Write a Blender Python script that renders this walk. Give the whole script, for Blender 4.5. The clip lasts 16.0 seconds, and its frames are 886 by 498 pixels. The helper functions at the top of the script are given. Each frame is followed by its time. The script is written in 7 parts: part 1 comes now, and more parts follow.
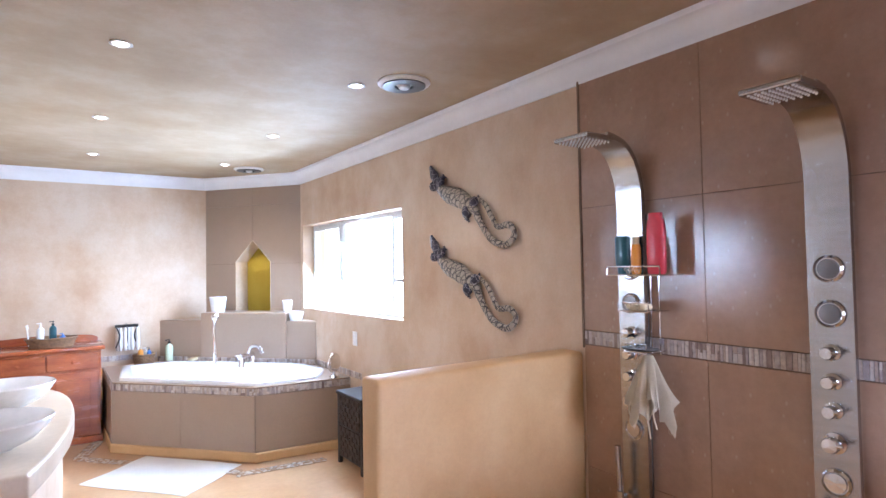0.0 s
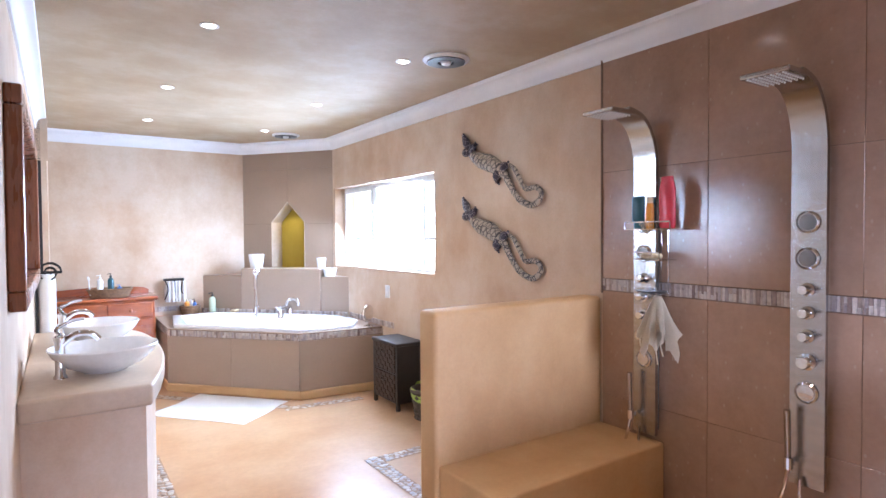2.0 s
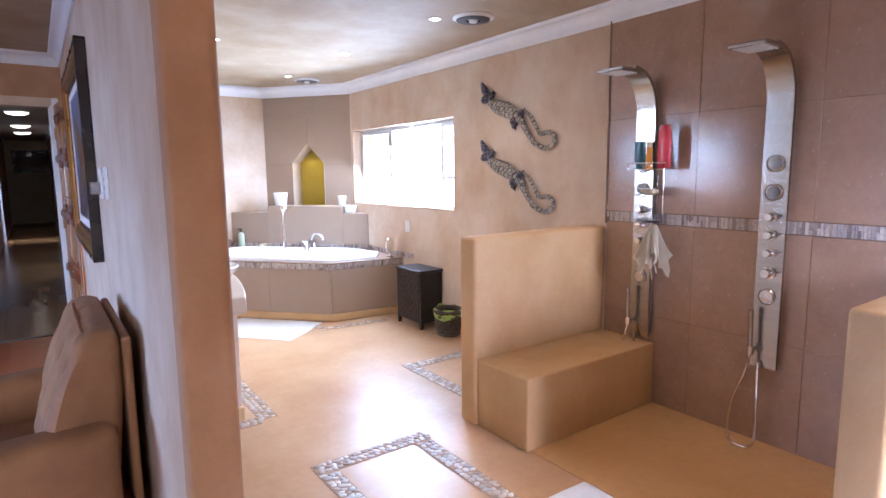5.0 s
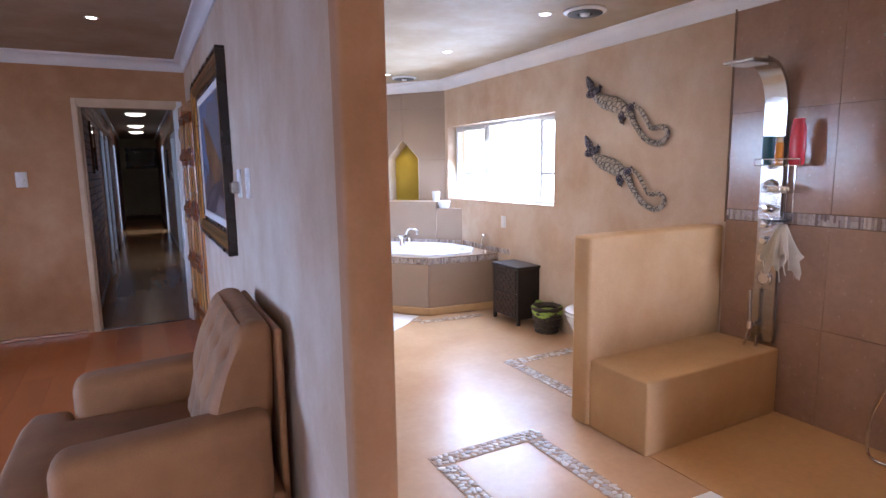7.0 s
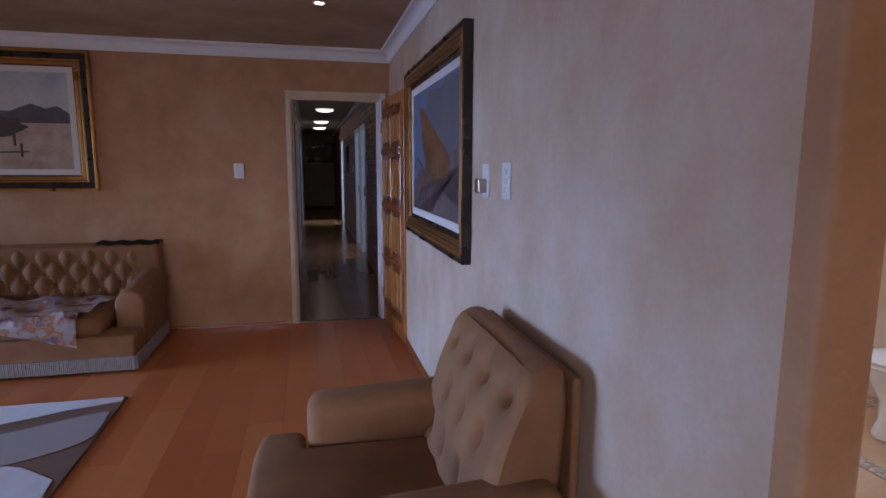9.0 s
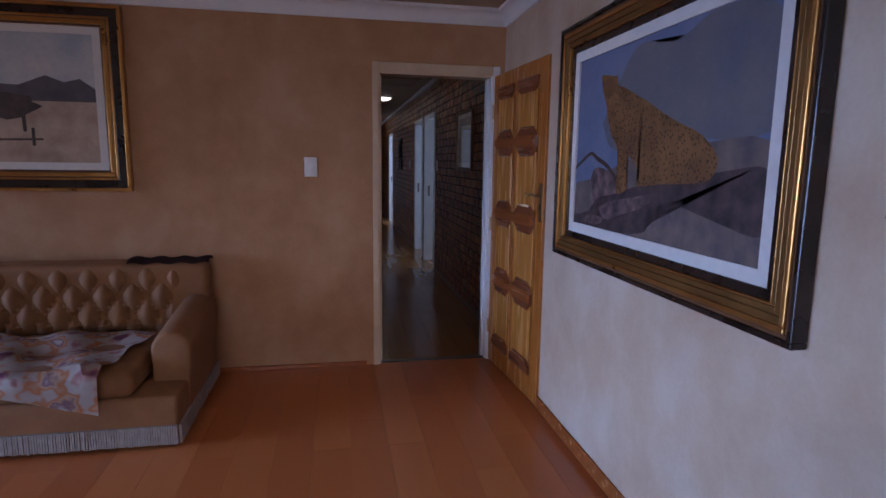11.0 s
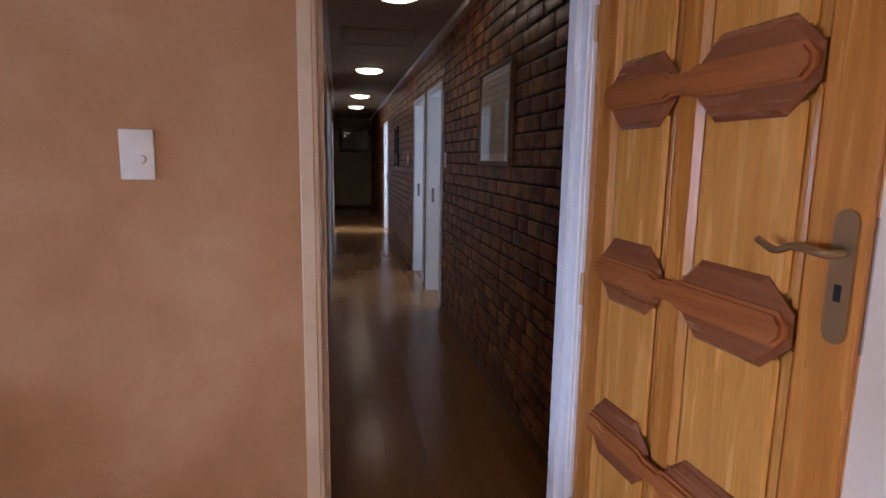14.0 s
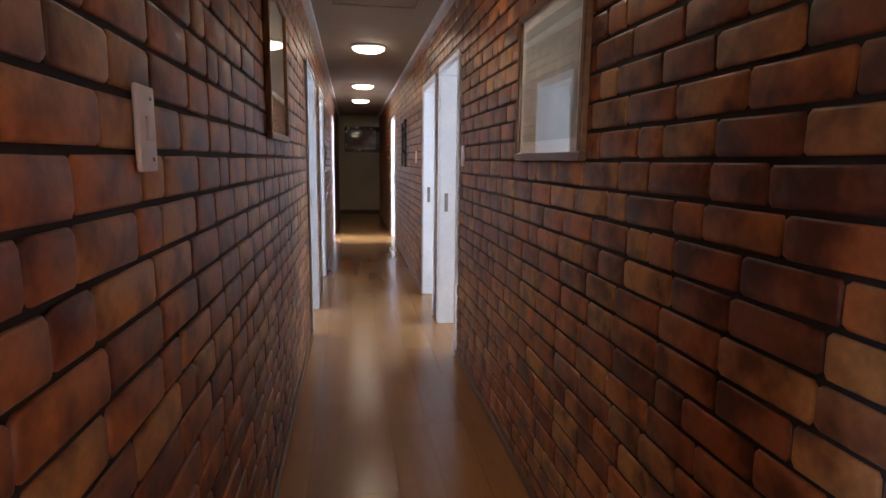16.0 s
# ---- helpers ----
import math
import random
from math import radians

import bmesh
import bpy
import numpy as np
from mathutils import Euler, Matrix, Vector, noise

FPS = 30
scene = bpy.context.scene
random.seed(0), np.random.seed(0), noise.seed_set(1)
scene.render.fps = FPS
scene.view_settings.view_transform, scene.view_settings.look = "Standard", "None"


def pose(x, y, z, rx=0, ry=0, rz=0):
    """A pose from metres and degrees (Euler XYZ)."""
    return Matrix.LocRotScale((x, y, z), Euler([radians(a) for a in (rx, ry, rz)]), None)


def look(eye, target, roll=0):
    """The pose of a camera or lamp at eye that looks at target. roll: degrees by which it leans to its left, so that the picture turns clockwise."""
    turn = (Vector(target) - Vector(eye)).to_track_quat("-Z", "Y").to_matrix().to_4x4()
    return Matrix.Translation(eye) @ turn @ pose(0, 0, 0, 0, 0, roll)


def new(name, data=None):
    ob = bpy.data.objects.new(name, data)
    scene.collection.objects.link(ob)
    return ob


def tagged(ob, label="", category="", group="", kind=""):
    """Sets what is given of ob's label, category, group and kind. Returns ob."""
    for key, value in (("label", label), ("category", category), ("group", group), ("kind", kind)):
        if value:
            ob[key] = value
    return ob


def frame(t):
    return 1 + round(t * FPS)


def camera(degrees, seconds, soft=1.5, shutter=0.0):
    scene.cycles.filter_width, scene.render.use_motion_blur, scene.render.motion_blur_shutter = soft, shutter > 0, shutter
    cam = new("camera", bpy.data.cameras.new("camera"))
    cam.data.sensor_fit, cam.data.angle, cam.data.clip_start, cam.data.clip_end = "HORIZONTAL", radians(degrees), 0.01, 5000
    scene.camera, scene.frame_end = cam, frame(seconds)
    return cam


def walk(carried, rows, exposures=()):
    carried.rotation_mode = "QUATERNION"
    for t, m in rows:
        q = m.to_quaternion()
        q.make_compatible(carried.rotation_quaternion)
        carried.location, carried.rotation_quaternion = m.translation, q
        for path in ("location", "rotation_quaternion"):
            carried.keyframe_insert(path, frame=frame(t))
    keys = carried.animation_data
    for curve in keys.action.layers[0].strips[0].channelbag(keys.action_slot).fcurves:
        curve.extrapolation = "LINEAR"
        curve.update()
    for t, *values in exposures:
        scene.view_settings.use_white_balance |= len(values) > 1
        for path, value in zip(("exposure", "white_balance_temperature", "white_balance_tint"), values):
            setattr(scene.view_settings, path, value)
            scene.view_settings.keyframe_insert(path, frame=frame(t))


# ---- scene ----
cam = camera(76.3, 16.0)
PATH = [
    (0, (0.049, 0.181, 1.478), (1.192, 1.822, 1.54), -1.0),
    (0.5, (-0.048, 0.148, 1.465), (1.084, 1.796, 1.526), -1.0),
    (1, (-0.146, 0.082, 1.449), (0.984, 1.732, 1.498), -0.8),
    (1.5, (-0.254, -0.002, 1.429), (0.877, 1.648, 1.441), -0.6),
    (2, (-0.34, -0.062, 1.413), (0.786, 1.59, 1.361), -0.4),
    (2.5, (-0.419, -0.107, 1.408), (0.711, 1.539, 1.287), -0.6),
    (3, (-0.541, -0.152, 1.401), (0.608, 1.475, 1.218), -0.6),
    (3.5, (-0.636, -0.223, 1.398), (0.529, 1.386, 1.165), -0.7),
    (6, (-0.997, -0.394, 1.433), (0.117, 1.242, 1.15), -1.0),
    (6.5, (-1.03, -0.343, 1.439), (0.005, 1.344, 1.154), -1.0),
    (7, (-1.079, -0.265, 1.448), (-0.149, 1.482, 1.162), -0.9),
    (7.5, (-1.143, -0.167, 1.433), (-0.346, 1.645, 1.152), -0.6),
    (8, (-1.218, -0.055, 1.425), (-0.548, 1.808, 1.142), -0.3),
    (8.5, (-1.318, 0.13, 1.44), (-0.768, 2.031, 1.15), -0.0),
    (9, (-1.366, 0.433, 1.445), (-0.911, 2.359, 1.155), 0.2),
    (9.5, (-1.499, 0.697, 1.441), (-1.093, 2.634, 1.149), 0.4),
    (12, (-1.845, 2.587, 1.446), (-1.479, 4.529, 1.135), 0.8),
    (12.5, (-1.791, 2.963, 1.448), (-1.414, 4.902, 1.135), 0.9),
    (13, (-1.66, 3.368, 1.449), (-1.284, 5.307, 1.133), 1.4),
    (13.5, (-1.557, 3.729, 1.421), (-1.185, 5.669, 1.107), 1.0),
    (14, (-1.448, 4.079, 1.4), (-1.085, 6.021, 1.086), 0.9),
    (14.5, (-1.358, 4.423, 1.392), (-1.001, 6.366, 1.081), 0.7),
    (15, (-1.322, 4.745, 1.385), (-0.977, 6.69, 1.07), 0.6),
    (15.5, (-1.279, 5.075, 1.383), (-0.946, 7.023, 1.072), 0.7),
    (16, (-1.228, 5.39, 1.36), (-0.912, 7.341, 1.052), 0.7),
]
LOOK = [(0, 0.07, 5550, 16), (3.5, 0.14, 5550, 19), (6, 0.08, 5550, 21), (7.5, -0.38, 5700, 22), (8.5, -0.62, 5700, 22), (9.5, -0.83, 5600, 22), (12, -0.9, 5800, 24), (12.5, -0.7, 6000, 24), (13.5, -0.05, 6400, 23), (14.5, 0.38, 6600, 22), (15.0, 0.47, 6700, 21), (15.5, 0.75, 6750, 20), (16, 1.6, 6900, 20)]
walk(cam, [(t, look(eye, target, roll)) for t, eye, target, roll in PATH], LOOK)

# ---------- world, daylight, exposure ----------
world = bpy.data.worlds.new("world")
scene.world = world
world.use_nodes = True
_bg = world.node_tree.nodes["Background"]
_sky = world.node_tree.nodes.new("ShaderNodeTexSky")
_sky.sky_type, _sky.sun_disc, _sky.sun_elevation, _sky.sun_rotation = "NISHITA", False, radians(50), radians(200)
world.node_tree.links.new(_sky.outputs[0], _bg.inputs[0])
_bg.inputs[1].default_value = 0.12

# daylight that comes in through the window openings
DAY = (0.60, 0.79, 1.0)


def area(name, m, w, h, watts, colour):
    d = bpy.data.lights.new(name, "AREA")
    d.shape, d.size, d.size_y, d.energy, d.color = "RECTANGLE", w, h, watts, colour
    ob = new(name, d)
    ob.matrix_world = m
    return ob


def spot(name, x, y, z, watts, colour, angle=130, soft=0.04):
    d = bpy.data.lights.new(name, "SPOT")
    d.energy, d.color, d.spot_size, d.spot_blend, d.shadow_soft_size = watts, colour, radians(angle), 0.6, soft
    ob = new(name, d)
    ob.matrix_world = pose(x, y, z)
    return ob


WARM = (1.0, 0.82, 0.60)
BATH_DOWN = [(0.29, 2.87), (0.30, 4.23), (0.33, 5.52), (1.37, 2.85), (1.36, 4.18), (1.35, 5.50)]
SHOWER_DOWN = [(1.37, 1.45), (1.37, 0.35)]
SIT_DOWN = [(-1.27, 4.26), (-2.60, 4.35)]
CEIL, CEIL_SIT, SOUTH = 2.44, 2.465, -2.6
area("bath_window_daylight", look((2.42, 4.60, 1.56), (1.2, 4.2, 0.7)), 1.9, 0.85, 220, DAY)
_lamp = area("sitting_window_daylight", look((-8.55, 3.1, 1.15), (-0.6, 3.3, -1.15)), 3.4, 1.6, 120, (0.44, 0.64, 1.0))
_lamp.data.spread = radians(58)
# fill through an unseen south window, added to brighten door wall and hall
_lamp = area("sitting_south_fill", look((-2.9, SOUTH - 0.12, 1.5), (-1.7, 4.0, 0.2)), 2.0, 1.3, 12, (0.94, 0.93, 0.93))
_lamp.data.spread = radians(52)
# unseen window assumed south of the shower, added to light tiles and bench
_lamp = area("unseen_shower_daylight", look((1.35, SOUTH - 0.12, 1.6), (1.85, 0.9, -1.1)), 1.2, 1.1, 112, (0.72, 0.80, 1.0))
_lamp.data.spread = radians(80)
for _x, _y in BATH_DOWN:
    spot("downlight_beam", _x, _y, CEIL - 0.03, 12, WARM)
for _x, _y in SHOWER_DOWN:
    spot("downlight_beam", _x, _y, CEIL - 0.03, 26, WARM, 84)
for _x, _y in SIT_DOWN:
    spot("downlight_beam", _x, _y, CEIL_SIT - 0.03, 4, WARM)
spot("niche_lamp_beam", 1.80, 6.15, 1.65, 1.2, (1.0, 0.85, 0.45), 150, 0.02)
for _x, _y, _tx, _w in ((1.35, 10.1, -0.5, 26), (-3.4, 10.6, -1.5, 24), (1.3, 15.2, -0.5, 70), (-3.4, 15.4, -1.5, 70)):
    area("side_room_daylight", look((_x, _y, 1.5), (_tx, _y, 1.1)), 1.6, 1.3, _w, DAY)

# ---------- materials ----------


def shader(name):
    m = bpy.data.materials.new(name)
    m.use_nodes = True
    nt = m.node_tree
    return m, nt, nt.nodes["Principled BSDF"]


def add(nt, kind, **inputs):
    n = nt.nodes.new(kind)
    for k, v in inputs.items():
        n.inputs[k.replace("_", " ")].default_value = v
    return n


def coords(nt, stretch=(1, 1, 1), spread=0.0):
    """Object coordinates; spread shifts them by each object's own random number."""
    tc = nt.nodes.new("ShaderNodeTexCoord")
    mp = nt.nodes.new("ShaderNodeMapping")
    mp.inputs["Scale"].default_value = stretch
    nt.links.new(tc.outputs["Object"], mp.inputs["Vector"])
    if spread:
        info = nt.nodes.new("ShaderNodeObjectInfo")
        mul = nt.nodes.new("ShaderNodeMath")
        mul.operation = "MULTIPLY"
        mul.inputs[1].default_value = spread
        nt.links.new(info.outputs["Random"], mul.inputs[0])
        nt.links.new(mul.outputs[0], mp.inputs["Location"])
    return mp.outputs["Vector"]


def ramp(nt, value, stops):
    r = nt.nodes.new("ShaderNodeValToRGB")
    e = r.color_ramp.elements
    while len(e) < len(stops):
        e.new(0.5)
    for k, (p, c) in zip(e, stops):
        k.position, k.color = p, (*c, 1)
    nt.links.new(value, r.inputs[0])
    return r.outputs["Color"]


def blend(nt, a, b, fac, mode="MIX"):
    n = nt.nodes.new("ShaderNodeMix")
    n.data_type, n.blend_type = "RGBA", mode
    if isinstance(fac, float):
        n.inputs[0].default_value = fac
    else:
        nt.links.new(fac, n.inputs[0])
    for k, v in ((6, a), (7, b)):
        if isinstance(v, tuple):
            n.inputs[k].default_value = (*v, 1)
        else:
            nt.links.new(v, n.inputs[k])
    return n.outputs[2]


def noise_of(nt, vec, scale, detail=4, rough=0.55):
    n = add(nt, "ShaderNodeTexNoise", Scale=scale, Detail=detail, Roughness=rough)
    nt.links.new(vec, n.inputs["Vector"])
    return n.outputs["Fac"]


def bump(nt, bsdf, height, strength, distance=0.01):
    b = add(nt, "ShaderNodeBump", Strength=strength, Distance=distance)
    nt.links.new(height, b.inputs["Height"])
    nt.links.new(b.outputs[0], bsdf.inputs["Normal"])


def surface(name, dark, light, scale=3.0, rough=0.6, metal=0.0, fine=60.0, relief=0.15, wear=0.12, stretch=(1, 1, 1), spread=0.0, coat=0.0, sheen=0.0, rspread=0.1):
    """Two-scale surface: broad mottling between two colours, fine grain, uneven gloss, small relief."""
    m, nt, b = shader(name)
    vec = coords(nt, stretch, spread)
    big = noise_of(nt, vec, scale, 3)
    small = noise_of(nt, vec, fine, 5, 0.65)
    col = ramp(nt, big, [(0.3, dark), (0.7, light)])
    g = ramp(nt, small, [(0.3, (1 - wear,) * 3), (0.7, (1 + 0,) * 3)])
    nt.links.new(blend(nt, col, g, 1.0, "MULTIPLY"), b.inputs["Base Color"])
    mr = add(nt, "ShaderNodeMapRange")
    mr.inputs[3].default_value, mr.inputs[4].default_value = max(0.02, rough - rspread), min(1.0, rough + rspread)
    nt.links.new(big, mr.inputs[0])
    nt.links.new(mr.outputs[0], b.inputs["Roughness"])
    b.inputs["Metallic"].default_value = metal
    b.inputs["Coat Weight"].default_value = coat
    b.inputs["Sheen Weight"].default_value = sheen
    if relief:
        bump(nt, b, small, relief, 0.003)
    return m


def plaster(name, c0, c1, c2, rough=0.75):
    """Colour-washed plaster: clouds of tan in three tones, faint trowel marks."""
    m, nt, b = shader(name)
    vec = coords(nt)
    wide = noise_of(nt, vec, 0.9, 2, 0.5)
    mid = noise_of(nt, coords(nt, (1, 1, 0.85)), 3.0, 5, 0.62)
    fine = noise_of(nt, vec, 70, 4, 0.7)
    a = ramp(nt, wide, [(0.30, c0), (0.52, c1), (0.72, c2)])
    c = ramp(nt, mid, [(0.34, c0), (0.5, c1), (0.64, c2)])
    col = blend(nt, a, c, 0.5)
    g = ramp(nt, fine, [(0.3, (0.93, 0.93, 0.93)), (0.7, (1, 1, 1))])
    nt.links.new(blend(nt, col, g, 1.0, "MULTIPLY"), b.inputs["Base Color"])
    b.inputs["Roughness"].default_value = rough
    bump(nt, b, mid, 0.12, 0.02)
    return m


def plain(name, colour, rough=0.4, metal=0.0, **more):
    m, nt, b = shader(name)
    vec = coords(nt)
    n = noise_of(nt, vec, 30, 3)
    c = ramp(nt, n, [(0.3, tuple(0.92 * v for v in colour)), (0.7, colour)])
    nt.links.new(c, b.inputs["Base Color"])
    b.inputs["Roughness"].default_value, b.inputs["Metallic"].default_value = rough, metal
    for k, v in more.items():
        b.inputs[k.replace("_", " ")].default_value = v
    return m


def glow(name, colour, strength):
    m, nt, b = shader(name)
    b.inputs["Emission Color"].default_value = (*colour, 1)
    b.inputs["Emission Strength"].default_value = strength
    b.inputs["Base Color"].default_value = (*colour, 1)
    return m


def glass(name, rough=0.0, tint=(1, 1, 1)):
    m, nt, b = shader(name)
    b.inputs["Base Color"].default_value = (*tint, 1)
    b.inputs["Transmission Weight"].default_value, b.inputs["Roughness"].default_value, b.inputs["IOR"].default_value = 1.0, rough, 1.45
    return m


def random_pick(nt):
    """A number from 0 to 1 for each object or loose piece."""
    info, geo = nt.nodes.new("ShaderNodeObjectInfo"), nt.nodes.new("ShaderNodeNewGeometry")
    s = nt.nodes.new("ShaderNodeMath")
    s.operation = "ADD"
    nt.links.new(info.outputs["Random"], s.inputs[0])
    nt.links.new(geo.outputs["Random Per Island"], s.inputs[1])
    f = nt.nodes.new("ShaderNodeMath")
    f.operation = "FRACT"
    nt.links.new(s.outputs[0], f.inputs[0])
    return f.outputs[0]


def pieces_material(name, stops, rough=0.5, blotch=(0.6, 12.0), relief=0.2, stretch=(1, 1, 1), fine=50.0, coat=0.0, spread=7.0, rspread=0.08, grain=0.14):
    """For bricks, sticks, planks and pebbles: a tone for each piece, blotches and grain."""
    m, nt, b = shader(name)
    pick = random_pick(nt)
    vec = coords(nt, stretch, spread)
    big = noise_of(nt, vec, blotch[1], 3)
    small = noise_of(nt, vec, fine, 5, 0.65)
    col = ramp(nt, pick, stops)
    g = ramp(nt, big, [(0.37, (1 - blotch[0], 1 - blotch[0] * 1.08, 1 - blotch[0] * 0.96)), (0.60, (1, 1, 1))])
    h = ramp(nt, small, [(0.3, (1 - grain,) * 3), (0.7, (1, 1, 1))])
    nt.links.new(blend(nt, blend(nt, col, g, 1.0, "MULTIPLY"), h, 1.0, "MULTIPLY"), b.inputs["Base Color"])
    mr = add(nt, "ShaderNodeMapRange")
    mr.inputs[3].default_value, mr.inputs[4].default_value = max(0.03, rough - rspread), rough + rspread
    nt.links.new(big, mr.inputs[0])
    nt.links.new(mr.outputs[0], b.inputs["Roughness"])
    b.inputs["Coat Weight"].default_value = coat
    b.inputs["Coat Roughness"].default_value = 0.24
    if relief:
        bump(nt, b, small, relief, 0.004)
    return m


# the tan wash in browner tones: dim, warm light put into the colour
M_PLASTER_SHADED = plaster("shaded_wash_plaster", (0.36, 0.176, 0.074), (0.47, 0.252, 0.124), (0.56, 0.35, 0.20))
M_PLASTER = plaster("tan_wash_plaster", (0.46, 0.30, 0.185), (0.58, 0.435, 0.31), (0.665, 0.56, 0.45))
M_CEIL = plaster("tan_wash_ceiling", (0.36, 0.255, 0.15), (0.43, 0.325, 0.205), (0.50, 0.41, 0.295))
M_OCHRE = plaster("ochre_shower_plaster", (0.47, 0.275, 0.112), (0.56, 0.345, 0.155), (0.62, 0.41, 0.21), 0.6)
M_OUTSIDE = glow("outside_haze", (0.93, 1.0, 0.98), 2.0)
M_OUTSIDE_BRIGHT = glow("outside_sunlit_haze", (0.93, 1.0, 0.98), 4.0)
M_SCREED = surface("tan_cement_screed", (0.44, 0.235, 0.105), (0.60, 0.39, 0.225), 1.3, 0.31, fine=24, relief=0.05, wear=0.12, rspread=0.05)
M_SCREED.node_tree.nodes["Principled BSDF"].inputs["Specular IOR Level"].default_value = 0.26
M_SHOWERFLOOR = surface("ochre_cement_screed", (0.50, 0.27, 0.10), (0.58, 0.33, 0.14), 1.8, 0.32, fine=25, relief=0.06)
M_VANITY = surface("tan_cement_counter", (0.50, 0.37, 0.25), (0.62, 0.50, 0.38), 4, 0.38, fine=30, relief=0.1)
M_CORNICE = surface("white_cornice_paint", (0.74, 0.74, 0.76), (0.82, 0.82, 0.83), 3, 0.55, fine=40, relief=0.03, wear=0.04)
M_WHITE = surface("white_gloss_paint", (0.70, 0.72, 0.74), (0.80, 0.80, 0.80), 5, 0.4, fine=40, relief=0.05, wear=0.06)
M_STEELFRAME = surface("white_window_steel", (0.68, 0.69, 0.70), (0.78, 0.78, 0.78), 5, 0.5, fine=40, relief=0.05, wear=0.08)
M_CREAM = surface("cream_wall_paint", (0.68, 0.60, 0.42), (0.76, 0.68, 0.50), 2, 0.7, fine=50, relief=0.05, wear=0.06)
M_FRAME_CREAM = surface("tan_frame_paint", (0.56, 0.42, 0.28), (0.66, 0.52, 0.37), 6, 0.5, fine=50, relief=0.05, wear=0.08)
M_TILE = surface("brown_polished_tile", (0.345, 0.215, 0.145), (0.405, 0.262, 0.182), 5, 0.17, fine=30, relief=0.02, wear=0.12, spread=9.0, rspread=0.05)
_nt = M_TILE.node_tree
_b0 = _nt.nodes["Principled BSDF"]
_vo = add(_nt, "ShaderNodeTexVoronoi", Scale=26.0)
_nt.links.new(coords(_nt, (1, 1, 0.6), 9.0), _vo.inputs["Vector"])
_col = _b0.inputs["Base Color"].links[0].from_socket
_nt.links.new(blend(_nt, _col, (0.50, 0.40, 0.32), ramp(_nt, _vo.outputs["Distance"], [(0.05, (0.4, 0.4, 0.4)), (0.16, (0, 0, 0))])), _b0.inputs["Base Color"])
M_TILE_GREY = surface("grey_brown_bath_tile", (0.335, 0.24, 0.172), (0.345, 0.248, 0.178), 9, 0.30, fine=70, relief=0.0, wear=0.08, spread=9.0, rspread=0.02)
M_GROUT = plain("brown_grout", (0.19, 0.125, 0.085), 0.85)
M_MOSAIC = pieces_material("stick_mosaic", [(0.0, (0.20, 0.14, 0.13)), (0.2, (0.46, 0.36, 0.30)), (0.5, (0.60, 0.52, 0.46)), (0.72, (0.36, 0.31, 0.31)), (1.0, (0.72, 0.66, 0.60))], 0.3, (0.2, 60), 0.1)
M_PEBBLE = pieces_material("river_pebbles", [(0.0, (0.30, 0.20, 0.13)), (0.3, (0.55, 0.44, 0.33)), (0.6, (0.66, 0.60, 0.52)), (0.8, (0.38, 0.34, 0.31)), (1.0, (0.72, 0.66, 0.56))], 0.35, (0.25, 40), 0.1)
M_PEBBLEBED = plain("pebble_grout", (0.36, 0.22, 0.13), 0.7)
M_STEEL = surface("brushed_steel", (0.44, 0.43, 0.42), (0.53, 0.52, 0.51), 3, 0.24, 1.0, 80, 0.04, 0.08, stretch=(1, 1, 12), rspread=0.05)
M_CHROME = plain("chrome", (0.78, 0.78, 0.80), 0.06, 1.0)
M_DULLMETAL = plain("dull_dark_metal", (0.20, 0.18, 0.16), 0.4, 0.9)
M_BRASS = plain("aged_brass", (0.42, 0.29, 0.15), 0.32, 0.9)
M_GOLD = surface("gilded_frame", (0.46, 0.215, 0.055), (0.60, 0.31, 0.09), 5, 0.30, 0.85, 30, 0.03)
M_BRONZE = surface("bronzed_frame", (0.20, 0.10, 0.03), (0.34, 0.18, 0.055), 5, 0.34, 0.7, 30, 0.03)
M_BLACKFRAME = surface("dark_lacquered_frame", (0.012, 0.008, 0.007), (0.035, 0.02, 0.014), 8, 0.28, relief=0.08)
M_BROWNFRAME = surface("brown_wood_frame", (0.10, 0.045, 0.02), (0.19, 0.09, 0.04), 6, 0.35, stretch=(1, 1, 6))
M_LINER = plain("white_mount_board", (0.70, 0.67, 0.63), 0.8)
M_IRON = plain("black_wrought_iron", (0.02, 0.018, 0.016), 0.5, 0.6)
M_PORCELAIN = plain("white_porcelain", (0.82, 0.82, 0.82), 0.10, 0.0, Coat_Weight=0.5)
M_ACRYLIC = plain("white_bath_acrylic", (0.84, 0.84, 0.85), 0.14)
M_PLASTICW = plain("white_plastic", (0.75, 0.75, 0.74), 0.35)
M_TOWEL = surface("white_terry", (0.76, 0.75, 0.73), (0.84, 0.83, 0.81), 8, 0.95, fine=260, relief=0.9, wear=0.14, sheen=0.3)
M_RAG = surface("cream_cotton_cloth", (0.62, 0.52, 0.38), (0.76, 0.67, 0.53), 8, 0.95, fine=220, relief=0.6)
M_VELVET = surface("brown_velvet", (0.23, 0.10, 0.036), (0.33, 0.155, 0.06), 5, 0.75, fine=160, relief=0.25, wear=0.14, sheen=0.03)
M_FRINGE = surface("pale_fringe", (0.30, 0.27, 0.25), (0.42, 0.38, 0.35), 30, 0.9, fine=200, relief=0.5)
M_MAROON = surface("maroon_cloth", (0.035, 0.01, 0.012), (0.06, 0.02, 0.02), 10, 0.9, fine=200, relief=0.4)
M_REDWOOD = surface("red_brown_wood", (0.17, 0.048, 0.018), (0.29, 0.095, 0.034), 4, 0.28, fine=30, relief=0.08, stretch=(6, 6, 0.8), wear=0.3, coat=0.3)
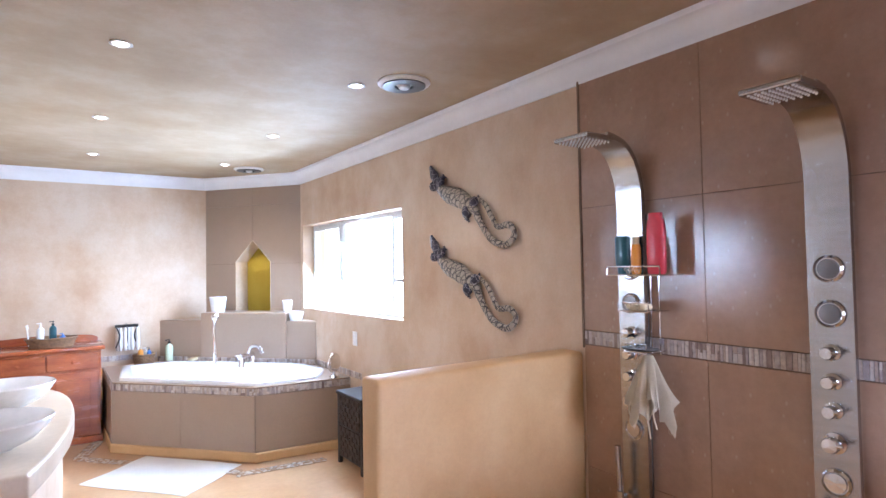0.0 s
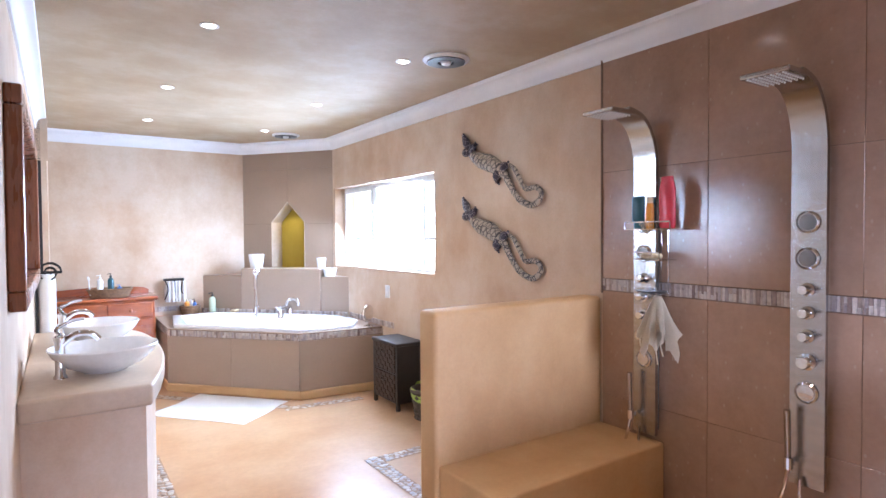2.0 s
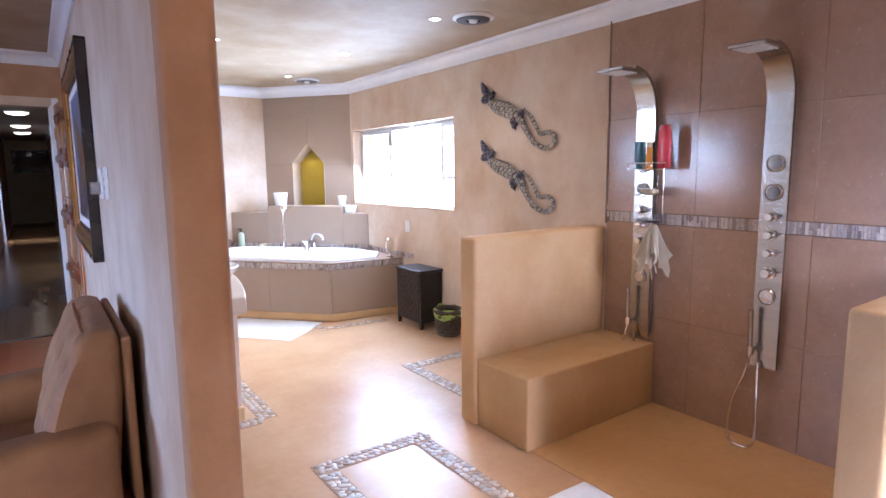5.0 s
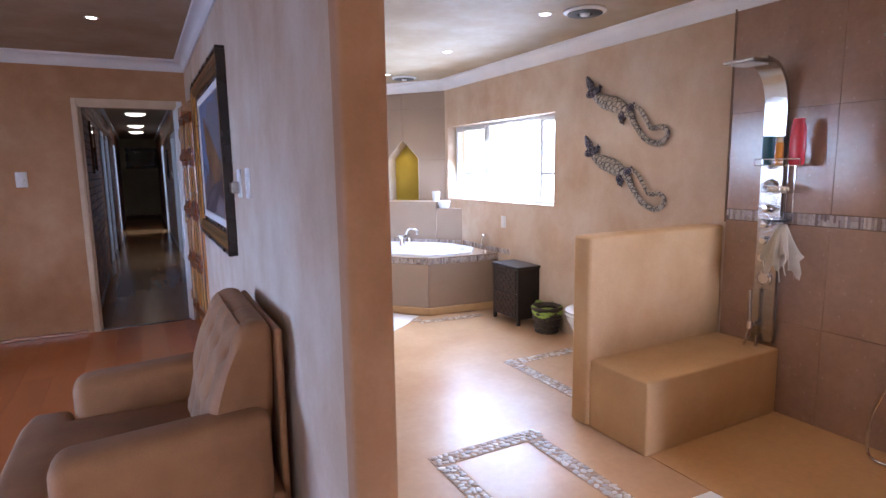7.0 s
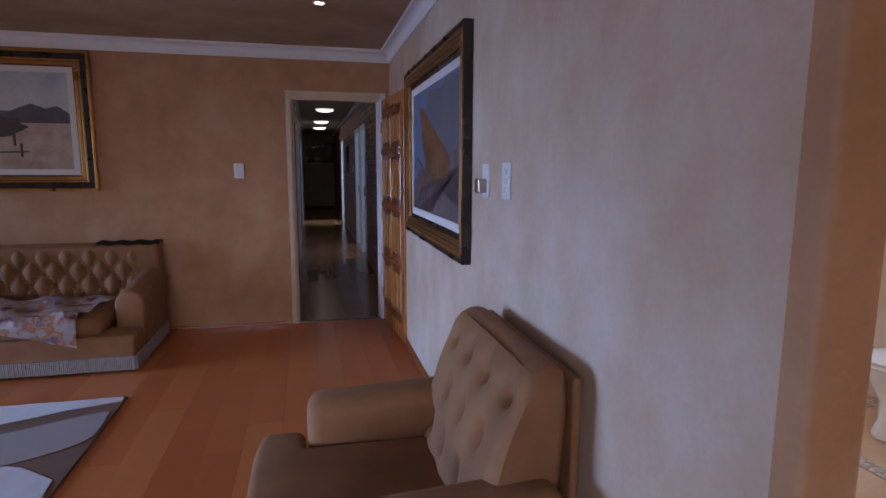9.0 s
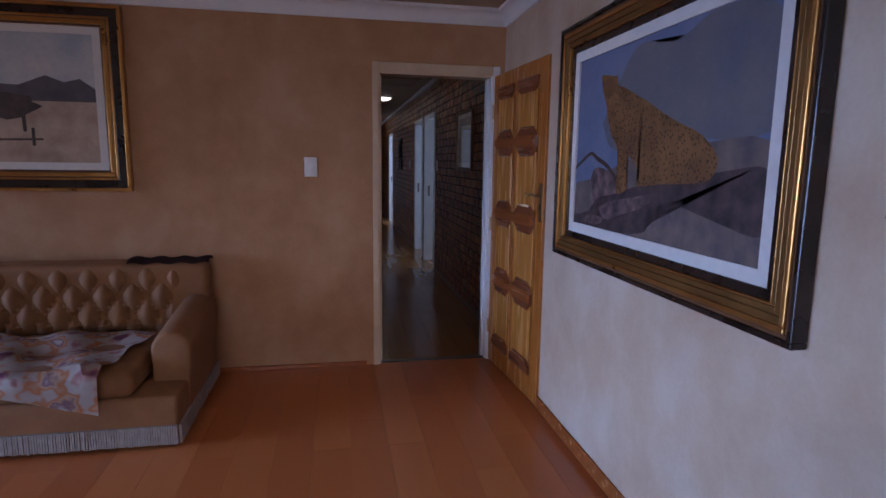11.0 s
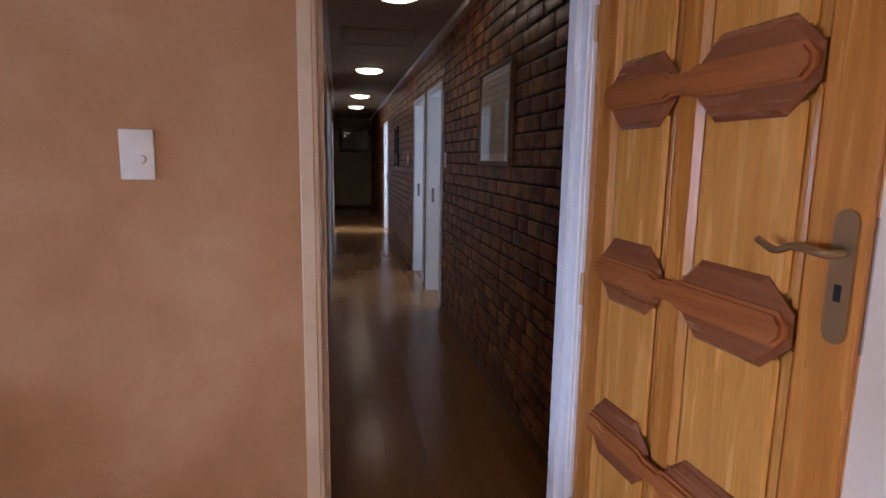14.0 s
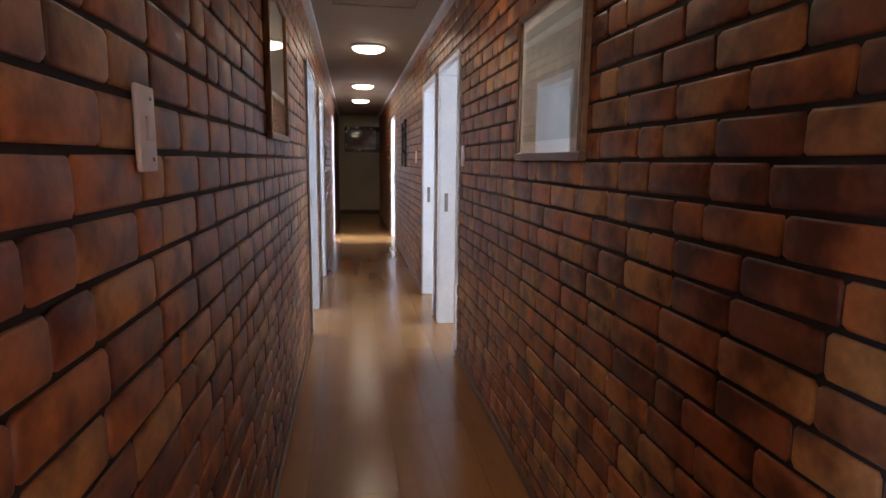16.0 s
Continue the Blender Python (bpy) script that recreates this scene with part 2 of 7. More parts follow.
M_RAIL = surface("orange_varnished_rail", (0.28, 0.075, 0.02), (0.40, 0.125, 0.033), 3, 0.25, fine=22, relief=0.03, stretch=(0.6, 6, 8), wear=0.2, coat=0.5)
M_OCTAGON = surface("red_varnished_block", (0.19, 0.056, 0.022), (0.27, 0.085, 0.033), 3, 0.26, fine=22, relief=0.03, stretch=(0.6, 6, 8), wear=0.16, coat=0.5)
M_CABINET = surface("polished_mahogany", (0.27, 0.055, 0.015), (0.42, 0.11, 0.03), 3, 0.25, fine=30, relief=0.05, stretch=(1, 5, 5), wear=0.3, coat=0.4)
M_PINE = surface("golden_varnished_pine", (0.42, 0.132, 0.02), (0.56, 0.205, 0.038), 3, 0.26, fine=22, relief=0.06, stretch=(7, 7, 0.5), wear=0.28, coat=0.35)
M_PINE_PALE = surface("pale_varnished_pine", (0.52, 0.195, 0.034), (0.70, 0.315, 0.07), 3, 0.26, fine=22, relief=0.06, stretch=(7, 7, 0.5), wear=0.28, coat=0.35)
M_DARKWOOD = surface("black_stained_wood", (0.012, 0.009, 0.008), (0.03, 0.022, 0.019), 8, 0.45, relief=0.15)
M_WICKER = surface("dark_wicker", (0.025, 0.017, 0.013), (0.075, 0.048, 0.035), 40, 0.6, fine=120, relief=0.6)
M_WICKER_TAN = surface("brown_wicker", (0.14, 0.075, 0.035), (0.28, 0.16, 0.08), 40, 0.65, fine=120, relief=0.6)
M_LAMINATE = pieces_material("red_brown_laminate", [(0.0, (0.44, 0.122, 0.034)), (0.3, (0.51, 0.152, 0.044)), (0.6, (0.58, 0.195, 0.06)), (0.8, (0.47, 0.135, 0.038)), (1.0, (0.55, 0.175, 0.05))], 0.28, (0.04, 0.9), 0.0, (10, 0.9, 10), 9.0, spread=5.0, rspread=0.01, grain=0.04)
M_LAMINATE_HALL = pieces_material("brown_laminate", [(0.0, (0.28, 0.125, 0.042)), (0.4, (0.33, 0.15, 0.05)), (0.7, (0.37, 0.175, 0.06)), (1.0, (0.30, 0.135, 0.045))], 0.22, (0.08, 1.6), 0.0, (10, 0.9, 10), 5.0, spread=5.0, rspread=0.01, grain=0.06)
M_BRICK = pieces_material("varnished_clinker_brick", [(0.0, (0.24, 0.085, 0.04)), (0.2, (0.40, 0.125, 0.042)), (0.42, (0.52, 0.19, 0.055)), (0.6, (0.30, 0.115, 0.055)), (0.82, (0.54, 0.27, 0.085)), (1.0, (0.44, 0.145, 0.045))], 0.46, (0.74, 8.5), 0.25, (1, 1, 1), 60.0, 0.12, 7.0, 0.12, 0.25)
M_MORTAR = plain("black_recessed_mortar", (0.016, 0.012, 0.012), 0.7)
M_GLASS = glass("clear_glass")
M_LAMP = glow("lamp_glow", (1.0, 0.92, 0.8), 22.0)
M_HALLLAMP = glow("hall_lamp_glow", (1.0, 0.88, 0.66), 5.0)
M_MIRROR = plain("mirror_silver", (0.9, 0.9, 0.9), 0.01, 1.0)
M_YELLOW = plaster("mustard_niche_paint", (0.40, 0.28, 0.02), (0.46, 0.33, 0.03), (0.52, 0.38, 0.05))
M_GREENLINER = plain("green_plastic_liner", (0.30, 0.42, 0.06), 0.4)
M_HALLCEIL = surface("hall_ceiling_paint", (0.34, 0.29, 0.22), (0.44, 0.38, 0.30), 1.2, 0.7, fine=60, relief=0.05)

# ---------- building helpers ----------


def box(bm, x0, x1, y0, y1, z0, z1, bev=0.0, seg=2):
    r = bmesh.ops.create_cube(bm, size=1.0, matrix=Matrix.Translation(((x0 + x1) / 2, (y0 + y1) / 2, (z0 + z1) / 2)) @ Matrix.Diagonal((abs(x1 - x0), abs(y1 - y0), abs(z1 - z0), 1)))
    if bev:
        edges = {e for v in r["verts"] for e in v.link_edges}
        bmesh.ops.bevel(bm, geom=list(edges), offset=bev, segments=seg, profile=0.5, affect="EDGES")
    return bm


def prism(bm, pts, push):
    """A closed solid: the polygon pts pushed along a vector."""
    a = [bm.verts.new(p) for p in pts]
    b = [bm.verts.new(Vector(p) + Vector(push)) for p in pts]
    n = len(a)
    f = [bm.faces.new(a), bm.faces.new(b[::-1])]
    f += [bm.faces.new((a[i], b[i], b[(i + 1) % n], a[(i + 1) % n])) for i in range(n)]
    bmesh.ops.recalc_face_normals(bm, faces=f)
    return f


def slab(bm, outline, z0, z1, bev=0.0, seg=2):
    before = set(bm.edges)
    prism(bm, [(x, y, z0) for x, y in outline], (0, 0, z1 - z0))
    if bev:
        bmesh.ops.bevel(bm, geom=[e for e in bm.edges if e not in before], offset=bev, segments=seg, profile=0.5, affect="EDGES")
    return bm


def lathe(bm, profile, centre=(0, 0, 0), steps=24, sx=1.0, sy=1.0, axis="z"):
    """Turns (radius, height) points about an upright axis, or about x or y."""
    rings = []
    for r, h in profile:
        ring = []
        for i in range(steps):
            a = 2 * math.pi * i / steps
            u, v = r * sx * math.cos(a), r * sy * math.sin(a)
            p = (u, v, h) if axis == "z" else ((h, u, v) if axis == "x" else (u, h, v))
            ring.append(bm.verts.new(Vector(p) + Vector(centre)))
        rings.append(ring)
    f = []
    for a, b in zip(rings, rings[1:]):
        f += [bm.faces.new((a[i], a[(i + 1) % steps], b[(i + 1) % steps], b[i])) for i in range(steps)]
    f += [bm.faces.new(rings[0][::-1]), bm.faces.new(rings[-1])]
    bmesh.ops.recalc_face_normals(bm, faces=f)
    return bm


def tube(bm, pts, radii, steps=8, flat=1.0):
    """A round bar through points; radii: one number or one a point."""
    pts = [Vector(p) for p in pts]
    if isinstance(radii, (int, float)):
        radii = [radii] * len(pts)
    rings, side = [], None
    for i, p in enumerate(pts):
        d = (pts[min(i + 1, len(pts) - 1)] - pts[max(i - 1, 0)]).normalized()
        if side is None:
            side = d.cross(Vector((0, 0, 1)) if abs(d.z) < 0.9 else Vector((1, 0, 0))).normalized()
        side = (side - d * side.dot(d)).normalized()
        up = d.cross(side)
        rings.append([bm.verts.new(p + radii[i] * (math.cos(2 * math.pi * k / steps) * side + flat * math.sin(2 * math.pi * k / steps) * up)) for k in range(steps)])
    f = []
    for a, b in zip(rings, rings[1:]):
        f += [bm.faces.new((a[i], a[(i + 1) % steps], b[(i + 1) % steps], b[i])) for i in range(steps)]
    f += [bm.faces.new(rings[0][::-1]), bm.faces.new(rings[-1])]
    bmesh.ops.recalc_face_normals(bm, faces=f)
    return bm


def curve_points(keys, n=8):
    """Catmull-Rom points through the keys."""
    k = [Vector(p) for p in keys]
    k = [2 * k[0] - k[1]] + k + [2 * k[-1] - k[-2]]
    out = []
    for i in range(1, len(k) - 2):
        for j in range(n):
            t = j / n
            a, b, c, d = k[i - 1], k[i], k[i + 1], k[i + 2]
            out.append(0.5 * ((2 * b) + (c - a) * t + (2 * a - 5 * b + 4 * c - d) * t * t + (3 * b - a - 3 * c + d) * t ** 3))
    return out + [k[-2]]


def B():
    return bmesh.new()


def finish(name, bm, material, smooth=False):
    me = bpy.data.meshes.new(name)
    if smooth:
        for f in bm.faces:
            f.smooth = True
        for e in bm.edges:
            if len(e.link_faces) == 2 and e.calc_face_angle(0) > 0.7:
                e.smooth = False
    bm.to_mesh(me)
    bm.free()
    me.materials.append(material)
    return new(name, me)


def part(name, bm, material, parent, label="", smooth=False):
    ob = finish(name, bm, material, smooth)
    ob.parent = parent
    if label:
        tagged(ob, label)
    return ob


def thing(name, m, label, category, group=""):
    e = new(name)
    e.empty_display_size = 0.05
    e.matrix_basis = m
    return tagged(e, label, category, group)


def solid(name, bm, material, label, category, m=None, group="", smooth=False):
    ob = finish(name, bm, material, smooth)
    if m is not None:
        ob.matrix_basis = m
    return tagged(ob, label, category, group)


def structure(name, bm, material, label="", smooth=False):
    return tagged(finish(name, bm, material, smooth), label, "", "", "structure")


def wall_boxes(bm, axis, face, back, u0, u1, z0, z1, holes):
    """An upright wall with rectangular openings (u0, u1, z0, z1) that go right through it; axis: the axis that the wall faces."""
    def put(a, b, c, d):
        if b - a > 1e-4 and d - c > 1e-4:
            if axis == "x":
                box(bm, min(face, back), max(face, back), a, b, c, d)
            else:
                box(bm, a, b, min(face, back), max(face, back), c, d)
    at = u0
    for a, b, c, d in sorted(holes):
        put(at, a, z0, z1)
        put(a, b, z0, c)
        put(a, b, d, z1)
        at = b
    put(at, u1, z0, z1)
    return bm

# ---------- the large structure ----------
XE, YN, XW, YD, XS, YEND = 2.105, 6.51, -0.49, 5.69, -0.632, 1.10   # bath east and north, divider faces, door wall, divider end
DIAG0, DIAG1 = Vector((1.40, 6.51, 0)), Vector((2.105, 5.62, 0))
HL, HR, HEND, HCEIL = -1.557, -0.51, 20.4, 2.50                    # hallway
DWT = 0.105                                                         # door wall's thickness
SX0, SY0 = -8.4, SOUTH                                              # far corner of the sitting room

_b = B()
wall_boxes(_b, "x", XE, XE + 0.24, SY0, YN + 0.3, 0, CEIL, [(3.64, 5.56, 1.085, 1.905)])
wall_east = structure("wall_east", _b, M_PLASTER, "tan colour-washed plaster wall with a window")
_b = B()
box(_b, HR + 0.061, XE + 0.24, YN, YN + 0.2, 0, CEIL)
structure("wall_bath_north", _b, M_PLASTER, "tan colour-washed plaster wall")
_b = B()
box(_b, HR + 0.06, HR + 0.10, YD + DWT, YN, 0, CEIL)
structure("wall_bath_west", _b, M_PLASTER, "tan colour-washed plaster wall")
# divider with softly rounded end
_b = B()
_pts = []
for _cx, _cy, _a0, _r in ((XS + 0.014, YEND + 0.014, 180, 0.014), (XW - 0.05, YEND + 0.05, 270, 0.05)):
    for _k in range(7):
        _a = radians(_a0 + 15 * _k)
        _pts.append((_cx + _r * math.cos(_a), _cy + _r * math.sin(_a)))
slab(_b, _pts + [(XW, YEND + 0.06), (XS, YEND + 0.06)], 0, CEIL_SIT)
# the end face's shade is painted in with the browner plaster
structure("wall_divider_end", _b, M_PLASTER_SHADED, "plaster end of the dividing wall, its shade put into the brown", True)
_b = B()
box(_b, XS, XW, YEND + 0.0602, YD + DWT, 0, CEIL_SIT)
wall_divider = structure("wall_divider", _b, M_PLASTER, "tan plastered dividing wall")
_b = B()
wall_boxes(_b, "y", YD, YD + DWT, SX0, XS, 0, CEIL_SIT, [(-1.53, -0.70, -0.01, 2.055)])
# door wall browner than the divider: its dimmer light is in the colour
wall_north = structure("wall_north", _b, M_PLASTER_SHADED, "tan colour-washed plaster wall with a doorway")
_b = B()
wall_boxes(_b, "x", SX0, SX0 - 0.2, SY0, YD + DWT, 0, CEIL_SIT, [(1.3, 4.9, 0.3, 2.2)])
structure("wall_west", _b, M_PLASTER_SHADED, "tan plaster wall with an unseen window opening")
# both south openings are added for the fill lamps and stay out of view
_b = B()
wall_boxes(_b, "y", SY0, SY0 - 0.2, SX0 - 0.2, XE + 0.24, 0, CEIL_SIT, [(-3.95, -1.85, 0.8, 2.2), (0.6, 1.9, 0.95, 2.15)])
structure("wall_south", _b, M_PLASTER, "tan plaster wall with an unseen window opening")
_b = B()
box(_b, XW - 0.001, XE + 0.24, SY0 - 0.2, YN + 0.2, CEIL, CEIL + 0.2)
structure("ceiling_bath", _b, M_CEIL, "mottled tan washed ceiling")
_b = B()
box(_b, SX0 - 0.2, XW - 0.0015, SY0 - 0.2, YD + DWT, CEIL_SIT, CEIL_SIT + 0.12)
structure("ceiling_sitting", _b, M_CEIL, "mottled tan washed ceiling")

# floors: cement screed in the bath, laminate in the sitting room and the hall
_b = B()
slab(_b, [(XS + 0.02, SY0), (XE, SY0), (XE, YN), (HR + 0.061, YN), (HR + 0.061, YD), (XS + 0.02, YD)], -0.1, 0.0)
floor_bath = structure("floor_bath", _b, M_SCREED, "polished tan cement screed floor")
_b = B()
box(_b, 1.06, XE, -1.2, 1.62, 0.0, 0.004)
structure("floor_shower", _b, M_SHOWERFLOOR, "ochre cement shower floor")
_b = B()
box(_b, SX0, XS + 0.02, SY0, YD + 0.05, -0.1, -0.008)
floor_sitting = structure("floor_sitting", _b, M_LAMINATE, "red-brown laminate floor")
_b = B()
box(_b, HL - 0.1, HR + 0.1, YD + 0.05, HEND, -0.1, -0.008)
floor_hall = structure("floor_hall", _b, M_GROUT, "brown laminate hall floor")


def cornice(bm, a, b, inward, size=0.085, tall=1.35, top=CEIL):
    """A moulded cove between wall and ceiling from a to b; inward: unit vector away from the wall."""
    a, b, n = Vector((*a, top)), Vector((*b, top)), Vector((*inward, 0))
    prof = [(0, 0), (0, -size), (0.012, -size), (0.016, -size + 0.014)]
    for k in range(7):
        t = radians(90 * k / 6)
        prof.append((0.016 + (size - 0.034) * (1 - math.cos(t)), -size + 0.018 + (size - 0.036) * math.sin(t)))
    prof += [(size - 0.004, -0.016), (size, -0.012), (size, 0)]
    prism(bm, [a + n * u + Vector((0, 0, w * tall)) for u, w in prof], b - a)


_b = B()
_n = Vector((-0.784, -0.621))
for _p, _q, _v in (((XE, SY0), (XE, 5.64), (-1, 0)), ((DIAG1.x + 0.02, DIAG1.y - 0.02), (DIAG0.x - 0.02, DIAG0.y + 0.02), (_n.x, _n.y)), ((1.42, YN), (XW, YN), (0, -1)),
                   ((XW, YN), (XW, YEND), (1, 0)), ((XW, SY0), (XE, SY0), (0, 1))):
    cornice(_b, _p, _q, _v)
for _p, _q, _v in (((XS, YEND), (XS, YD), (-1, 0)), ((XS, YD), (SX0, YD), (0, -1)), ((SX0, YD), (SX0, SY0), (1, 0)), ((SX0, SY0), (XW, SY0), (0, 1))):
    cornice(_b, _p, _q, _v, 0.082, 1.25, CEIL_SIT)
structure("trim_cornice", _b, M_CORNICE, "white moulded plaster cornice", True)

# diagonal tiled wall with a pointed niche
_ds = (DIAG1 - DIAG0)
DLEN = _ds.length
DDIR = _ds / DLEN
DN = Vector((-DDIR.y, DDIR.x, 0))   # points into the wall
if DN.dot(Vector((1, 1, 0))) < 0:
    DN = -DN


def dpt(s, z, depth=0.0):
    p = DIAG0 + DDIR * s + DN * depth
    return (p.x, p.y, z)


NS0, NS1, NSM, NZ1, NZ2 = 0.365, 0.785, 0.575, 1.56, 1.785
_cells = [[(0, 0), (DLEN, 0), (DLEN, 1.0), (0, 1.0)],
          [(0, 1.0), (NS0, 1.0), (NS0, 1.54), (0, 1.54)], [(NS1, 1.0), (DLEN, 1.0), (DLEN, 1.54), (NS1, 1.54)],
          [(0, 1.54), (NS0, 1.54), (NS0, NZ1), (NSM, NZ2), (NSM, 2.14), (0, 2.14)], [(NS1, 1.54), (DLEN, 1.54), (DLEN, 2.14), (NSM, 2.14), (NSM, NZ2), (NS1, NZ1)],
          [(0, 2.14), (NSM, 2.14), (NSM, CEIL), (0, CEIL)], [(NSM, 2.14), (DLEN, 2.14), (DLEN, CEIL), (NSM, CEIL)]]
_b = B()
for _c in _cells:
    prism(_b, [dpt(s, z, 0.008) for s, z in _c], DN * 0.22)
wall_diagonal = structure("wall_diagonal", _b, M_GROUT, "grey-brown tiled corner wall with a pointed niche")
for _c in _cells[1:]:
    _cx, _cz = sum(p[0] for p in _c) / len(_c), sum(p[1] for p in _c) / len(_c)
    _b = B()
    prism(_b, [dpt(s + (0.0015 if s < _cx else -0.0015), z + (0.0015 if z < _cz else -0.0015)) for s, z in _c], DN * 0.008)
    part("tile", _b, M_TILE_GREY, wall_diagonal)
_b = B()
prism(_b, [dpt(s, z, 0.2) for s, z in ((NS0 - 0.02, 1.0), (NS1 + 0.02, 1.0), (NS1 + 0.02, NZ1), (NSM, NZ2 + 0.03), (NS0 - 0.02, NZ1))], DN * 0.06)
part("niche_back", _b, M_YELLOW, wall_diagonal, "mustard-yellow niche back")
_b = B()
for (_s0, _z0), (_s1, _z1) in (((NS0, 1.0), (NS0, NZ1)), ((NS0, NZ1), (NSM, NZ2)), ((NSM, NZ2), (NS1, NZ1)), ((NS1, NZ1), (NS1, 1.0))):
    _d = Vector((_s1 - _s0, _z1 - _z0)).normalized()
    _o = (_d.y * 0.004, -_d.x * 0.004)
    prism(_b, [dpt(_s0, _z0, -0.002), dpt(_s1, _z1, -0.002), dpt(_s1 + _o[0], _z1 + _o[1], -0.002), dpt(_s0 + _o[0], _z0 + _o[1], -0.002)], DN * 0.2)
part("niche_lining", _b, M_VANITY, wall_diagonal, "tan niche lining")

# tiled ledge behind the bath, in two heights
FL0, FL1 = Vector((0.955, 6.51, 0)), Vector((2.105, 5.24, 0))
_fd = FL1 - FL0


def fpt(u, push=0.0):
    n = Vector((_fd.y, -_fd.x, 0)).normalized()
    if n.x > 0:
        n = -n
    p = FL0 + _fd * u + n * push
    return (p.x, p.y)


_b = B()
slab(_b, [fpt(0), fpt(1), (DIAG1.x, DIAG1.y), (DIAG0.x, DIAG0.y)], 0.0, 0.985, 0.006, 1)
bath_ledge = structure("trim_bath_ledge", _b, M_TILE_GREY, "grey-brown tiled ledge behind the bath")
_b = B()
_p0, _p1 = Vector((*fpt(0.284, 0.02), 0)), Vector((*fpt(0.82, 0.02), 0))
slab(_b, [(_p0.x, _p0.y), (_p1.x, _p1.y), (_p1.x + DN.x * 0.3, _p1.y + DN.y * 0.3), (_p0.x + DN.x * 0.3, _p0.y + DN.y * 0.3)], 0.5, 1.062, 0.006, 1)
part("upper_step", _b, M_TILE_GREY, bath_ledge)

# half wall and bench in the shower
_b = B()
box(_b, 1.012, XE, 1.99, 2.125, 0, 1.07, 0.02, 4)
structure("wall_half", _b, M_OCHRE, "ochre plastered half wall beside the shower", True)
_b = B()
box(_b, 1.06, XE, 0.14, 0.27, 0, 1.01, 0.02, 4)
structure("wall_half_south", _b, M_OCHRE, "ochre plastered half wall beside the shower", True)
_b = B()
box(_b, 1.03, XE - 0.015, 1.59, 1.995, 0, 0.388, 0.012, 3)
structure("trim_shower_bench", _b, M_OCHRE, "ochre plastered bench in the shower", True)

# hallway: brick walls with doorways, ceiling, end wall
H_OPEN_R = [(9.18, 9.99, -0.01, 2.06), (10.25, 11.07, -0.01, 2.06), (14.8, 15.6, -0.01, 2.06)]
H_OPEN_L = [(9.76, 10.57, -0.01, 2.06), (11.3, 12.1, -0.01, 2.06), (15.0, 15.8, -0.01, 2.06)]
_b = B()
wall_boxes(_b, "x", HR + 0.0075, HR + 0.0595, YD + DWT, YN, 0, HCEIL, [])
wall_boxes(_b, "x", HR + 0.0075, HR + 0.0595, YN, HEND, 0, HCEIL, H_OPEN_R)
wall_hall_east = structure("wall_hall_east", _b, M_MORTAR, "dark varnished clinker brick wall")
_b = B()
wall_boxes(_b, "x", HL - 0.008, HL - 0.11, YD + DWT, HEND, 0, HCEIL, H_OPEN_L)
wall_hall_west = structure("wall_hall_west", _b, M_MORTAR, "dark varnished clinker brick wall")
_b = B()
box(_b, HL - 0.11, HR + 0.11, HEND, HEND + 0.1, 0, HCEIL)
structure("wall_hall_end", _b, M_CREAM, "cream painted wall")
_b = B()
box(_b, HL - 0.11, HR + 0.11, YD + DWT, HEND + 0.1, HCEIL, HCEIL + 0.1)
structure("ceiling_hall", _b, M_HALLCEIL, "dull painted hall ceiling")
_b = B()
box(_b, HL - 0.11, HR + 0.11, YD + DWT, YD + DWT + 0.02, 2.06, HCEIL)
structure("wall_hall_lintel", _b, M_PLASTER, "plaster over the doorway")
_b = B()
for _x0, _x1 in ((HL, HL + 0.05), (HR - 0.05, HR)):
    prism(_b, [(_x0, YD + DWT + 0.03, HCEIL - 0.05), (_x1, YD + DWT + 0.03, HCEIL - 0.05), (_x1, YD + DWT + 0.03, HCEIL), (_x0, YD + DWT + 0.03, HCEIL)], (0, HEND - YD - DWT - 0.03, 0))
structure("trim_hall_cornice", _b, M_CORNICE, "small white hall cornice")
for _x0, _x1, _y0, _y1 in ((HR + 0.06, 1.6, 8.8, 11.5), (-3.7, HL - 0.11, 9.4, 12.4), (HR + 0.06, 1.5, 14.4, 16.2), (-3.6, HL - 0.11, 14.6, 16.3)):
    _b = B()
    box(_b, _x0, _x1, _y0 - 0.1, _y0, 0, HCEIL)
    box(_b, _x0, _x1, _y1, _y1 + 0.1, 0, HCEIL)
    _far = _x1 if _x1 > 0 else _x0
    box(_b, _far, _far + (0.1 if _far > 0 else -0.1), _y0 - 0.1, _y1 + 0.1, 0, HCEIL)
    structure("wall_side_room", _b, M_WHITE, "plain white side room wall")
    _b = B()
    box(_b, _x0, _x1, _y0, _y1, HCEIL, HCEIL + 0.1)
    structure("ceiling_side_room", _b, M_WHITE, "plain white ceiling")
    _b = B()
    box(_b, _x0, _x1, _y0, _y1, -0.1, -0.001)
    structure("floor_side_room", _b, M_LAMINATE_HALL, "brown laminate floor")

_b = B()
box(_b, 3.6, 3.65, 2.0, 8.5, -0.5, 4.5)
structure("backdrop", _b, M_OUTSIDE_BRIGHT, "bright hazy daylight outside the bathroom window")
_b = B()
box(_b, SX0 - 0.9, SX0 - 0.85, 0.8, 5.6, -0.2, 3.2)
structure("backdrop", _b, M_OUTSIDE, "bright hazy daylight outside the sitting room window")
# glowing sheet behind the assumed shower opening
_b = B()
box(_b, -1.0, 2.6, SY0 - 0.95, SY0 - 0.9, 0.2, 3.0)
structure("backdrop", _b, M_OUTSIDE, "glowing sheet outside the unseen shower window")
# glowing sheet behind the added sitting room opening
_b = B()
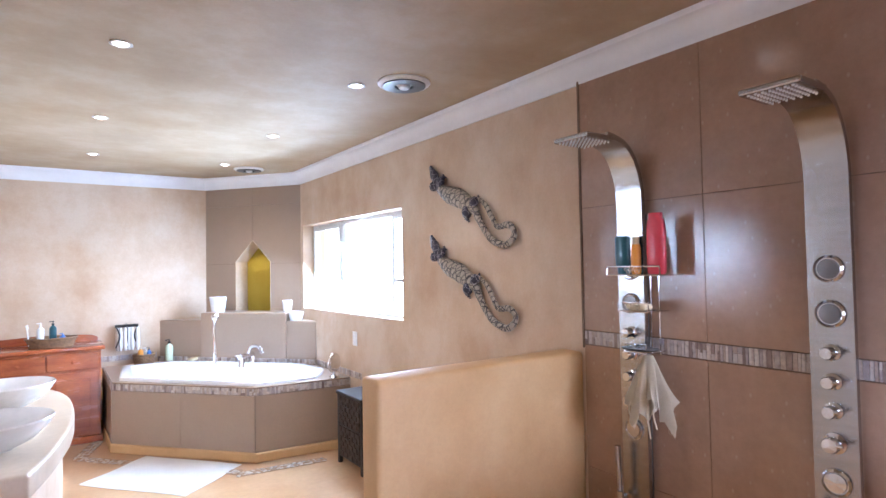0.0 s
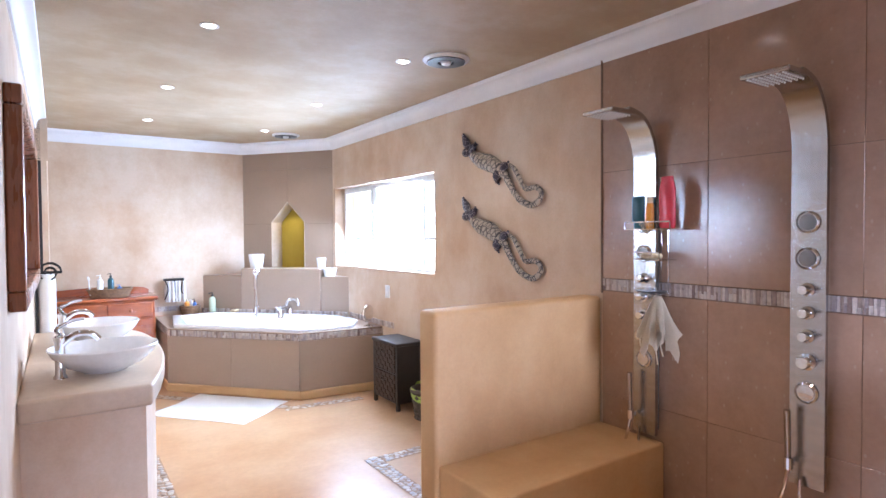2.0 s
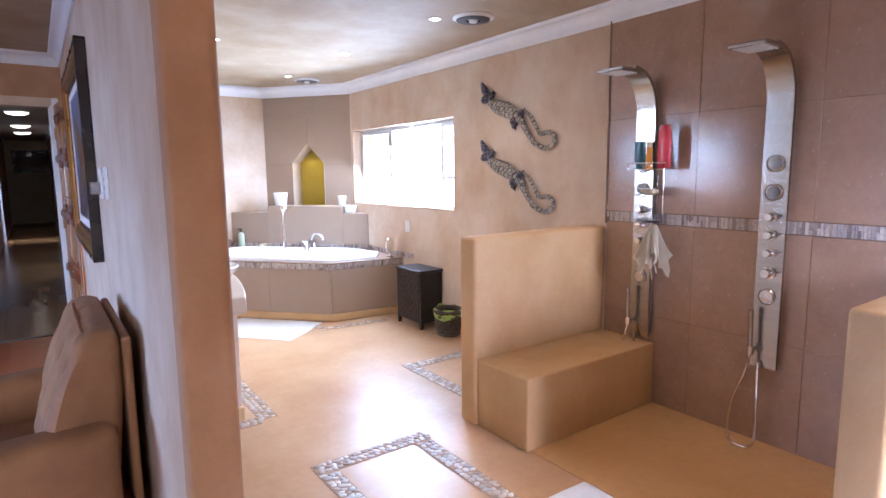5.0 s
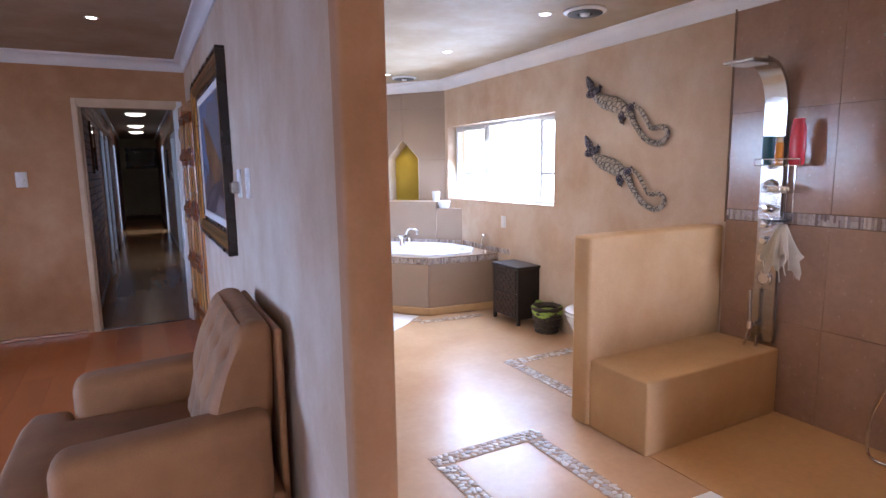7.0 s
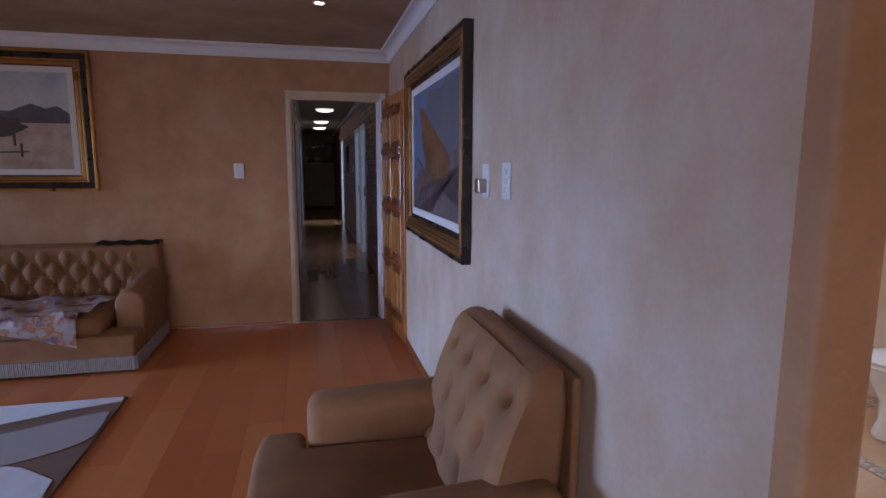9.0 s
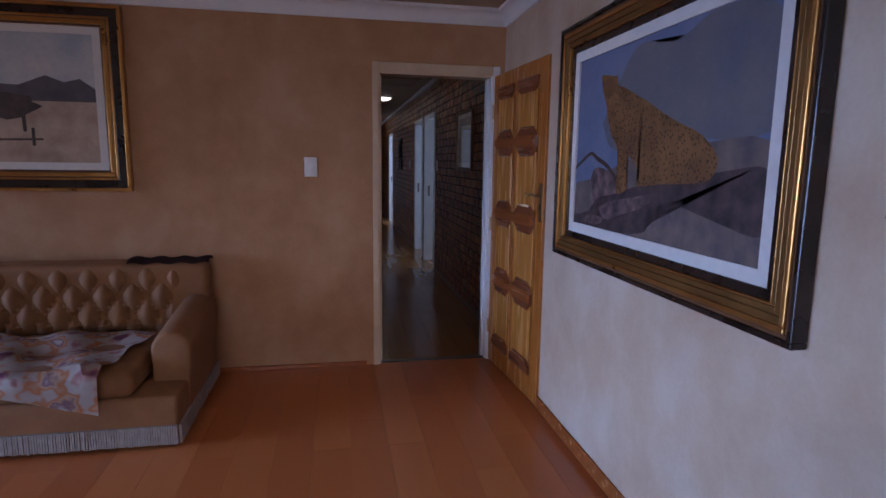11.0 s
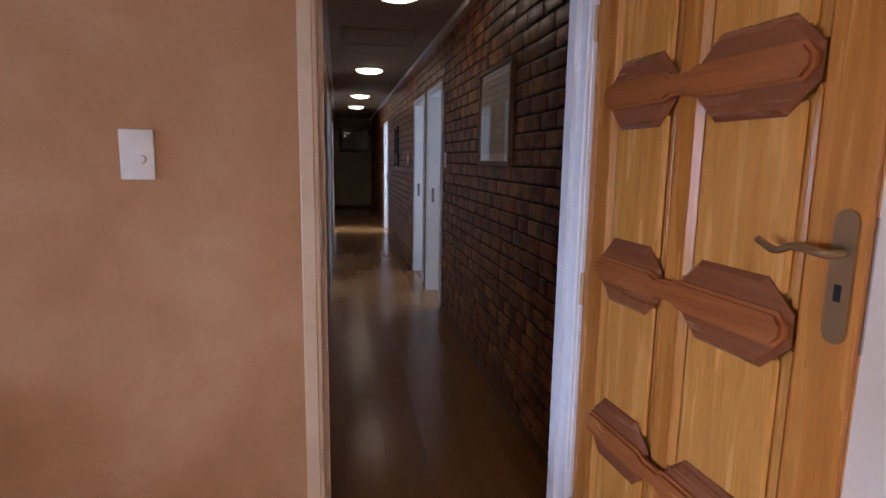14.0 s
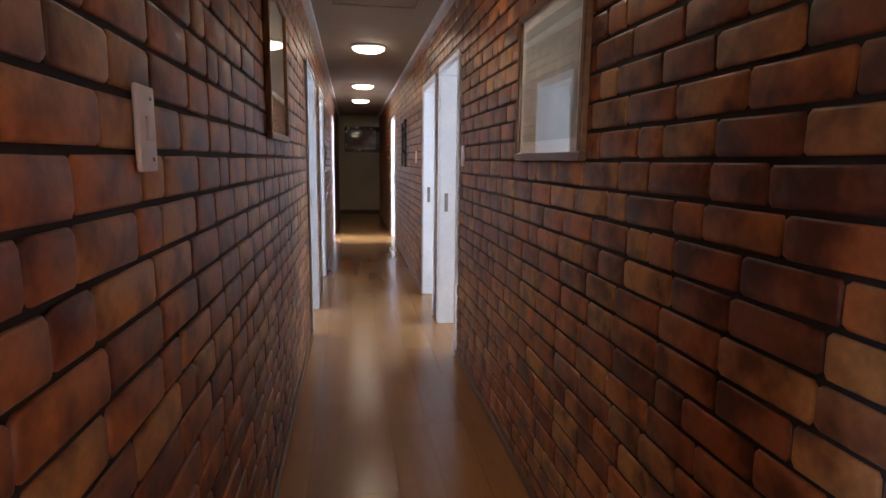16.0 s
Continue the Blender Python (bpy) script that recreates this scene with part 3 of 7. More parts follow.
box(_b, -4.6, -1.2, SY0 - 0.95, SY0 - 0.9, 0.2, 3.0)
structure("backdrop", _b, M_OUTSIDE, "glowing sheet outside the added south window")

# ---------- bathroom things ----------


# corner bath: tiled surround, mosaic edge, white acrylic tub
SUR = [(0.47, YN), (0.47, 5.58), (1.345, 4.60), (XE, 4.52), (XE, 5.24), (0.955, YN)]
corner_bath = thing("corner_bath", pose(1.3, 5.4, 0), "white octagonal corner bath in a grey-brown tiled surround", "bathtub")


def loc(pts, c=(1.3, 5.4)):
    return [(x - c[0], y - c[1]) for x, y in pts]


def inset(pts, d):
    """Moves each corner of a polygon towards its inside by about d."""
    n, out = len(pts), []
    cx, cy = sum(p[0] for p in pts) / n, sum(p[1] for p in pts) / n
    for x, y in pts:
        v = Vector((cx - x, cy - y))
        v = v.normalized() * d
        out.append((x + v.x, y + v.y))
    return out


_b = B()
slab(_b, loc([(0.452, YN), (0.452, 5.573), (1.338, 4.58), (XE, 4.50), (XE, 5.24), (0.955, YN)]), 0.0, 0.075, 0.012, 2)
part("plinth", _b, M_OCHRE, corner_bath, "ochre cement plinth")
_b = B()
for _p, _q in ((0, 1), (1, 2), (2, 3)):
    (_ax, _ay), (_cx, _cy) = loc(SUR)[_p], loc(SUR)[_q]
    _dv = Vector((_cx - _ax, _cy - _ay)).normalized()
    _iv = Vector((-_dv.y, _dv.x))
    if _iv.dot(Vector((-(_ax + _cx) / 2, -(_ay + _cy) / 2))) < 0:
        _iv = -_iv
    prism(_b, [(_ax, _ay, 0.07), (_cx, _cy, 0.07), (_cx + _iv.x * 0.02, _cy + _iv.y * 0.02, 0.07), (_ax + _iv.x * 0.02, _ay + _iv.y * 0.02, 0.07)], (0, 0, 0.495))
part("surround", _b, M_GROUT, corner_bath)


def face_tiles(parent, a, b, z0, z1, n, out, material, gap=0.003, thick=0.008, lift=0.0):
    a, b = Vector((*a, 0)), Vector((*b, 0))
    d = (b - a) / n
    o = Vector((*out, 0))
    for i in range(n):
        p, q = a + d * i + d.normalized() * gap / 2, a + d * (i + 1) - d.normalized() * gap / 2
        bm = B()
        prism(bm, [(p.x, p.y, z0), (q.x, q.y, z0), (q.x, q.y, z1), (p.x, p.y, z1)], o * thick)
        part("tile", bm, material, parent)


def stick_band(bm, a, b, z0, z1, out, thick=0.008, wide=0.018):
    """A border of upright stick tiles of mixed width and length."""
    rnd = random.Random(int(abs(a[0] * 977 + a[1] * 131) * 10))
    a, b, o = Vector((*a, 0)), Vector((*b, 0)), Vector((*out, 0))
    length, d, s = (b - a).length, (b - a).normalized(), 0.0
    while s < length - 0.004:
        w = min(wide * rnd.uniform(0.6, 1.4), length - s)
        cut = rnd.choice([0.0, 0.0, 0.0, 0.0, 0.4, 0.6])
        for c0, c1 in (((0, cut - 0.03), (cut, 1)) if cut else ((0, 1),)):
            p, q = a + d * (s + 0.001), a + d * (s + w - 0.001)
            h0, h1 = z0 + (z1 - z0) * c0, z0 + (z1 - z0) * c1
            t = thick * rnd.uniform(0.75, 1.1)
            prism(bm, [(p.x, p.y, h0), (q.x, q.y, h0), (q.x, q.y, h1), (p.x, p.y, h1)], o * t)
        s += w


_sl = loc(SUR)
for (_p, _q, _n) in ((0, 1, 2), (1, 2, 2), (2, 3, 1)):
    _a, _c = _sl[_p], _sl[_q]
    _d = Vector((_c[0] - _a[0], _c[1] - _a[1])).normalized()
    _o = (_d.y, -_d.x) if (_d.y * -1 + -_d.x * -1) > 0 else (-_d.y, _d.x)
    if _p == 0:
        _o = (-1, 0)
    if _p == 1:
        _o = (-abs(_o[0]), -abs(_o[1]))
    if _p == 2:
        _o = (-abs(_d.y) if _d.y > 0 else _d.y * 1.0, -abs(_d.x))
    face_tiles(corner_bath, _a, _c, 0.078, 0.505, _n, _o, M_TILE_GREY)
    _b = B()
    stick_band(_b, _a, _c, 0.51, 0.56, _o)
    part("mosaic_border", _b, M_MOSAIC, corner_bath, "brown and grey stick mosaic border")
OCT = [(0.52, 5.60), (1.355, 4.635), (1.84, 4.60), (2.02, 4.86), (1.98, 5.25), (1.30, 6.02), (0.98, 6.28), (0.60, 6.24)]
_b = B()
for _lp in (loc(SUR), inset(loc(OCT), 0.04)):
    _lv = [_b.verts.new((x, y, 0.572)) for x, y in _lp]
    for _i in range(len(_lv)):
        _b.edges.new((_lv[_i], _lv[(_i + 1) % len(_lv)]))
bmesh.ops.triangle_fill(_b, use_beauty=True, use_dissolve=False, edges=_b.edges[:])
_r = bmesh.ops.extrude_face_region(_b, geom=_b.faces[:])
for _v in _r["geom"]:
    if isinstance(_v, bmesh.types.BMVert):
        _v.co.z = 0.562
bmesh.ops.recalc_face_normals(_b, faces=_b.faces[:])
part("deck", _b, M_TILE_GREY, corner_bath)
_b = B()
_ring = loc(OCT)
_levels = [(0.0, 0.574), (0.0, 0.597), (0.012, 0.604), (0.10, 0.604), (0.12, 0.590), (0.16, 0.42), (0.24, 0.24), (0.38, 0.19)]
_vs = [[_b.verts.new((x, y, z)) for x, y in inset(_ring, d)] for d, z in _levels]
for _u, _w in zip(_vs, _vs[1:]):
    for _i in range(8):
        _b.faces.new((_u[_i], _u[(_i + 1) % 8], _w[(_i + 1) % 8], _w[_i]))
_b.faces.new(_vs[-1])
bmesh.ops.recalc_face_normals(_b, faces=_b.faces[:])
bmesh.ops.bevel(_b, geom=[e for e in _b.edges if abs(e.verts[0].co.z - e.verts[1].co.z) > 0.005], offset=0.02, segments=2, profile=0.5, affect="EDGES")
part("tub", _b, M_ACRYLIC, corner_bath, "glossy white acrylic tub", True)

# mosaic line along the ledge foot and on the wall beside the bath
_b = B()
_a, _c = fpt(0, 0.021), fpt(1, 0.021)
_nn = (Vector(fpt(0, 1.0)) - Vector(fpt(0, 0.0))).normalized()
stick_band(_b, _a, _c, 0.58, 0.63, (_nn.x, _nn.y), 0.006)
stick_band(_b, (XE - 0.001, 5.22), (XE - 0.001, 4.30), 0.58, 0.63, (-1, 0), 0.006)
stick_band(_b, (0.0, YN - 0.001), (0.93, YN - 0.001), 0.62, 0.67, (0, -1), 0.006)
tagged(part("mosaic_line", _b, M_MOSAIC, bath_ledge), "", "", "", "stuff")


def bath_mixer():
    m = thing("bath_mixer", pose(1.585, 5.66, 0.575, 0, 0, 42), "chrome bath mixer with two cross handles", "tap")
    m.matrix_basis = m.matrix_basis @ Matrix.Scale(1.35, 4)
    bm = B()
    tube(bm, [(-0.09, 0, 0.07), (0.09, 0, 0.07)], 0.018, 12)
    lathe(bm, [(0.024, 0), (0.02, 0.03), (0.014, 0.07)], (-0.07, 0, 0), 14)
    lathe(bm, [(0.024, 0), (0.02, 0.03), (0.014, 0.07)], (0.07, 0, 0), 14)
    tube(bm, curve_points([(0, 0, 0.07), (0, -0.03, 0.13), (0, -0.09, 0.13), (0, -0.115, 0.085)], 5), 0.012, 10)
    part("body", bm, M_CHROME, m, smooth=True)
    for x in (-0.105, 0.105):
        bm = B()
        lathe(bm, [(0.008, -0.01), (0.016, 0.0), (0.016, 0.015), (0.006, 0.02)], (x, 0, 0.075), 10)
        for k in range(4):
            a = math.pi / 2 * k + 0.4
            tube(bm, [(x, 0, 0.085), (x + 0.026 * math.cos(a), 0.026 * math.sin(a), 0.085)], [0.005, 0.007], 6)
        part("cross_handle", bm, M_CHROME, m, smooth=True)


bath_mixer()


def hand_shower():
    m = thing("hand_shower", pose(1.30, 5.72, 0.60), "chrome hand shower on a deck stand beside the bath", "shower")
    bm = B()
    tube(bm, [(0, 0, 0), (0, 0, 0.30)], 0.009, 8)
    lathe(bm, [(0.02, -0.02), (0.018, 0.01), (0.008, 0.02)], (0, 0, 0), 12)
    part("stand", bm, M_CHROME, m, smooth=True)
    bm = B()
    tube(bm, curve_points([(0, 0, 0.28), (0, -0.005, 0.38), (0.0, -0.03, 0.45)], 6), [0.016] * 12 + [0.019], 10)
    lathe(bm, [(0.016, -0.016), (0.036, 0.0), (0.036, 0.010), (0.004, 0.012)], (0, -0.035, 0.45), 16, 1, 1, "y")
    part("handset", bm, M_CHROME, m, smooth=True)
    bm = B()
    tube(bm, curve_points([(0.0, -0.004, 0.28), (0.010, -0.012, 0.17), (0.012, -0.018, 0.07), (0.004, -0.02, -0.01)], 8), 0.0055, 8)
    part("hose", bm, M_CHROME, m, "silver hose", True)


hand_shower()


def pot(x, y, z, r, h, label):
    bm = B()
    lathe(bm, [(r * 0.72, 0), (r * 0.78, 0.005), (r, h), (r * 0.93, h), (r * 0.72, 0.02), (0.002, 0.015)], (0, 0, 0), 24)
    solid("planter_pot", bm, M_PORCELAIN, label, "pot", pose(x, y, z), "white pots on the ledge", True)


_q = Vector(fpt(0.35, -0.10))
pot(_q.x, _q.y, 1.062, 0.085, 0.15, "tall white ceramic pot on the tiled ledge")
_q = Vector(fpt(0.80, -0.08))
pot(_q.x, _q.y, 1.062, 0.05, 0.115, "narrow white ceramic pot on the tiled ledge")
_q = Vector(fpt(0.865, -0.05))
pot(_q.x, _q.y, 0.985, 0.075, 0.085, "small white ceramic bowl on the lower ledge")


def pump_bottle(x, y, z, r, h, material, cap, label, name="soap_bottle", rz=0):
    m = thing(name, pose(x, y, z, 0, 0, rz), label, "bottle")
    bm = B()
    lathe(bm, [(r * 0.92, 0), (r, 0.008), (r, h * 0.68), (r * 0.8, h * 0.76), (r * 0.35, h * 0.8), (r * 0.35, h * 0.84)], (0, 0, 0), 18)
    part("body", bm, material, m, smooth=True)
    bm = B()
    lathe(bm, [(r * 0.4, h * 0.83), (r * 0.4, h * 0.9), (r * 0.14, h * 0.91), (r * 0.14, h * 0.97), (r * 0.3, h * 0.975), (r * 0.3, h)], (0, 0, 0), 12)
    tube(bm, [(0, 0, h * 0.985), (-r * 1.1, 0, h * 0.97)], r * 0.16, 6)
    part("pump", bm, cap, m, smooth=True)
    return m


M_GREENSOAP = plain("pale_green_soap", (0.55, 0.62, 0.45), 0.2)
M_BLACKPLASTIC = plain("black_plastic", (0.015, 0.015, 0.016), 0.35)
M_BLUE = plain("blue_plastic", (0.05, 0.16, 0.45), 0.35)
M_TEAL = plain("dark_teal_tube", (0.012, 0.07, 0.085), 0.3)
M_RED = plain("pinkish_red_plastic", (0.55, 0.05, 0.07), 0.25)
M_ORANGE = plain("orange_label", (0.70, 0.28, 0.03), 0.4)
M_CREAMPLASTIC = plain("cream_plastic", (0.70, 0.60, 0.40), 0.35)
pump_bottle(1.02, 6.36, 0.573, 0.036, 0.23, M_GREENSOAP, M_BLACKPLASTIC, "pale green soap bottle with a black pump on the bath deck")
_b = B()
box(_b, -0.06, 0.06, -0.03, 0.03, 0, 0.03, 0.012, 3)
solid("soap_bar", _b, M_CREAMPLASTIC, "cream bar of soap on the bath deck", "soap", pose(1.21, 6.16, 0.60, 0, 0, 40), "", True)


def chrome_stand():
    m = thing("shaving_mirror", pose(1.99, 4.58, 0.573, 0, 0, 30), "small round chrome shaving mirror on the bath deck", "mirror")
    bm = B()
    lathe(bm, [(0.045, 0), (0.045, 0.008), (0.01, 0.02), (0.008, 0.05)], (0, 0, 0), 18)
    part("base", bm, M_CHROME, m, smooth=True)
    bm = B()
    lathe(bm, [(0.066, -0.012), (0.080, -0.006), (0.080, 0.006), (0.068, 0.012)], (0, 0, 0.12), 24, 1, 1, "y")
    part("rim", bm, M_CHROME, m, smooth=True)
    bm = B()
    lathe(bm, [(0.066, -0.014), (0.066, -0.012)], (0, 0, 0.12), 24, 1, 1, "y")
    part("mirror_glass", bm, M_MIRROR, m)


chrome_stand()


def woven_basket(name, x, y, z, r0, r1, h, material, label, sx=1.0, sy=1.0, rz=0):
    m = thing(name, pose(x, y, z, 0, 0, rz), label, "basket")
    rows = 7
    for i in range(rows):
        t = i / (rows - 1)
        r = r0 + (r1 - r0) * t
        bm = B()
        pts = [(sx * (r + 0.004 * (-1) ** (k + i)) * math.cos(2 * math.pi * k / 28), sy * (r + 0.004 * (-1) ** (k + i)) * math.sin(2 * math.pi * k / 28), h * (0.06 + 0.9 * t)) for k in range(29)]
        tube(bm, pts, h / rows * 0.62, 6)
        part("wicker_weave", bm, material, m, smooth=True)
    bm = B()
    lathe(bm, [(r0 * 0.98, 0), (r0 * 0.98, 0.012)], (0, 0, 0), 24, sx, sy)
    part("base", bm, material, m)
    bm = B()
    pts = [(sx * (r1 + 0.006) * math.cos(2 * math.pi * k / 28), sy * (r1 + 0.006) * math.sin(2 * math.pi * k / 28), h) for k in range(29)]
    tube(bm, pts, h * 0.07 + 0.004, 6)
    part("rim", bm, material, m, smooth=True)
    return m


woven_basket("bath_basket", 0.80, 6.38, 0.573, 0.075, 0.085, 0.10, M_WICKER_TAN, "brown wicker basket of bottles on the bath deck")
pump_bottle(0.77, 6.38, 0.585, 0.026, 0.17, M_ORANGE, M_CREAMPLASTIC, "orange bottle leaning in a basket", rz=20)
pump_bottle(0.82, 6.40, 0.585, 0.024, 0.15, M_PLASTICW, M_PLASTICW, "white bottle in a basket")
pump_bottle(0.84, 6.35, 0.585, 0.02, 0.16, M_BLUE, M_BLACKPLASTIC, "blue bottle in a basket")


def toiletry_bag():
    m = thing("toiletry_bag", pose(0.66, YN, 0.72), "dark striped toiletry bag hung on the wall above the bath deck", "bag")
    bm = B()
    for k, x in enumerate((-0.075, -0.045, -0.015, 0.015, 0.045, 0.075)):
        lathe(bm, [(0.012, 0.0), (0.022, 0.05), (0.018, 0.17), (0.012, 0.22)], (x * (1 + 0.2 * (k % 2)), -0.05 - 0.012 * (k % 3), 0.0), 10, 1.1, 1.6)
    part("body", bm, M_LINER, m, "crumpled pale bag body", True)
    bm = B()
    tube(bm, [(-0.10, -0.04, 0.235), (0.10, -0.04, 0.235)], 0.014, 8)
    for x in (-0.09, 0.0, 0.09):
        tube(bm, curve_points([(x, -0.075, 0.235), (x * 0.7, -0.092, 0.14), (x * 1.05, -0.088, 0.03)], 4), 0.007, 6)
    tube(bm, [(0, -0.04, 0.235), (0, 0, 0.25)], 0.006, 6)
    part("straps", bm, M_BLACKPLASTIC, m, "black straps", True)


toiletry_bag()


# vanity: curved cement counter on a rendered base, vessel basins, taps
VAN = thing("vanity_counter", pose(-0.2, 3.6, 0), "tan cement vanity counter with a curved front edge", "vanity")
_edge = curve_points([(-0.012, 2.69, 0), (0.06, 2.97, 0), (0.135, 3.4, 0), (0.155, 3.85, 0), (0.12, 4.25, 0), (0.0, 4.58, 0)], 5)
_out = [(XW, 2.69)] + [(p.x, p.y) for p in _edge] + [(XW, 4.62)]
_b = B()
slab(_b, [(x + 0.2, y - 3.6) for x, y in _out], 0.67, 0.765, 0.014, 3)
part("countertop", _b, M_VANITY, VAN, "smooth tan cement countertop", True)
_b = B()
_out2 = [(XW, 2.86), (-0.02, 2.86)] + [(p.x - 0.05, p.y) for p in _edge[5:-2]] + [(XW, 4.5)]
slab(_b, [(x + 0.2, y - 3.6) for x, y in _out2], 0.0, 0.672)
part("base", _b, M_PLASTER, VAN, "tan rendered base")
_b = B()
box(_b, XW + 0.2, 0.19, 2.842 - 3.6, 2.88 - 3.6, 0.0, 0.09, 0.012)
part("kick", _b, M_OCHRE, VAN)


def basin(x, y, rx, ry):
    bm = B()
    prof = [(0.40, 0), (0.42, 0.004), (0.70, 0.035), (0.92, 0.085), (1.0, 0.118), (0.985, 0.124), (0.93, 0.115), (0.80, 0.082), (0.55, 0.04), (0.1, 0.028), (0.01, 0.03)]
    lathe(bm, prof, (0, 0, 0), 36, rx, ry)
    t = thing("vessel_basin", pose(x, y, 0.766), "white porcelain vessel basin on the counter", "basin", "basins on the vanity")
    part("bowl", bm, M_PORCELAIN, t, smooth=True)
    bm = B()
    lathe(bm, [(0.022, 0.028), (0.022, 0.033), (0.003, 0.034)], (0, 0, 0), 16)
    part("drain", bm, M_CHROME, t, smooth=True)


def tap(x, y):
    t = thing("basin_tap", pose(x, y, 0.766), "chrome pillar mixer tap beside a basin", "tap", "taps on the vanity")
    bm = B()
    lathe(bm, [(0.03, 0), (0.028, 0.01), (0.021, 0.02), (0.021, 0.16), (0.026, 0.175), (0.026, 0.19), (0.012, 0.2)], (0, 0, 0), 16)
    tube(bm, curve_points([(0, 0, 0.15), (0.06, 0.0, 0.195), (0.12, 0, 0.195), (0.155, 0, 0.165)], 5), [0.019, 0.018, 0.017, 0.016, 0.016] + [0.015] * 11, 10)
    part("body", bm, M_CHROME, t, smooth=True)
    bm = B()
    tube(bm, curve_points([(0, 0, 0.20), (-0.01, 0.015, 0.225), (0.05, 0.03, 0.255), (0.10, 0.03, 0.262)], 4), [0.012] * 6 + [0.009] * 7, 8, 0.6)
    part("lever", bm, M_CHROME, t, smooth=True)


basin(-0.165, 3.12, 0.235, 0.22)
basin(-0.14, 4.02, 0.22, 0.215)
tap(-0.345, 3.05)
tap(-0.33, 3.95)


def wall_mirror():
    m = thing("wall_mirror", pose(XW, 3.25, 1.15), "wall mirror in a red-brown wooden frame above the vanity", "mirror")
    y0, y1, h = -0.85, 0.92, 0.80
    for n, a in (("frame_rail", (0.0, 0.055, y0, y1, 0, 0.07)), ("frame_rail", (0.0, 0.055, y0, y1, h - 0.07, h)), ("frame_stile", (0.0, 0.055, y0, y0 + 0.07, 0.071, h - 0.071)), ("frame_stile", (0.0, 0.055, y1 - 0.07, y1, 0.071, h - 0.071))):
        bm = B()
        box(bm, *a, 0.008, 2)
        part(n, bm, M_REDWOOD, m)
    bm = B()
    box(bm, 0.004, 0.012, y0 + 0.07, y1 - 0.07, 0.07, h - 0.07)
    part("mirror_glass", bm, M_MIRROR, m)


wall_mirror()


def towel_rack():
    m = thing("towel_rack", pose(XW, 4.86, 0.80), "black wrought iron towel rack on the wall with scrolls", "rack")
    bm = B()
    for y in (-0.09, 0.09):
        tube(bm, [(0.015, y, -0.25), (0.015, y, 0.42)], 0.008, 8)
    for z in (0.40, -0.2):
        tube(bm, [(0.015, -0.09, z), (0.015, 0.09, z)], 0.007, 8)
    part("frame", bm, M_IRON, m, smooth=True)
    for z in (0.36,):
        for s in (-1, 1):
            bm = B()
            pts = []
            for k in range(30):
                a, r = 0.42 * k, 0.075 * (1 - k / 34)
                pts.append((0.09 + r * math.cos(a), s * (0.075 + r * 0.2) + 0.0, z + r * math.sin(a)))
            tube(bm, pts, 0.006, 6)
            tube(bm, [(0.015, s * 0.09, z), (0.165, s * 0.09, z)], 0.006, 6)
            part("scroll", bm, M_IRON, m, smooth=True)
    for k, y in enumerate((-0.045, 0.05)):
        bm = B()
        lathe(bm, [(0.02, -0.24), (0.05, -0.22), (0.054, 0.28), (0.045, 0.33), (0.01, 0.335)], (0.075, y, 0.02 - 0.03 * k), 16)
        solid("rolled_towel", bm, M_TOWEL, "rolled white towel in the iron rack", "towel", pose(XW, 4.86, 0.80), "rolled towels in the rack", True)


towel_rack()


def wash_cabinet():
    m = thing("wooden_cabinet", pose(0.02, 6.26, 0), "polished red-brown wooden washstand cabinet", "cabinet")
    w, d, h = 0.80, 0.46, 0.80
    bm = B()
    box(bm, -w / 2, w / 2, -d / 2, d / 2, 0.06, h - 0.001, 0.004)
    part("body", bm, M_CABINET, m)
    bm = B()
    box(bm, -w / 2 - 0.03, w / 2 + 0.03, -d / 2 - 0.03, d / 2, h, h + 0.035, 0.012, 3)
    part("top", bm, M_CABINET, m, smooth=True)
    bm = B()
    prism(bm, [(x, d / 2 - 0.025, h + 0.034 + z) for x, z in ((-w / 2, 0), (w / 2, 0), (w / 2, 0.035), (w / 2 - 0.05, 0.06), (0.1, 0.075), (-0.1, 0.075), (-w / 2, 0.06))], (0, 0.02, 0))
    part("gallery", bm, M_CABINET, m)
    bm = B()
    box(bm, -w / 2 - 0.015, w / 2 + 0.015, -d / 2 - 0.015, d / 2, 0, 0.06, 0.006)
    part("plinth", bm, M_CABINET, m)
    for x0, x1 in ((-w / 2 + 0.02, -0.005), (0.005, w / 2 - 0.02)):
        bm = B()
        box(bm, x0, x1, -d / 2 - 0.018, -d / 2 + 0.002, h - 0.16, h - 0.02, 0.006)
        dr = part("drawer", bm, M_CABINET, m)
        bm = B()
        lathe(bm, [(0.008, 0), (0.014, -0.012), (0.016, -0.02), (0.006, -0.026)], ((x0 + x1) / 2, -d / 2 - 0.018, h - 0.09), 12, 1, 1, "y")
        part("knob", bm, M_CABINET, dr, smooth=True)
        bm = B()
        box(bm, x0, x1, -d / 2 - 0.016, -d / 2 + 0.002, 0.08, h - 0.18, 0.005)
        dd = part("door", bm, M_CABINET, m)
        bm = B()
        box(bm, x0 + 0.06, x1 - 0.06, -d / 2 - 0.022, -d / 2 - 0.015, 0.14, h - 0.24, 0.006)
        part("panel", bm, M_CABINET, dd)
    bm = B()
    box(bm, w / 2, w / 2 + 0.012, -d / 2 + 0.03, -d / 2 + 0.06, 0.35, 0.62, 0.004)
    part("brass_strip", bm, M_GOLD, m, "brass strip")


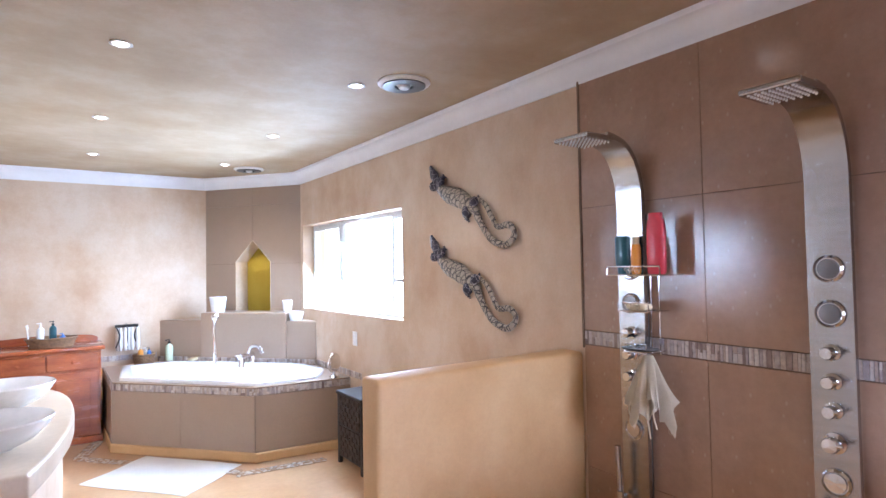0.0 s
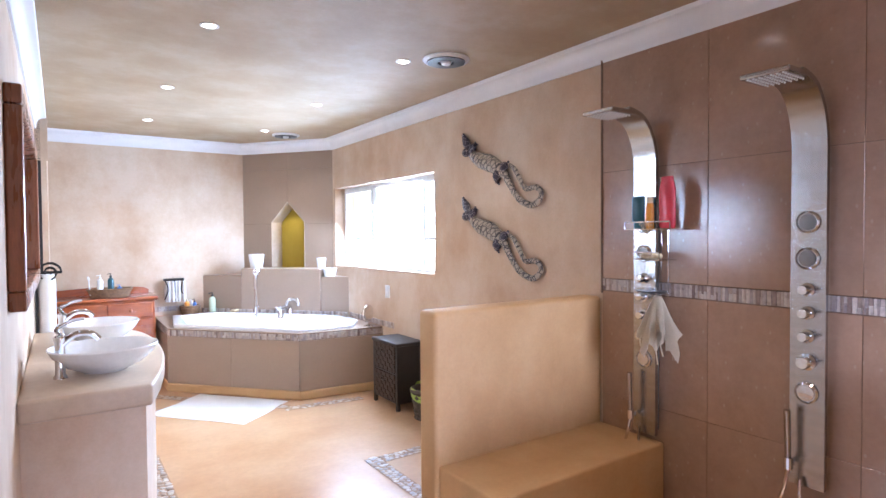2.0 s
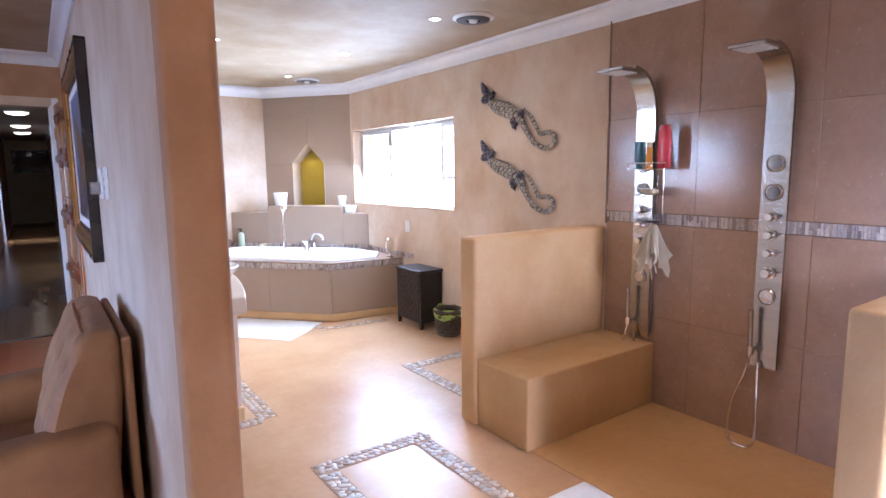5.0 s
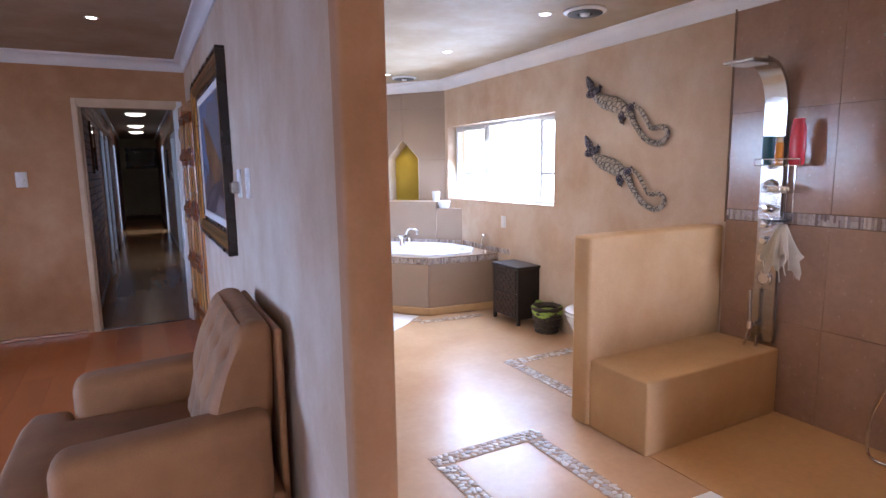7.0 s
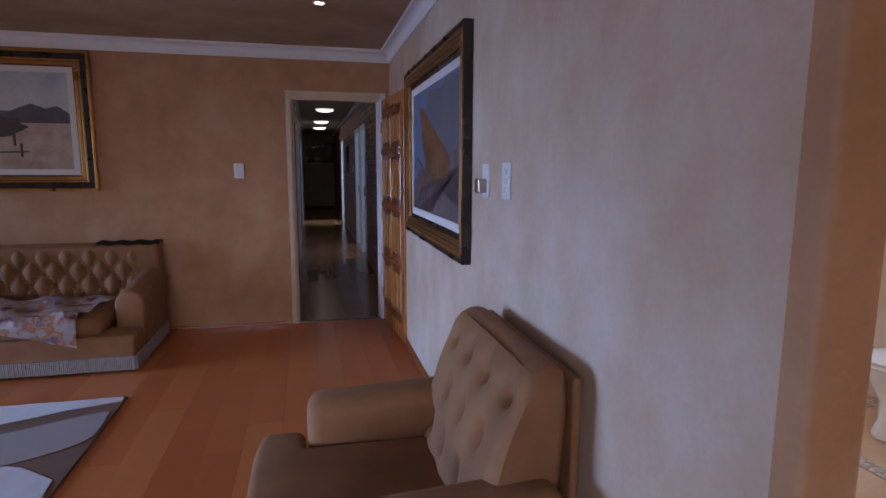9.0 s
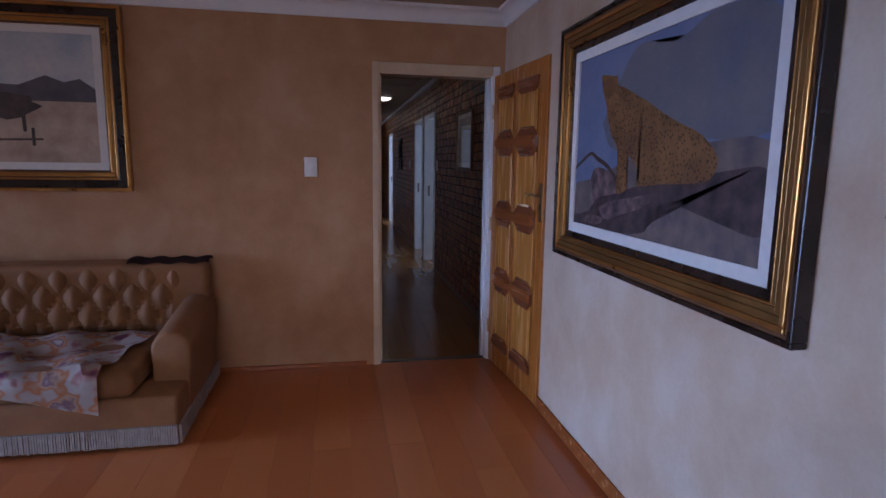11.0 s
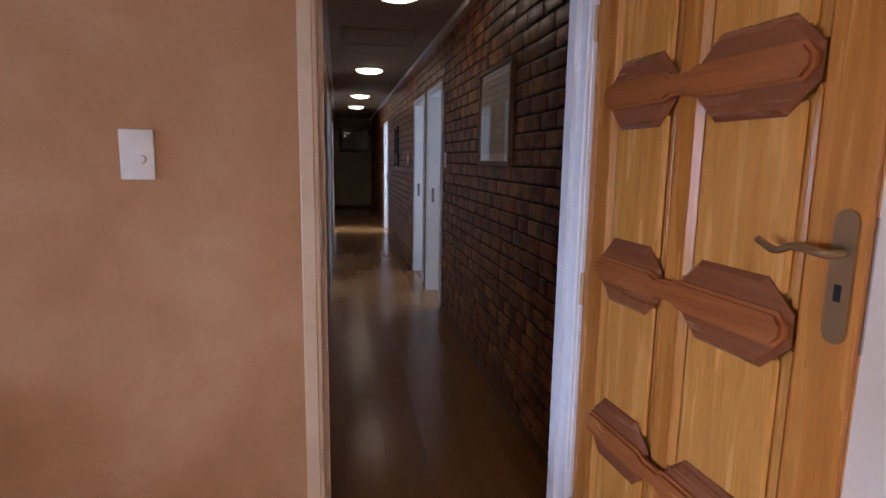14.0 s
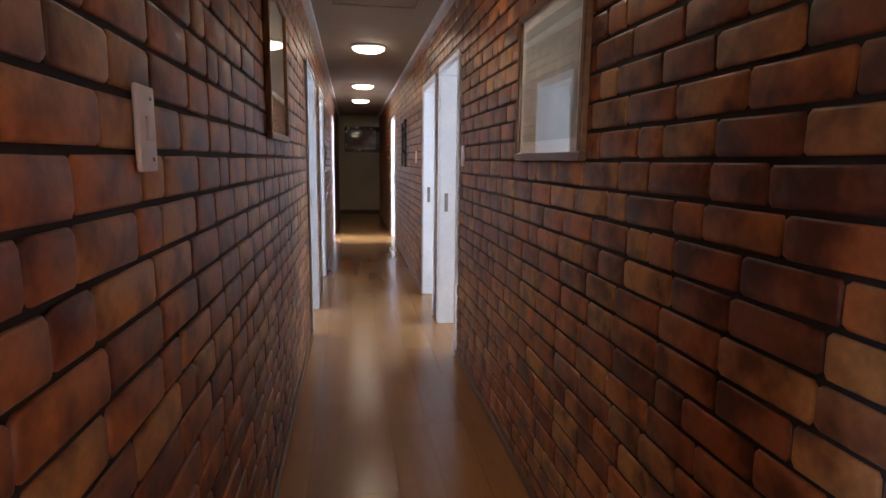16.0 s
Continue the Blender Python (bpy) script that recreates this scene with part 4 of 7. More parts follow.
wash_cabinet()
woven_basket("toiletry_basket", 0.06, 6.22, 0.835, 0.14, 0.165, 0.075, M_WICKER_TAN, "brown wicker basket of toiletries on the cabinet", 1.1, 0.7)
pump_bottle(-0.02, 6.22, 0.848, 0.026, 0.20, M_PLASTICW, M_PLASTICW, "white bottle standing in a basket")
pump_bottle(0.07, 6.24, 0.848, 0.028, 0.21, M_TEAL, M_BLACKPLASTIC, "dark bottle with a black pump in a basket")
pump_bottle(0.14, 6.20, 0.848, 0.022, 0.10, M_BLUE, M_BLUE, "small blue bottle in a basket")
_b = B()
tube(_b, [(0, 0, 0), (0.02, 0, 0.16)], 0.006, 6)
box(_b, 0.012, 0.03, -0.006, 0.006, 0.15, 0.185, 0.003)
solid("toothbrush", _b, M_PLASTICW, "white toothbrush leaning in a basket", "toothbrush", pose(-0.10, 6.2, 0.85, 0, -12, 0))


def drawer_stand():
    m = thing("wicker_drawer_stand", pose(1.98, 4.03, 0), "black stained wooden stand with two dark wicker drawers", "drawer unit")
    w, d, h = 0.24, 0.41, 0.545
    bm = B()
    box(bm, -w / 2 - 0.01, w / 2 + 0.01, -d / 2 - 0.01, d / 2 + 0.01, h - 0.025, h, 0.006)
    part("top", bm, M_DARKWOOD, m)
    for x in (-1, 1):
        for y in (-1, 1):
            bm = B()
            box(bm, x * w / 2 - (0.03 if x > 0 else 0), x * w / 2 + (0 if x > 0 else 0.03), y * d / 2 - (0.03 if y > 0 else 0), y * d / 2 + (0 if y > 0 else 0.03), 0, h - 0.026, 0.003)
            part("leg", bm, M_DARKWOOD, m)
    for y in (-1, 1):
        bm = B()
        box(bm, -w / 2 + 0.032, w / 2 - 0.032, y * (d / 2 - 0.012) - 0.006, y * (d / 2 - 0.012) + 0.006, 0.055, h - 0.028)
        part("side_panel", bm, M_DARKWOOD, m)
    for z in (0.07, 0.30):
        bm = B()
        box(bm, -w / 2 + 0.002, w / 2, -d / 2 + 0.032, d / 2 - 0.032, z - 0.012, z, 0.002)
        part("rail", bm, M_DARKWOOD, m)
    for z0, z1 in ((0.075, 0.285), (0.305, 0.515)):
        bm = B()
        n, rows = 9, 6
        for r in range(rows):
            for k in range(n):
                y0 = -d / 2 + 0.036 + (d - 0.072) * k / n
                zz = z0 + (z1 - z0) * r / rows
                o = 0.006 * ((r + k) % 2)
                box(bm, -w / 2 - 0.002 - o, -w / 2 + 0.012, y0 + 0.001, y0 + (d - 0.072) / n - 0.001, zz + 0.001, zz + (z1 - z0) / rows - 0.002)
        dr = part("wicker_drawer", bm, M_WICKER, m, "dark woven wicker drawer")
        bm = B()
        tube(bm, [(-w / 2 - 0.012, -0.03, z1 - 0.05), (-w / 2 - 0.022, -0.02, z1 - 0.06), (-w / 2 - 0.022, 0.02, z1 - 0.06), (-w / 2 - 0.012, 0.03, z1 - 0.05)], 0.005, 6)
        part("handle", bm, M_DARKWOOD, dr, smooth=True)


drawer_stand()


def bin_():
    m = woven_basket("waste_bin", 1.985, 3.57, 0.0, 0.085, 0.115, 0.22, M_WICKER, "dark wicker waste bin with a green plastic liner")
    bm = B()
    pts0, pts1, pts2 = [], [], []
    rnd = random.Random(4)
    for k in range(30):
        a = 2 * math.pi * k / 30
        w = 0.008 * math.sin(5 * a) + rnd.uniform(-0.004, 0.004)
        pts0.append(bm.verts.new(((0.128 + w) * math.cos(a), (0.128 + w) * math.sin(a), 0.165 + 0.02 * math.sin(3 * a))))
        pts1.append(bm.verts.new(((0.128 + w) * math.cos(a), (0.128 + w) * math.sin(a), 0.243 + 1.5 * w)))
        pts2.append(bm.verts.new(((0.105 + w) * math.cos(a), (0.105 + w) * math.sin(a), 0.12)))
    for u, v in ((pts0, pts1), (pts1, pts2)):
        for k in range(30):
            bm.faces.new((u[k], u[(k + 1) % 30], v[(k + 1) % 30], v[k]))
    part("liner", bm, M_GREENLINER, m, "crinkled green plastic liner", True)


bin_()


def toilet():
    m = thing("toilet", pose(1.76, 2.66, 0), "white toilet beside the half wall", "toilet")
    bm = B()
    lathe(bm, [(0.115, 0), (0.12, 0.02), (0.095, 0.10), (0.10, 0.20), (0.16, 0.32), (0.185, 0.38), (0.185, 0.40), (0.13, 0.40), (0.09, 0.26), (0.01, 0.22)], (-0.06, 0, 0), 28, 1.2, 0.98)
    part("bowl", bm, M_PORCELAIN, m, smooth=True)
    bm = B()
    lathe(bm, [(0.12, 0.401), (0.19, 0.401), (0.196, 0.412), (0.19, 0.424), (0.125, 0.424)], (-0.06, 0, 0), 28, 1.2, 0.98)
    part("seat", bm, M_PORCELAIN, m, smooth=True)
    bm = B()
    lathe(bm, [(0.192, 0.427), (0.196, 0.44), (0.15, 0.452), (0.002, 0.456)], (-0.06, 0, 0), 28, 1.2, 0.98)
    part("lid", bm, M_PORCELAIN, m, smooth=True)
    bm = B()
    box(bm, 0.19, 0.375, -0.20, 0.20, 0.38, 0.74, 0.03, 3)
    box(bm, 0.10, 0.375, -0.10, 0.10, 0.10, 0.379, 0.03, 3)
    part("cistern", bm, M_PORCELAIN, m, smooth=True)
    bm = B()
    box(bm, 0.185, 0.38, -0.205, 0.205, 0.742, 0.765, 0.008)
    part("cistern_lid", bm, M_PORCELAIN, m, smooth=True)


toilet()


def toilet_roll_hook():
    m = thing("paper_holder", pose(1.22, 2.105, 0.98), "small black iron hook on the half wall", "holder")
    bm = B()
    tube(bm, curve_points([(0, 0, 0), (0, 0.05, 0), (0, 0.06, -0.05), (0, 0.035, -0.07), (0, 0.02, -0.05)], 5), 0.006, 8)
    part("hook", bm, M_IRON, m, smooth=True)
    bm = B()
    lathe(bm, [(0.018, 0), (0.016, 0.006), (0.004, 0.008)], (0, 0, 0), 14, 1, 1, "y")
    part("rose", bm, M_IRON, m, smooth=True)


toilet_roll_hook()


def mat(name, cx, cy, w, d, rz, label):
    """A terry mat with slightly wavy edges and a bevelled thickness."""
    bm = B()
    nx, ny = 24, 16
    rnd = random.Random(int(cx * 100))
    ph = rnd.uniform(0, 6)
    top = [[None] * (ny + 1) for _ in range(nx + 1)]
    for i in range(nx + 1):
        for j in range(ny + 1):
            u, v = i / nx - 0.5, j / ny - 0.5
            e = min(0.5 - abs(u), 0.5 - abs(v))
            z = 0.012 * min(1, e * 14 + 0.35) + 0.0022 * math.sin(9 * u + ph) * math.cos(7 * v + ph)
            top[i][j] = bm.verts.new((u * w + 0.006 * math.sin(8 * v + ph), v * d + 0.006 * math.sin(7 * u), max(z, 0.003)))
    for i in range(nx):
        for j in range(ny):
            bm.faces.new((top[i][j], top[i + 1][j], top[i + 1][j + 1], top[i][j + 1]))
    r = bmesh.ops.extrude_face_region(bm, geom=bm.faces[:])
    for v in r["geom"]:
        if isinstance(v, bmesh.types.BMVert):
            v.co.z = 0.001
    bmesh.ops.recalc_face_normals(bm, faces=bm.faces[:])
    solid(name, bm, M_TOWEL, label, "mat", pose(cx, cy, 0.0, 0, 0, rz), "", True)


mat("bath_mat", 0.735, 4.765, 0.88, 0.61, -50, "white terry bath mat on the screed in front of the bath")
mat("shower_mat", 0.74, 0.98, 0.62, 0.52, 0, "white terry mat on the shower floor")


# window in the east wall
def bath_window():
    m = thing("window_1", pose(XE + 0.13, 4.60, 1.085), "white steel casement window with three lights", "window")
    m["kind"] = "structure"
    y0, y1, h = -0.958, 0.958, 0.818
    bm = B()
    for a in ((-0.02, 0.02, y0, y1, 0.0, 0.03), (-0.02, 0.02, y0, y1, h - 0.03, h), (-0.02, 0.02, y0, y0 + 0.03, 0.0301, h - 0.0301), (-0.02, 0.02, y1 - 0.03, y1, 0.0301, h - 0.0301),
              (-0.018, 0.018, -0.645, -0.615, 0.0301, h - 0.0301), (-0.018, 0.018, 0.28, 0.31, 0.0301, h - 0.0301)):
        box(bm, *a, 0.003, 1)
    part("window_frame", bm, M_STEELFRAME, m)
    for a, b in ((y0 + 0.032, -0.647), (0.312, y1 - 0.032)):
        bm = B()
        for q in ((-0.03, -0.005, a, b, 0.28, 0.305), (-0.03, -0.005, a, b, h - 0.055, h - 0.032), (-0.03, -0.005, a, a + 0.022, 0.3051, h - 0.0551), (-0.03, -0.005, b - 0.022, b, 0.3051, h - 0.0551)):
            box(bm, *q, 0.002, 1)
        sash = part("casement", bm, M_STEELFRAME, m)
        bm = B()
        box(bm, -0.045, -0.03, (a + b) / 2 - 0.04, (a + b) / 2 + 0.04, 0.285, 0.297, 0.003)
        part("stay", bm, M_DULLMETAL, sash)
    for a, b in ((y0 + 0.03, -0.645), (-0.615, 0.28), (0.31, y1 - 0.03)):
        bm = B()
        box(bm, 0.004, 0.008, a, b, 0.03, h - 0.03)
        p = part("pane", bm, M_GLASS, m)
        p.visible_shadow = False
    bm = B()
    box(bm, -0.128, -0.021, y0, y1, 0.0, 0.012, 0.004)
    part("window_sill", bm, M_PLASTER, m)


bath_window()


# shower tiles, border and panels
def plate(name, m, w, h, label, kind="switch"):
    """A small wall plate that faces local -y."""
    t = thing(name, m, label, kind)
    bm = B()
    box(bm, -w / 2, w / 2, -0.01, 0.0, -h / 2, h / 2, 0.004, 2)
    part("cover", bm, M_PLASTICW, t, smooth=True)
    return t


def rocker(t, x, z, w=0.018, h=0.03):
    bm = B()
    box(bm, x - w / 2, x + w / 2, -0.0145, -0.009, z - h / 2, z + h / 2, 0.002)
    part("rocker", bm, M_PLASTICW, t)


_t = plate("socket", pose(XE, 4.41, 0.90, 0, 0, -90), 0.075, 0.115, "white wall socket beside the bath", "socket")
rocker(_t, 0, 0.02)
rocker(_t, 0, -0.02)


def shower_panel(y):
    m = thing("shower_tower", pose(XE - 0.01, y, 0), "brushed steel shower tower with chrome knobs on the tiled wall", "shower", "shower towers")
    w = 0.125
    # steel strip: straight up, then curving out to a flat head
    path = [(-0.05, 0.42), (-0.05, 1.0), (-0.05, 1.73)]
    for k in range(1, 10):
        a = radians(9.2 * k)
        path.append((-0.05 - 0.155 * (1 - math.cos(a)), 1.73 + 0.235 * math.sin(a)))
    path += [(-0.225, 1.972), (-0.25, 1.975)]
    bm = B()
    f = []
    vs = []
    for i, (x, z) in enumerate(path):
        a, b = Vector(path[max(i - 1, 0)]), Vector(path[min(i + 1, len(path) - 1)])
        d = (b - a).normalized()
        n = Vector((d.y, -d.x)) * 0.022
        vs.append([bm.verts.new((x, -w / 2, z)), bm.verts.new((x, w / 2, z)), bm.verts.new((x + n.x, w / 2, z + n.y)), bm.verts.new((x + n.x, -w / 2, z + n.y))])
    for a, b in zip(vs, vs[1:]):
        for k in range(4):
            f.append(bm.faces.new((a[k], a[(k + 1) % 4], b[(k + 1) % 4], b[k])))
    f += [bm.faces.new(vs[0]), bm.faces.new(vs[-1][::-1])]
    bmesh.ops.recalc_face_normals(bm, faces=f)
    part("column", bm, M_STEEL, m, "brushed steel column curving out at the top", True)
    bm = B()
    box(bm, -0.028, 0.002, -w / 2 + 0.012, w / 2 - 0.012, 0.44, 1.68)
    part("backing", bm, M_DULLMETAL, m)
    bm = B()
    box(bm, -0.40, -0.235, -0.085, 0.085, 1.957, 1.977, 0.006)
    head = part("shower_head", bm, M_STEEL, m)
    bm = B()
    for i in range(9):
        for j in range(7):
            lathe(bm, [(0.004, 0), (0.003, -0.005)], (-0.39 + 0.018 * i, -0.06 + 0.02 * j, 1.957), 6)
    part("spray_face", bm, M_PLASTICW, head, "pale rubber nozzles")
    for z, r in ((1.45, 0.043), (1.31, 0.043), (0.79, 0.042)):
        bm = B()
        lathe(bm, [(r, 0), (r, -0.006), (r * 0.86, -0.012), (r * 0.8, -0.006), (0.002, -0.004)], (-0.051, 0, z), 24, 1, 1, "x")
        jet = part("body_jet", bm, M_CHROME, m, smooth=True)
        bm = B()
        lathe(bm, [(r * 0.76, -0.005), (r * 0.7, -0.011), (0.002, -0.013)], (-0.051, 0, z), 20, 1, 1, "x")
        part("jet_face", bm, M_DULLMETAL if z > 1 else M_CHROME, jet, smooth=True)
    for z in (1.19, 1.10, 1.01, 0.91):
        bm = B()
        big = 1.25 if z < 0.95 else 1.0
        lathe(bm, [(0.026 * big, 0), (0.026 * big, -0.004), (0.018 * big, -0.008), (0.02 * big, -0.04), (0.017 * big, -0.047), (0.002, -0.048)], (-0.051, 0, z), 18, 1, 1, "x")
        tube(bm, [(-0.09, 0, z), (-0.097, -0.03 * big, z + 0.004)], [0.006, 0.005], 6)
        part("knob", bm, M_CHROME, m, "chrome knob", True)
    bm = B()
    box(bm, -0.10, -0.066, 0.03, 0.055, 0.50, 0.52, 0.004)
    lathe(bm, [(0.016, 0.49), (0.016, 0.535)], (-0.10, 0.042, 0), 12)
    part("bracket", bm, M_CHROME, m)
    bm = B()
    tube(bm, [(-0.10, 0.042, 0.50), (-0.105, 0.046, 0.72)], [0.010, 0.012], 10)
    part("handset", bm, M_STEEL, m, "slim handset", True)
    bm = B()
    tube(bm, curve_points([(-0.10, 0.042, 0.49), (-0.115, 0.055, 0.40), (-0.135, 0.105, 0.22), (-0.15, 0.105, 0.05), (-0.15, 0.045, 0.012), (-0.145, -0.02, 0.05), (-0.115, -0.01, 0.22), (-0.07, 0.015, 0.45)], 8), 0.0075, 8)
    part("hose", bm, M_CHROME, m, "silver shower hose looped to the floor", True)
    return m


shower_panel(0.94)
shower_panel(1.675)


def shower_caddy():
    m = thing("shower_caddy", pose(XE + 0.02, 1.555, 0), "chrome wire shower caddy hanging on the tiled wall", "rack")
    for z, d, y0, y1 in ((1.43, 0.13, -0.09, 0.155), (1.285, 0.11, -0.02, 0.12), (1.12, 0.10, 0.0, 0.10)):
        bm = B()
        tube(bm, [(-0.03, y0, z), (-0.055 - d, y0, z), (-0.055 - d, y1, z), (-0.03, y1, z)], 0.003, 6)
        shelf = part("wire_shelf", bm, M_CHROME, m, smooth=True)
        for k in range(6):
            x = -0.055 - d * k / 6
            bm = B()
            tube(bm, [(x, y0 + 0.002, z), (x, y1 - 0.002, z)], 0.0022, 5)
            part("wire", bm, M_CHROME, shelf, smooth=True)
        bm = B()
        tube(bm, [(-0.055 - d, y0, z + 0.002), (-0.055 - d, y0, z + 0.035), (-0.055 - d, y1, z + 0.035), (-0.055 - d, y1, z + 0.002)], 0.003, 5)
        part("rail", bm, M_CHROME, shelf, smooth=True)
        for q in (-1, 1):
            bm = B()
            pts = [(-0.056 - d, (y0 + y1) / 2 + q * 0.02 + 0.018 * (1 - k / 22) * math.cos(0.5 * k), z + 0.018 + 0.018 * (1 - k / 22) * math.sin(0.5 * k)) for k in range(20)]
            tube(bm, pts, 0.002, 5)
            part("scroll", bm, M_CHROME, shelf, smooth=True)
    for y in (0.02, 0.06):
        bm = B()
        tube(bm, [(-0.03, y, 1.10), (-0.03, y, 1.62)], 0.003, 6)
        part("hanger", bm, M_CHROME, m, smooth=True)


shower_caddy()


def flat_bottle(x, y, z, w, d, h, material, capm, label, cap_h=0.03, cap_down=False, rz=0):
    m = thing("shower_bottle", pose(x, y, z, 0, 0, rz), label, "bottle")
    zb = cap_h if cap_down else 0
    bm = B()
    lathe(bm, [(0.43, zb), (0.48, zb + 0.01), (0.5, zb + h * 0.4), (0.48 if not cap_down else 0.5, zb + h * 0.85), (0.40 if not cap_down else 0.5, zb + h)], (0, 0, 0), 20, d, w)
    part("body", bm, material, m, smooth=True)
    bm = B()
    z0 = 0 if cap_down else h
    lathe(bm, [(0.40, z0), (0.40, z0 + cap_h * 0.95), (0.36, z0 + cap_h)], (0, 0, 0), 18, d * 0.9, w * 0.9)
    part("cap", bm, capm, m, smooth=True)


flat_bottle(1.985, 1.665, 1.434, 0.07, 0.04, 0.125, M_TEAL, M_TEAL, "dark teal tube standing on its cap on the caddy", 0.03, True)
flat_bottle(1.99, 1.605, 1.434, 0.042, 0.035, 0.12, M_ORANGE, M_CREAMPLASTIC, "orange and cream bottle on the caddy")
flat_bottle(1.995, 1.515, 1.434, 0.085, 0.045, 0.215, M_RED, M_RED, "tall pinkish red bottle on the caddy", 0.025)
_b = B()
lathe(_b, [(0.02, 0), (0.05, 0.006), (0.055, 0.012), (0.045, 0.012), (0.01, 0.006)], (0, 0, 0), 18, 1.0, 1.5)
solid("soap_dish", _b, M_BLACKPLASTIC, "small dark soap dish on the caddy", "dish", pose(1.995, 1.60, 1.125), "", True)
_b = B()
box(_b, -0.03, 0.03, -0.045, 0.045, 0, 0.025, 0.01, 3)
solid("soap_bar", _b, M_CREAMPLASTIC, "cream bar of soap on the wire shelf", "soap", pose(1.995, 1.60, 1.29), "", True)


def hanging_cloth():
    """A ragged cotton cloth hung from one point, falling in folds."""
    bm = B()
    rings, n = 12, 44
    rnd = random.Random(3)
    tails = [rnd.uniform(0, 1) for _ in range(n)]
    prev = None
    for i in range(rings + 1):
        t = i / rings
        ring = []
        for k in range(n):
            a = 2 * math.pi * k / n
            fold = 1 + 0.30 * t * math.sin(7 * a + 1.3 * t) + 0.12 * t * math.sin(13 * a)
            r = (0.018 + 0.074 * t ** 0.8) * fold
            drop = 0.20 * t + (0.08 * tails[k] ** 3 + 0.05 * math.sin(3 * a)) * t ** 4
            ring.append(bm.verts.new((0.55 * r * math.cos(a), r * math.sin(a), -drop)))
        if prev:
            for k in range(n):
                bm.faces.new((prev[k], prev[(k + 1) % n], ring[(k + 1) % n], ring[k]))
        prev = ring
    bmesh.ops.solidify(bm, geom=bm.faces[:], thickness=0.003)
    for y, l in ((0.07, 0.14), (-0.02, 0.18), (-0.055, 0.12), (0.085, 0.10)):
        tube(bm, curve_points([(-0.03, y * 0.8, -0.19), (-0.035, y * 0.8 + 0.006, -0.22), (-0.03, y * 0.8 - 0.004, -0.19 - 0.7 * l)], 5), 0.0035, 5)
    solid("wash_cloth", bm, M_RAG, "ragged cream cotton wash cloth hanging from the caddy", "cloth", pose(1.985, 1.555, 1.115), "", True)


hanging_cloth()


def lizard(y, z):
    """A carved and painted lizard wall ornament, one mesh, head up and tail curling."""
    k = [(0.425, 0.262), (0.385, 0.20), (0.34, 0.135), (0.30, 0.095), (0.22, 0.055), (0.11, 0.02), (0.0, -0.035), (-0.045, -0.075), (-0.085, -0.138), (-0.175, -0.238), (-0.285, -0.278), (-0.352, -0.255), (-0.372, -0.208), (-0.325, -0.170), (-0.235, -0.173), (-0.188, -0.118), (-0.135, -0.045), (-0.075, -0.005)]
    r = [0.012, 0.036, 0.030, 0.036, 0.056, 0.060, 0.042, 0.030, 0.023, 0.021, 0.020, 0.020, 0.019, 0.018, 0.017, 0.017, 0.017, 0.012]
    pts, rad = curve_points([(-0.025, a, b) for a, b in k], 6), []
    for i in range(len(r) - 1):
        rad += [r[i] + (r[i + 1] - r[i]) * j / 6 for j in range(6)]
    rad.append(r[-1])
    bm = B()
    # the body lies against the wall, tail tip ends before it meets the body again
    tube(bm, pts, [0.6 * v for v in rad], 14, 1.65)
    for f in bm.faces:
        f.material_index = 1 if f.calc_center_median().y > 0.31 else 0
    for (a, b, c, d) in ((0.335, 0.125, 0.405, 0.125), (0.325, 0.12, 0.285, 0.17), (0.01, -0.03, 0.045, -0.105), (-0.01, -0.03, -0.06, 0.0)):
        before = set(bm.faces)
        ex, ez = (c - a), (d - b)
        tube(bm, curve_points([(-0.024, a, b), (-0.034, a + 0.6 * ex, b + 0.5 * ez), (-0.022, c, d)], 4), [0.022, 0.023, 0.024, 0.025, 0.026, 0.026, 0.024, 0.020, 0.012], 10, 1.2)
        for s in (-1, 0, 1):
            tube(bm, [(-0.022, c, d), (-0.016, c + ex * 0.2 - s * 0.02 * ez / 0.07, d + ez * 0.2 + s * 0.02 * ex / 0.07)], [0.011, 0.005], 6)
        for f in bm.faces:
            if f not in before:
                f.material_index = 1
    ob = solid("lizard_ornament", bm, M_LIZARD, "carved lizard wall ornament painted cream and black", "ornament", pose(XE, y, z), "lizards on the wall", True)
    ob.data.materials.append(M_LIZARD_DARK)


def carving(name, pale, line, scale, w0, w1, amount):
    """Painted carving: fine line figures over a plain coat."""
    m, nt, p = shader(name)
    v = coords(nt)
    vo = add(nt, "ShaderNodeTexVoronoi", Scale=scale)
    vo.feature = "DISTANCE_TO_EDGE"
    nt.links.new(v, vo.inputs["Vector"])
    wv = add(nt, "ShaderNodeTexWave", Scale=scale * 0.55, Distortion=1.5)
    wv.bands_direction = "DIAGONAL"
    nt.links.new(v, wv.inputs["Vector"])
    c1 = ramp(nt, vo.outputs["Distance"], [(w0, line), (w1, pale)])
    c2 = ramp(nt, wv.outputs["Fac"], [(0.10, tuple(k * 0.4 for k in line) if line[0] < 0.3 else (0.5, 0.5, 0.5)), (0.25, (1, 1, 1))])
    nt.links.new(blend(nt, c1, c2, amount, "MULTIPLY"), p.inputs["Base Color"])
    p.inputs["Roughness"].default_value = 0.42
    return m


M_LIZARD = carving("pale_painted_carving", (0.36, 0.305, 0.24), (0.045, 0.036, 0.036), 24.0, 0.03, 0.085, 0.55)
M_LIZARD_DARK = carving("dark_painted_carving", (0.028, 0.022, 0.04), (0.34, 0.31, 0.32), 30.0, 0.015, 0.05, 0.1)
lizard(2.80, 1.868)
lizard(2.805, 1.415)


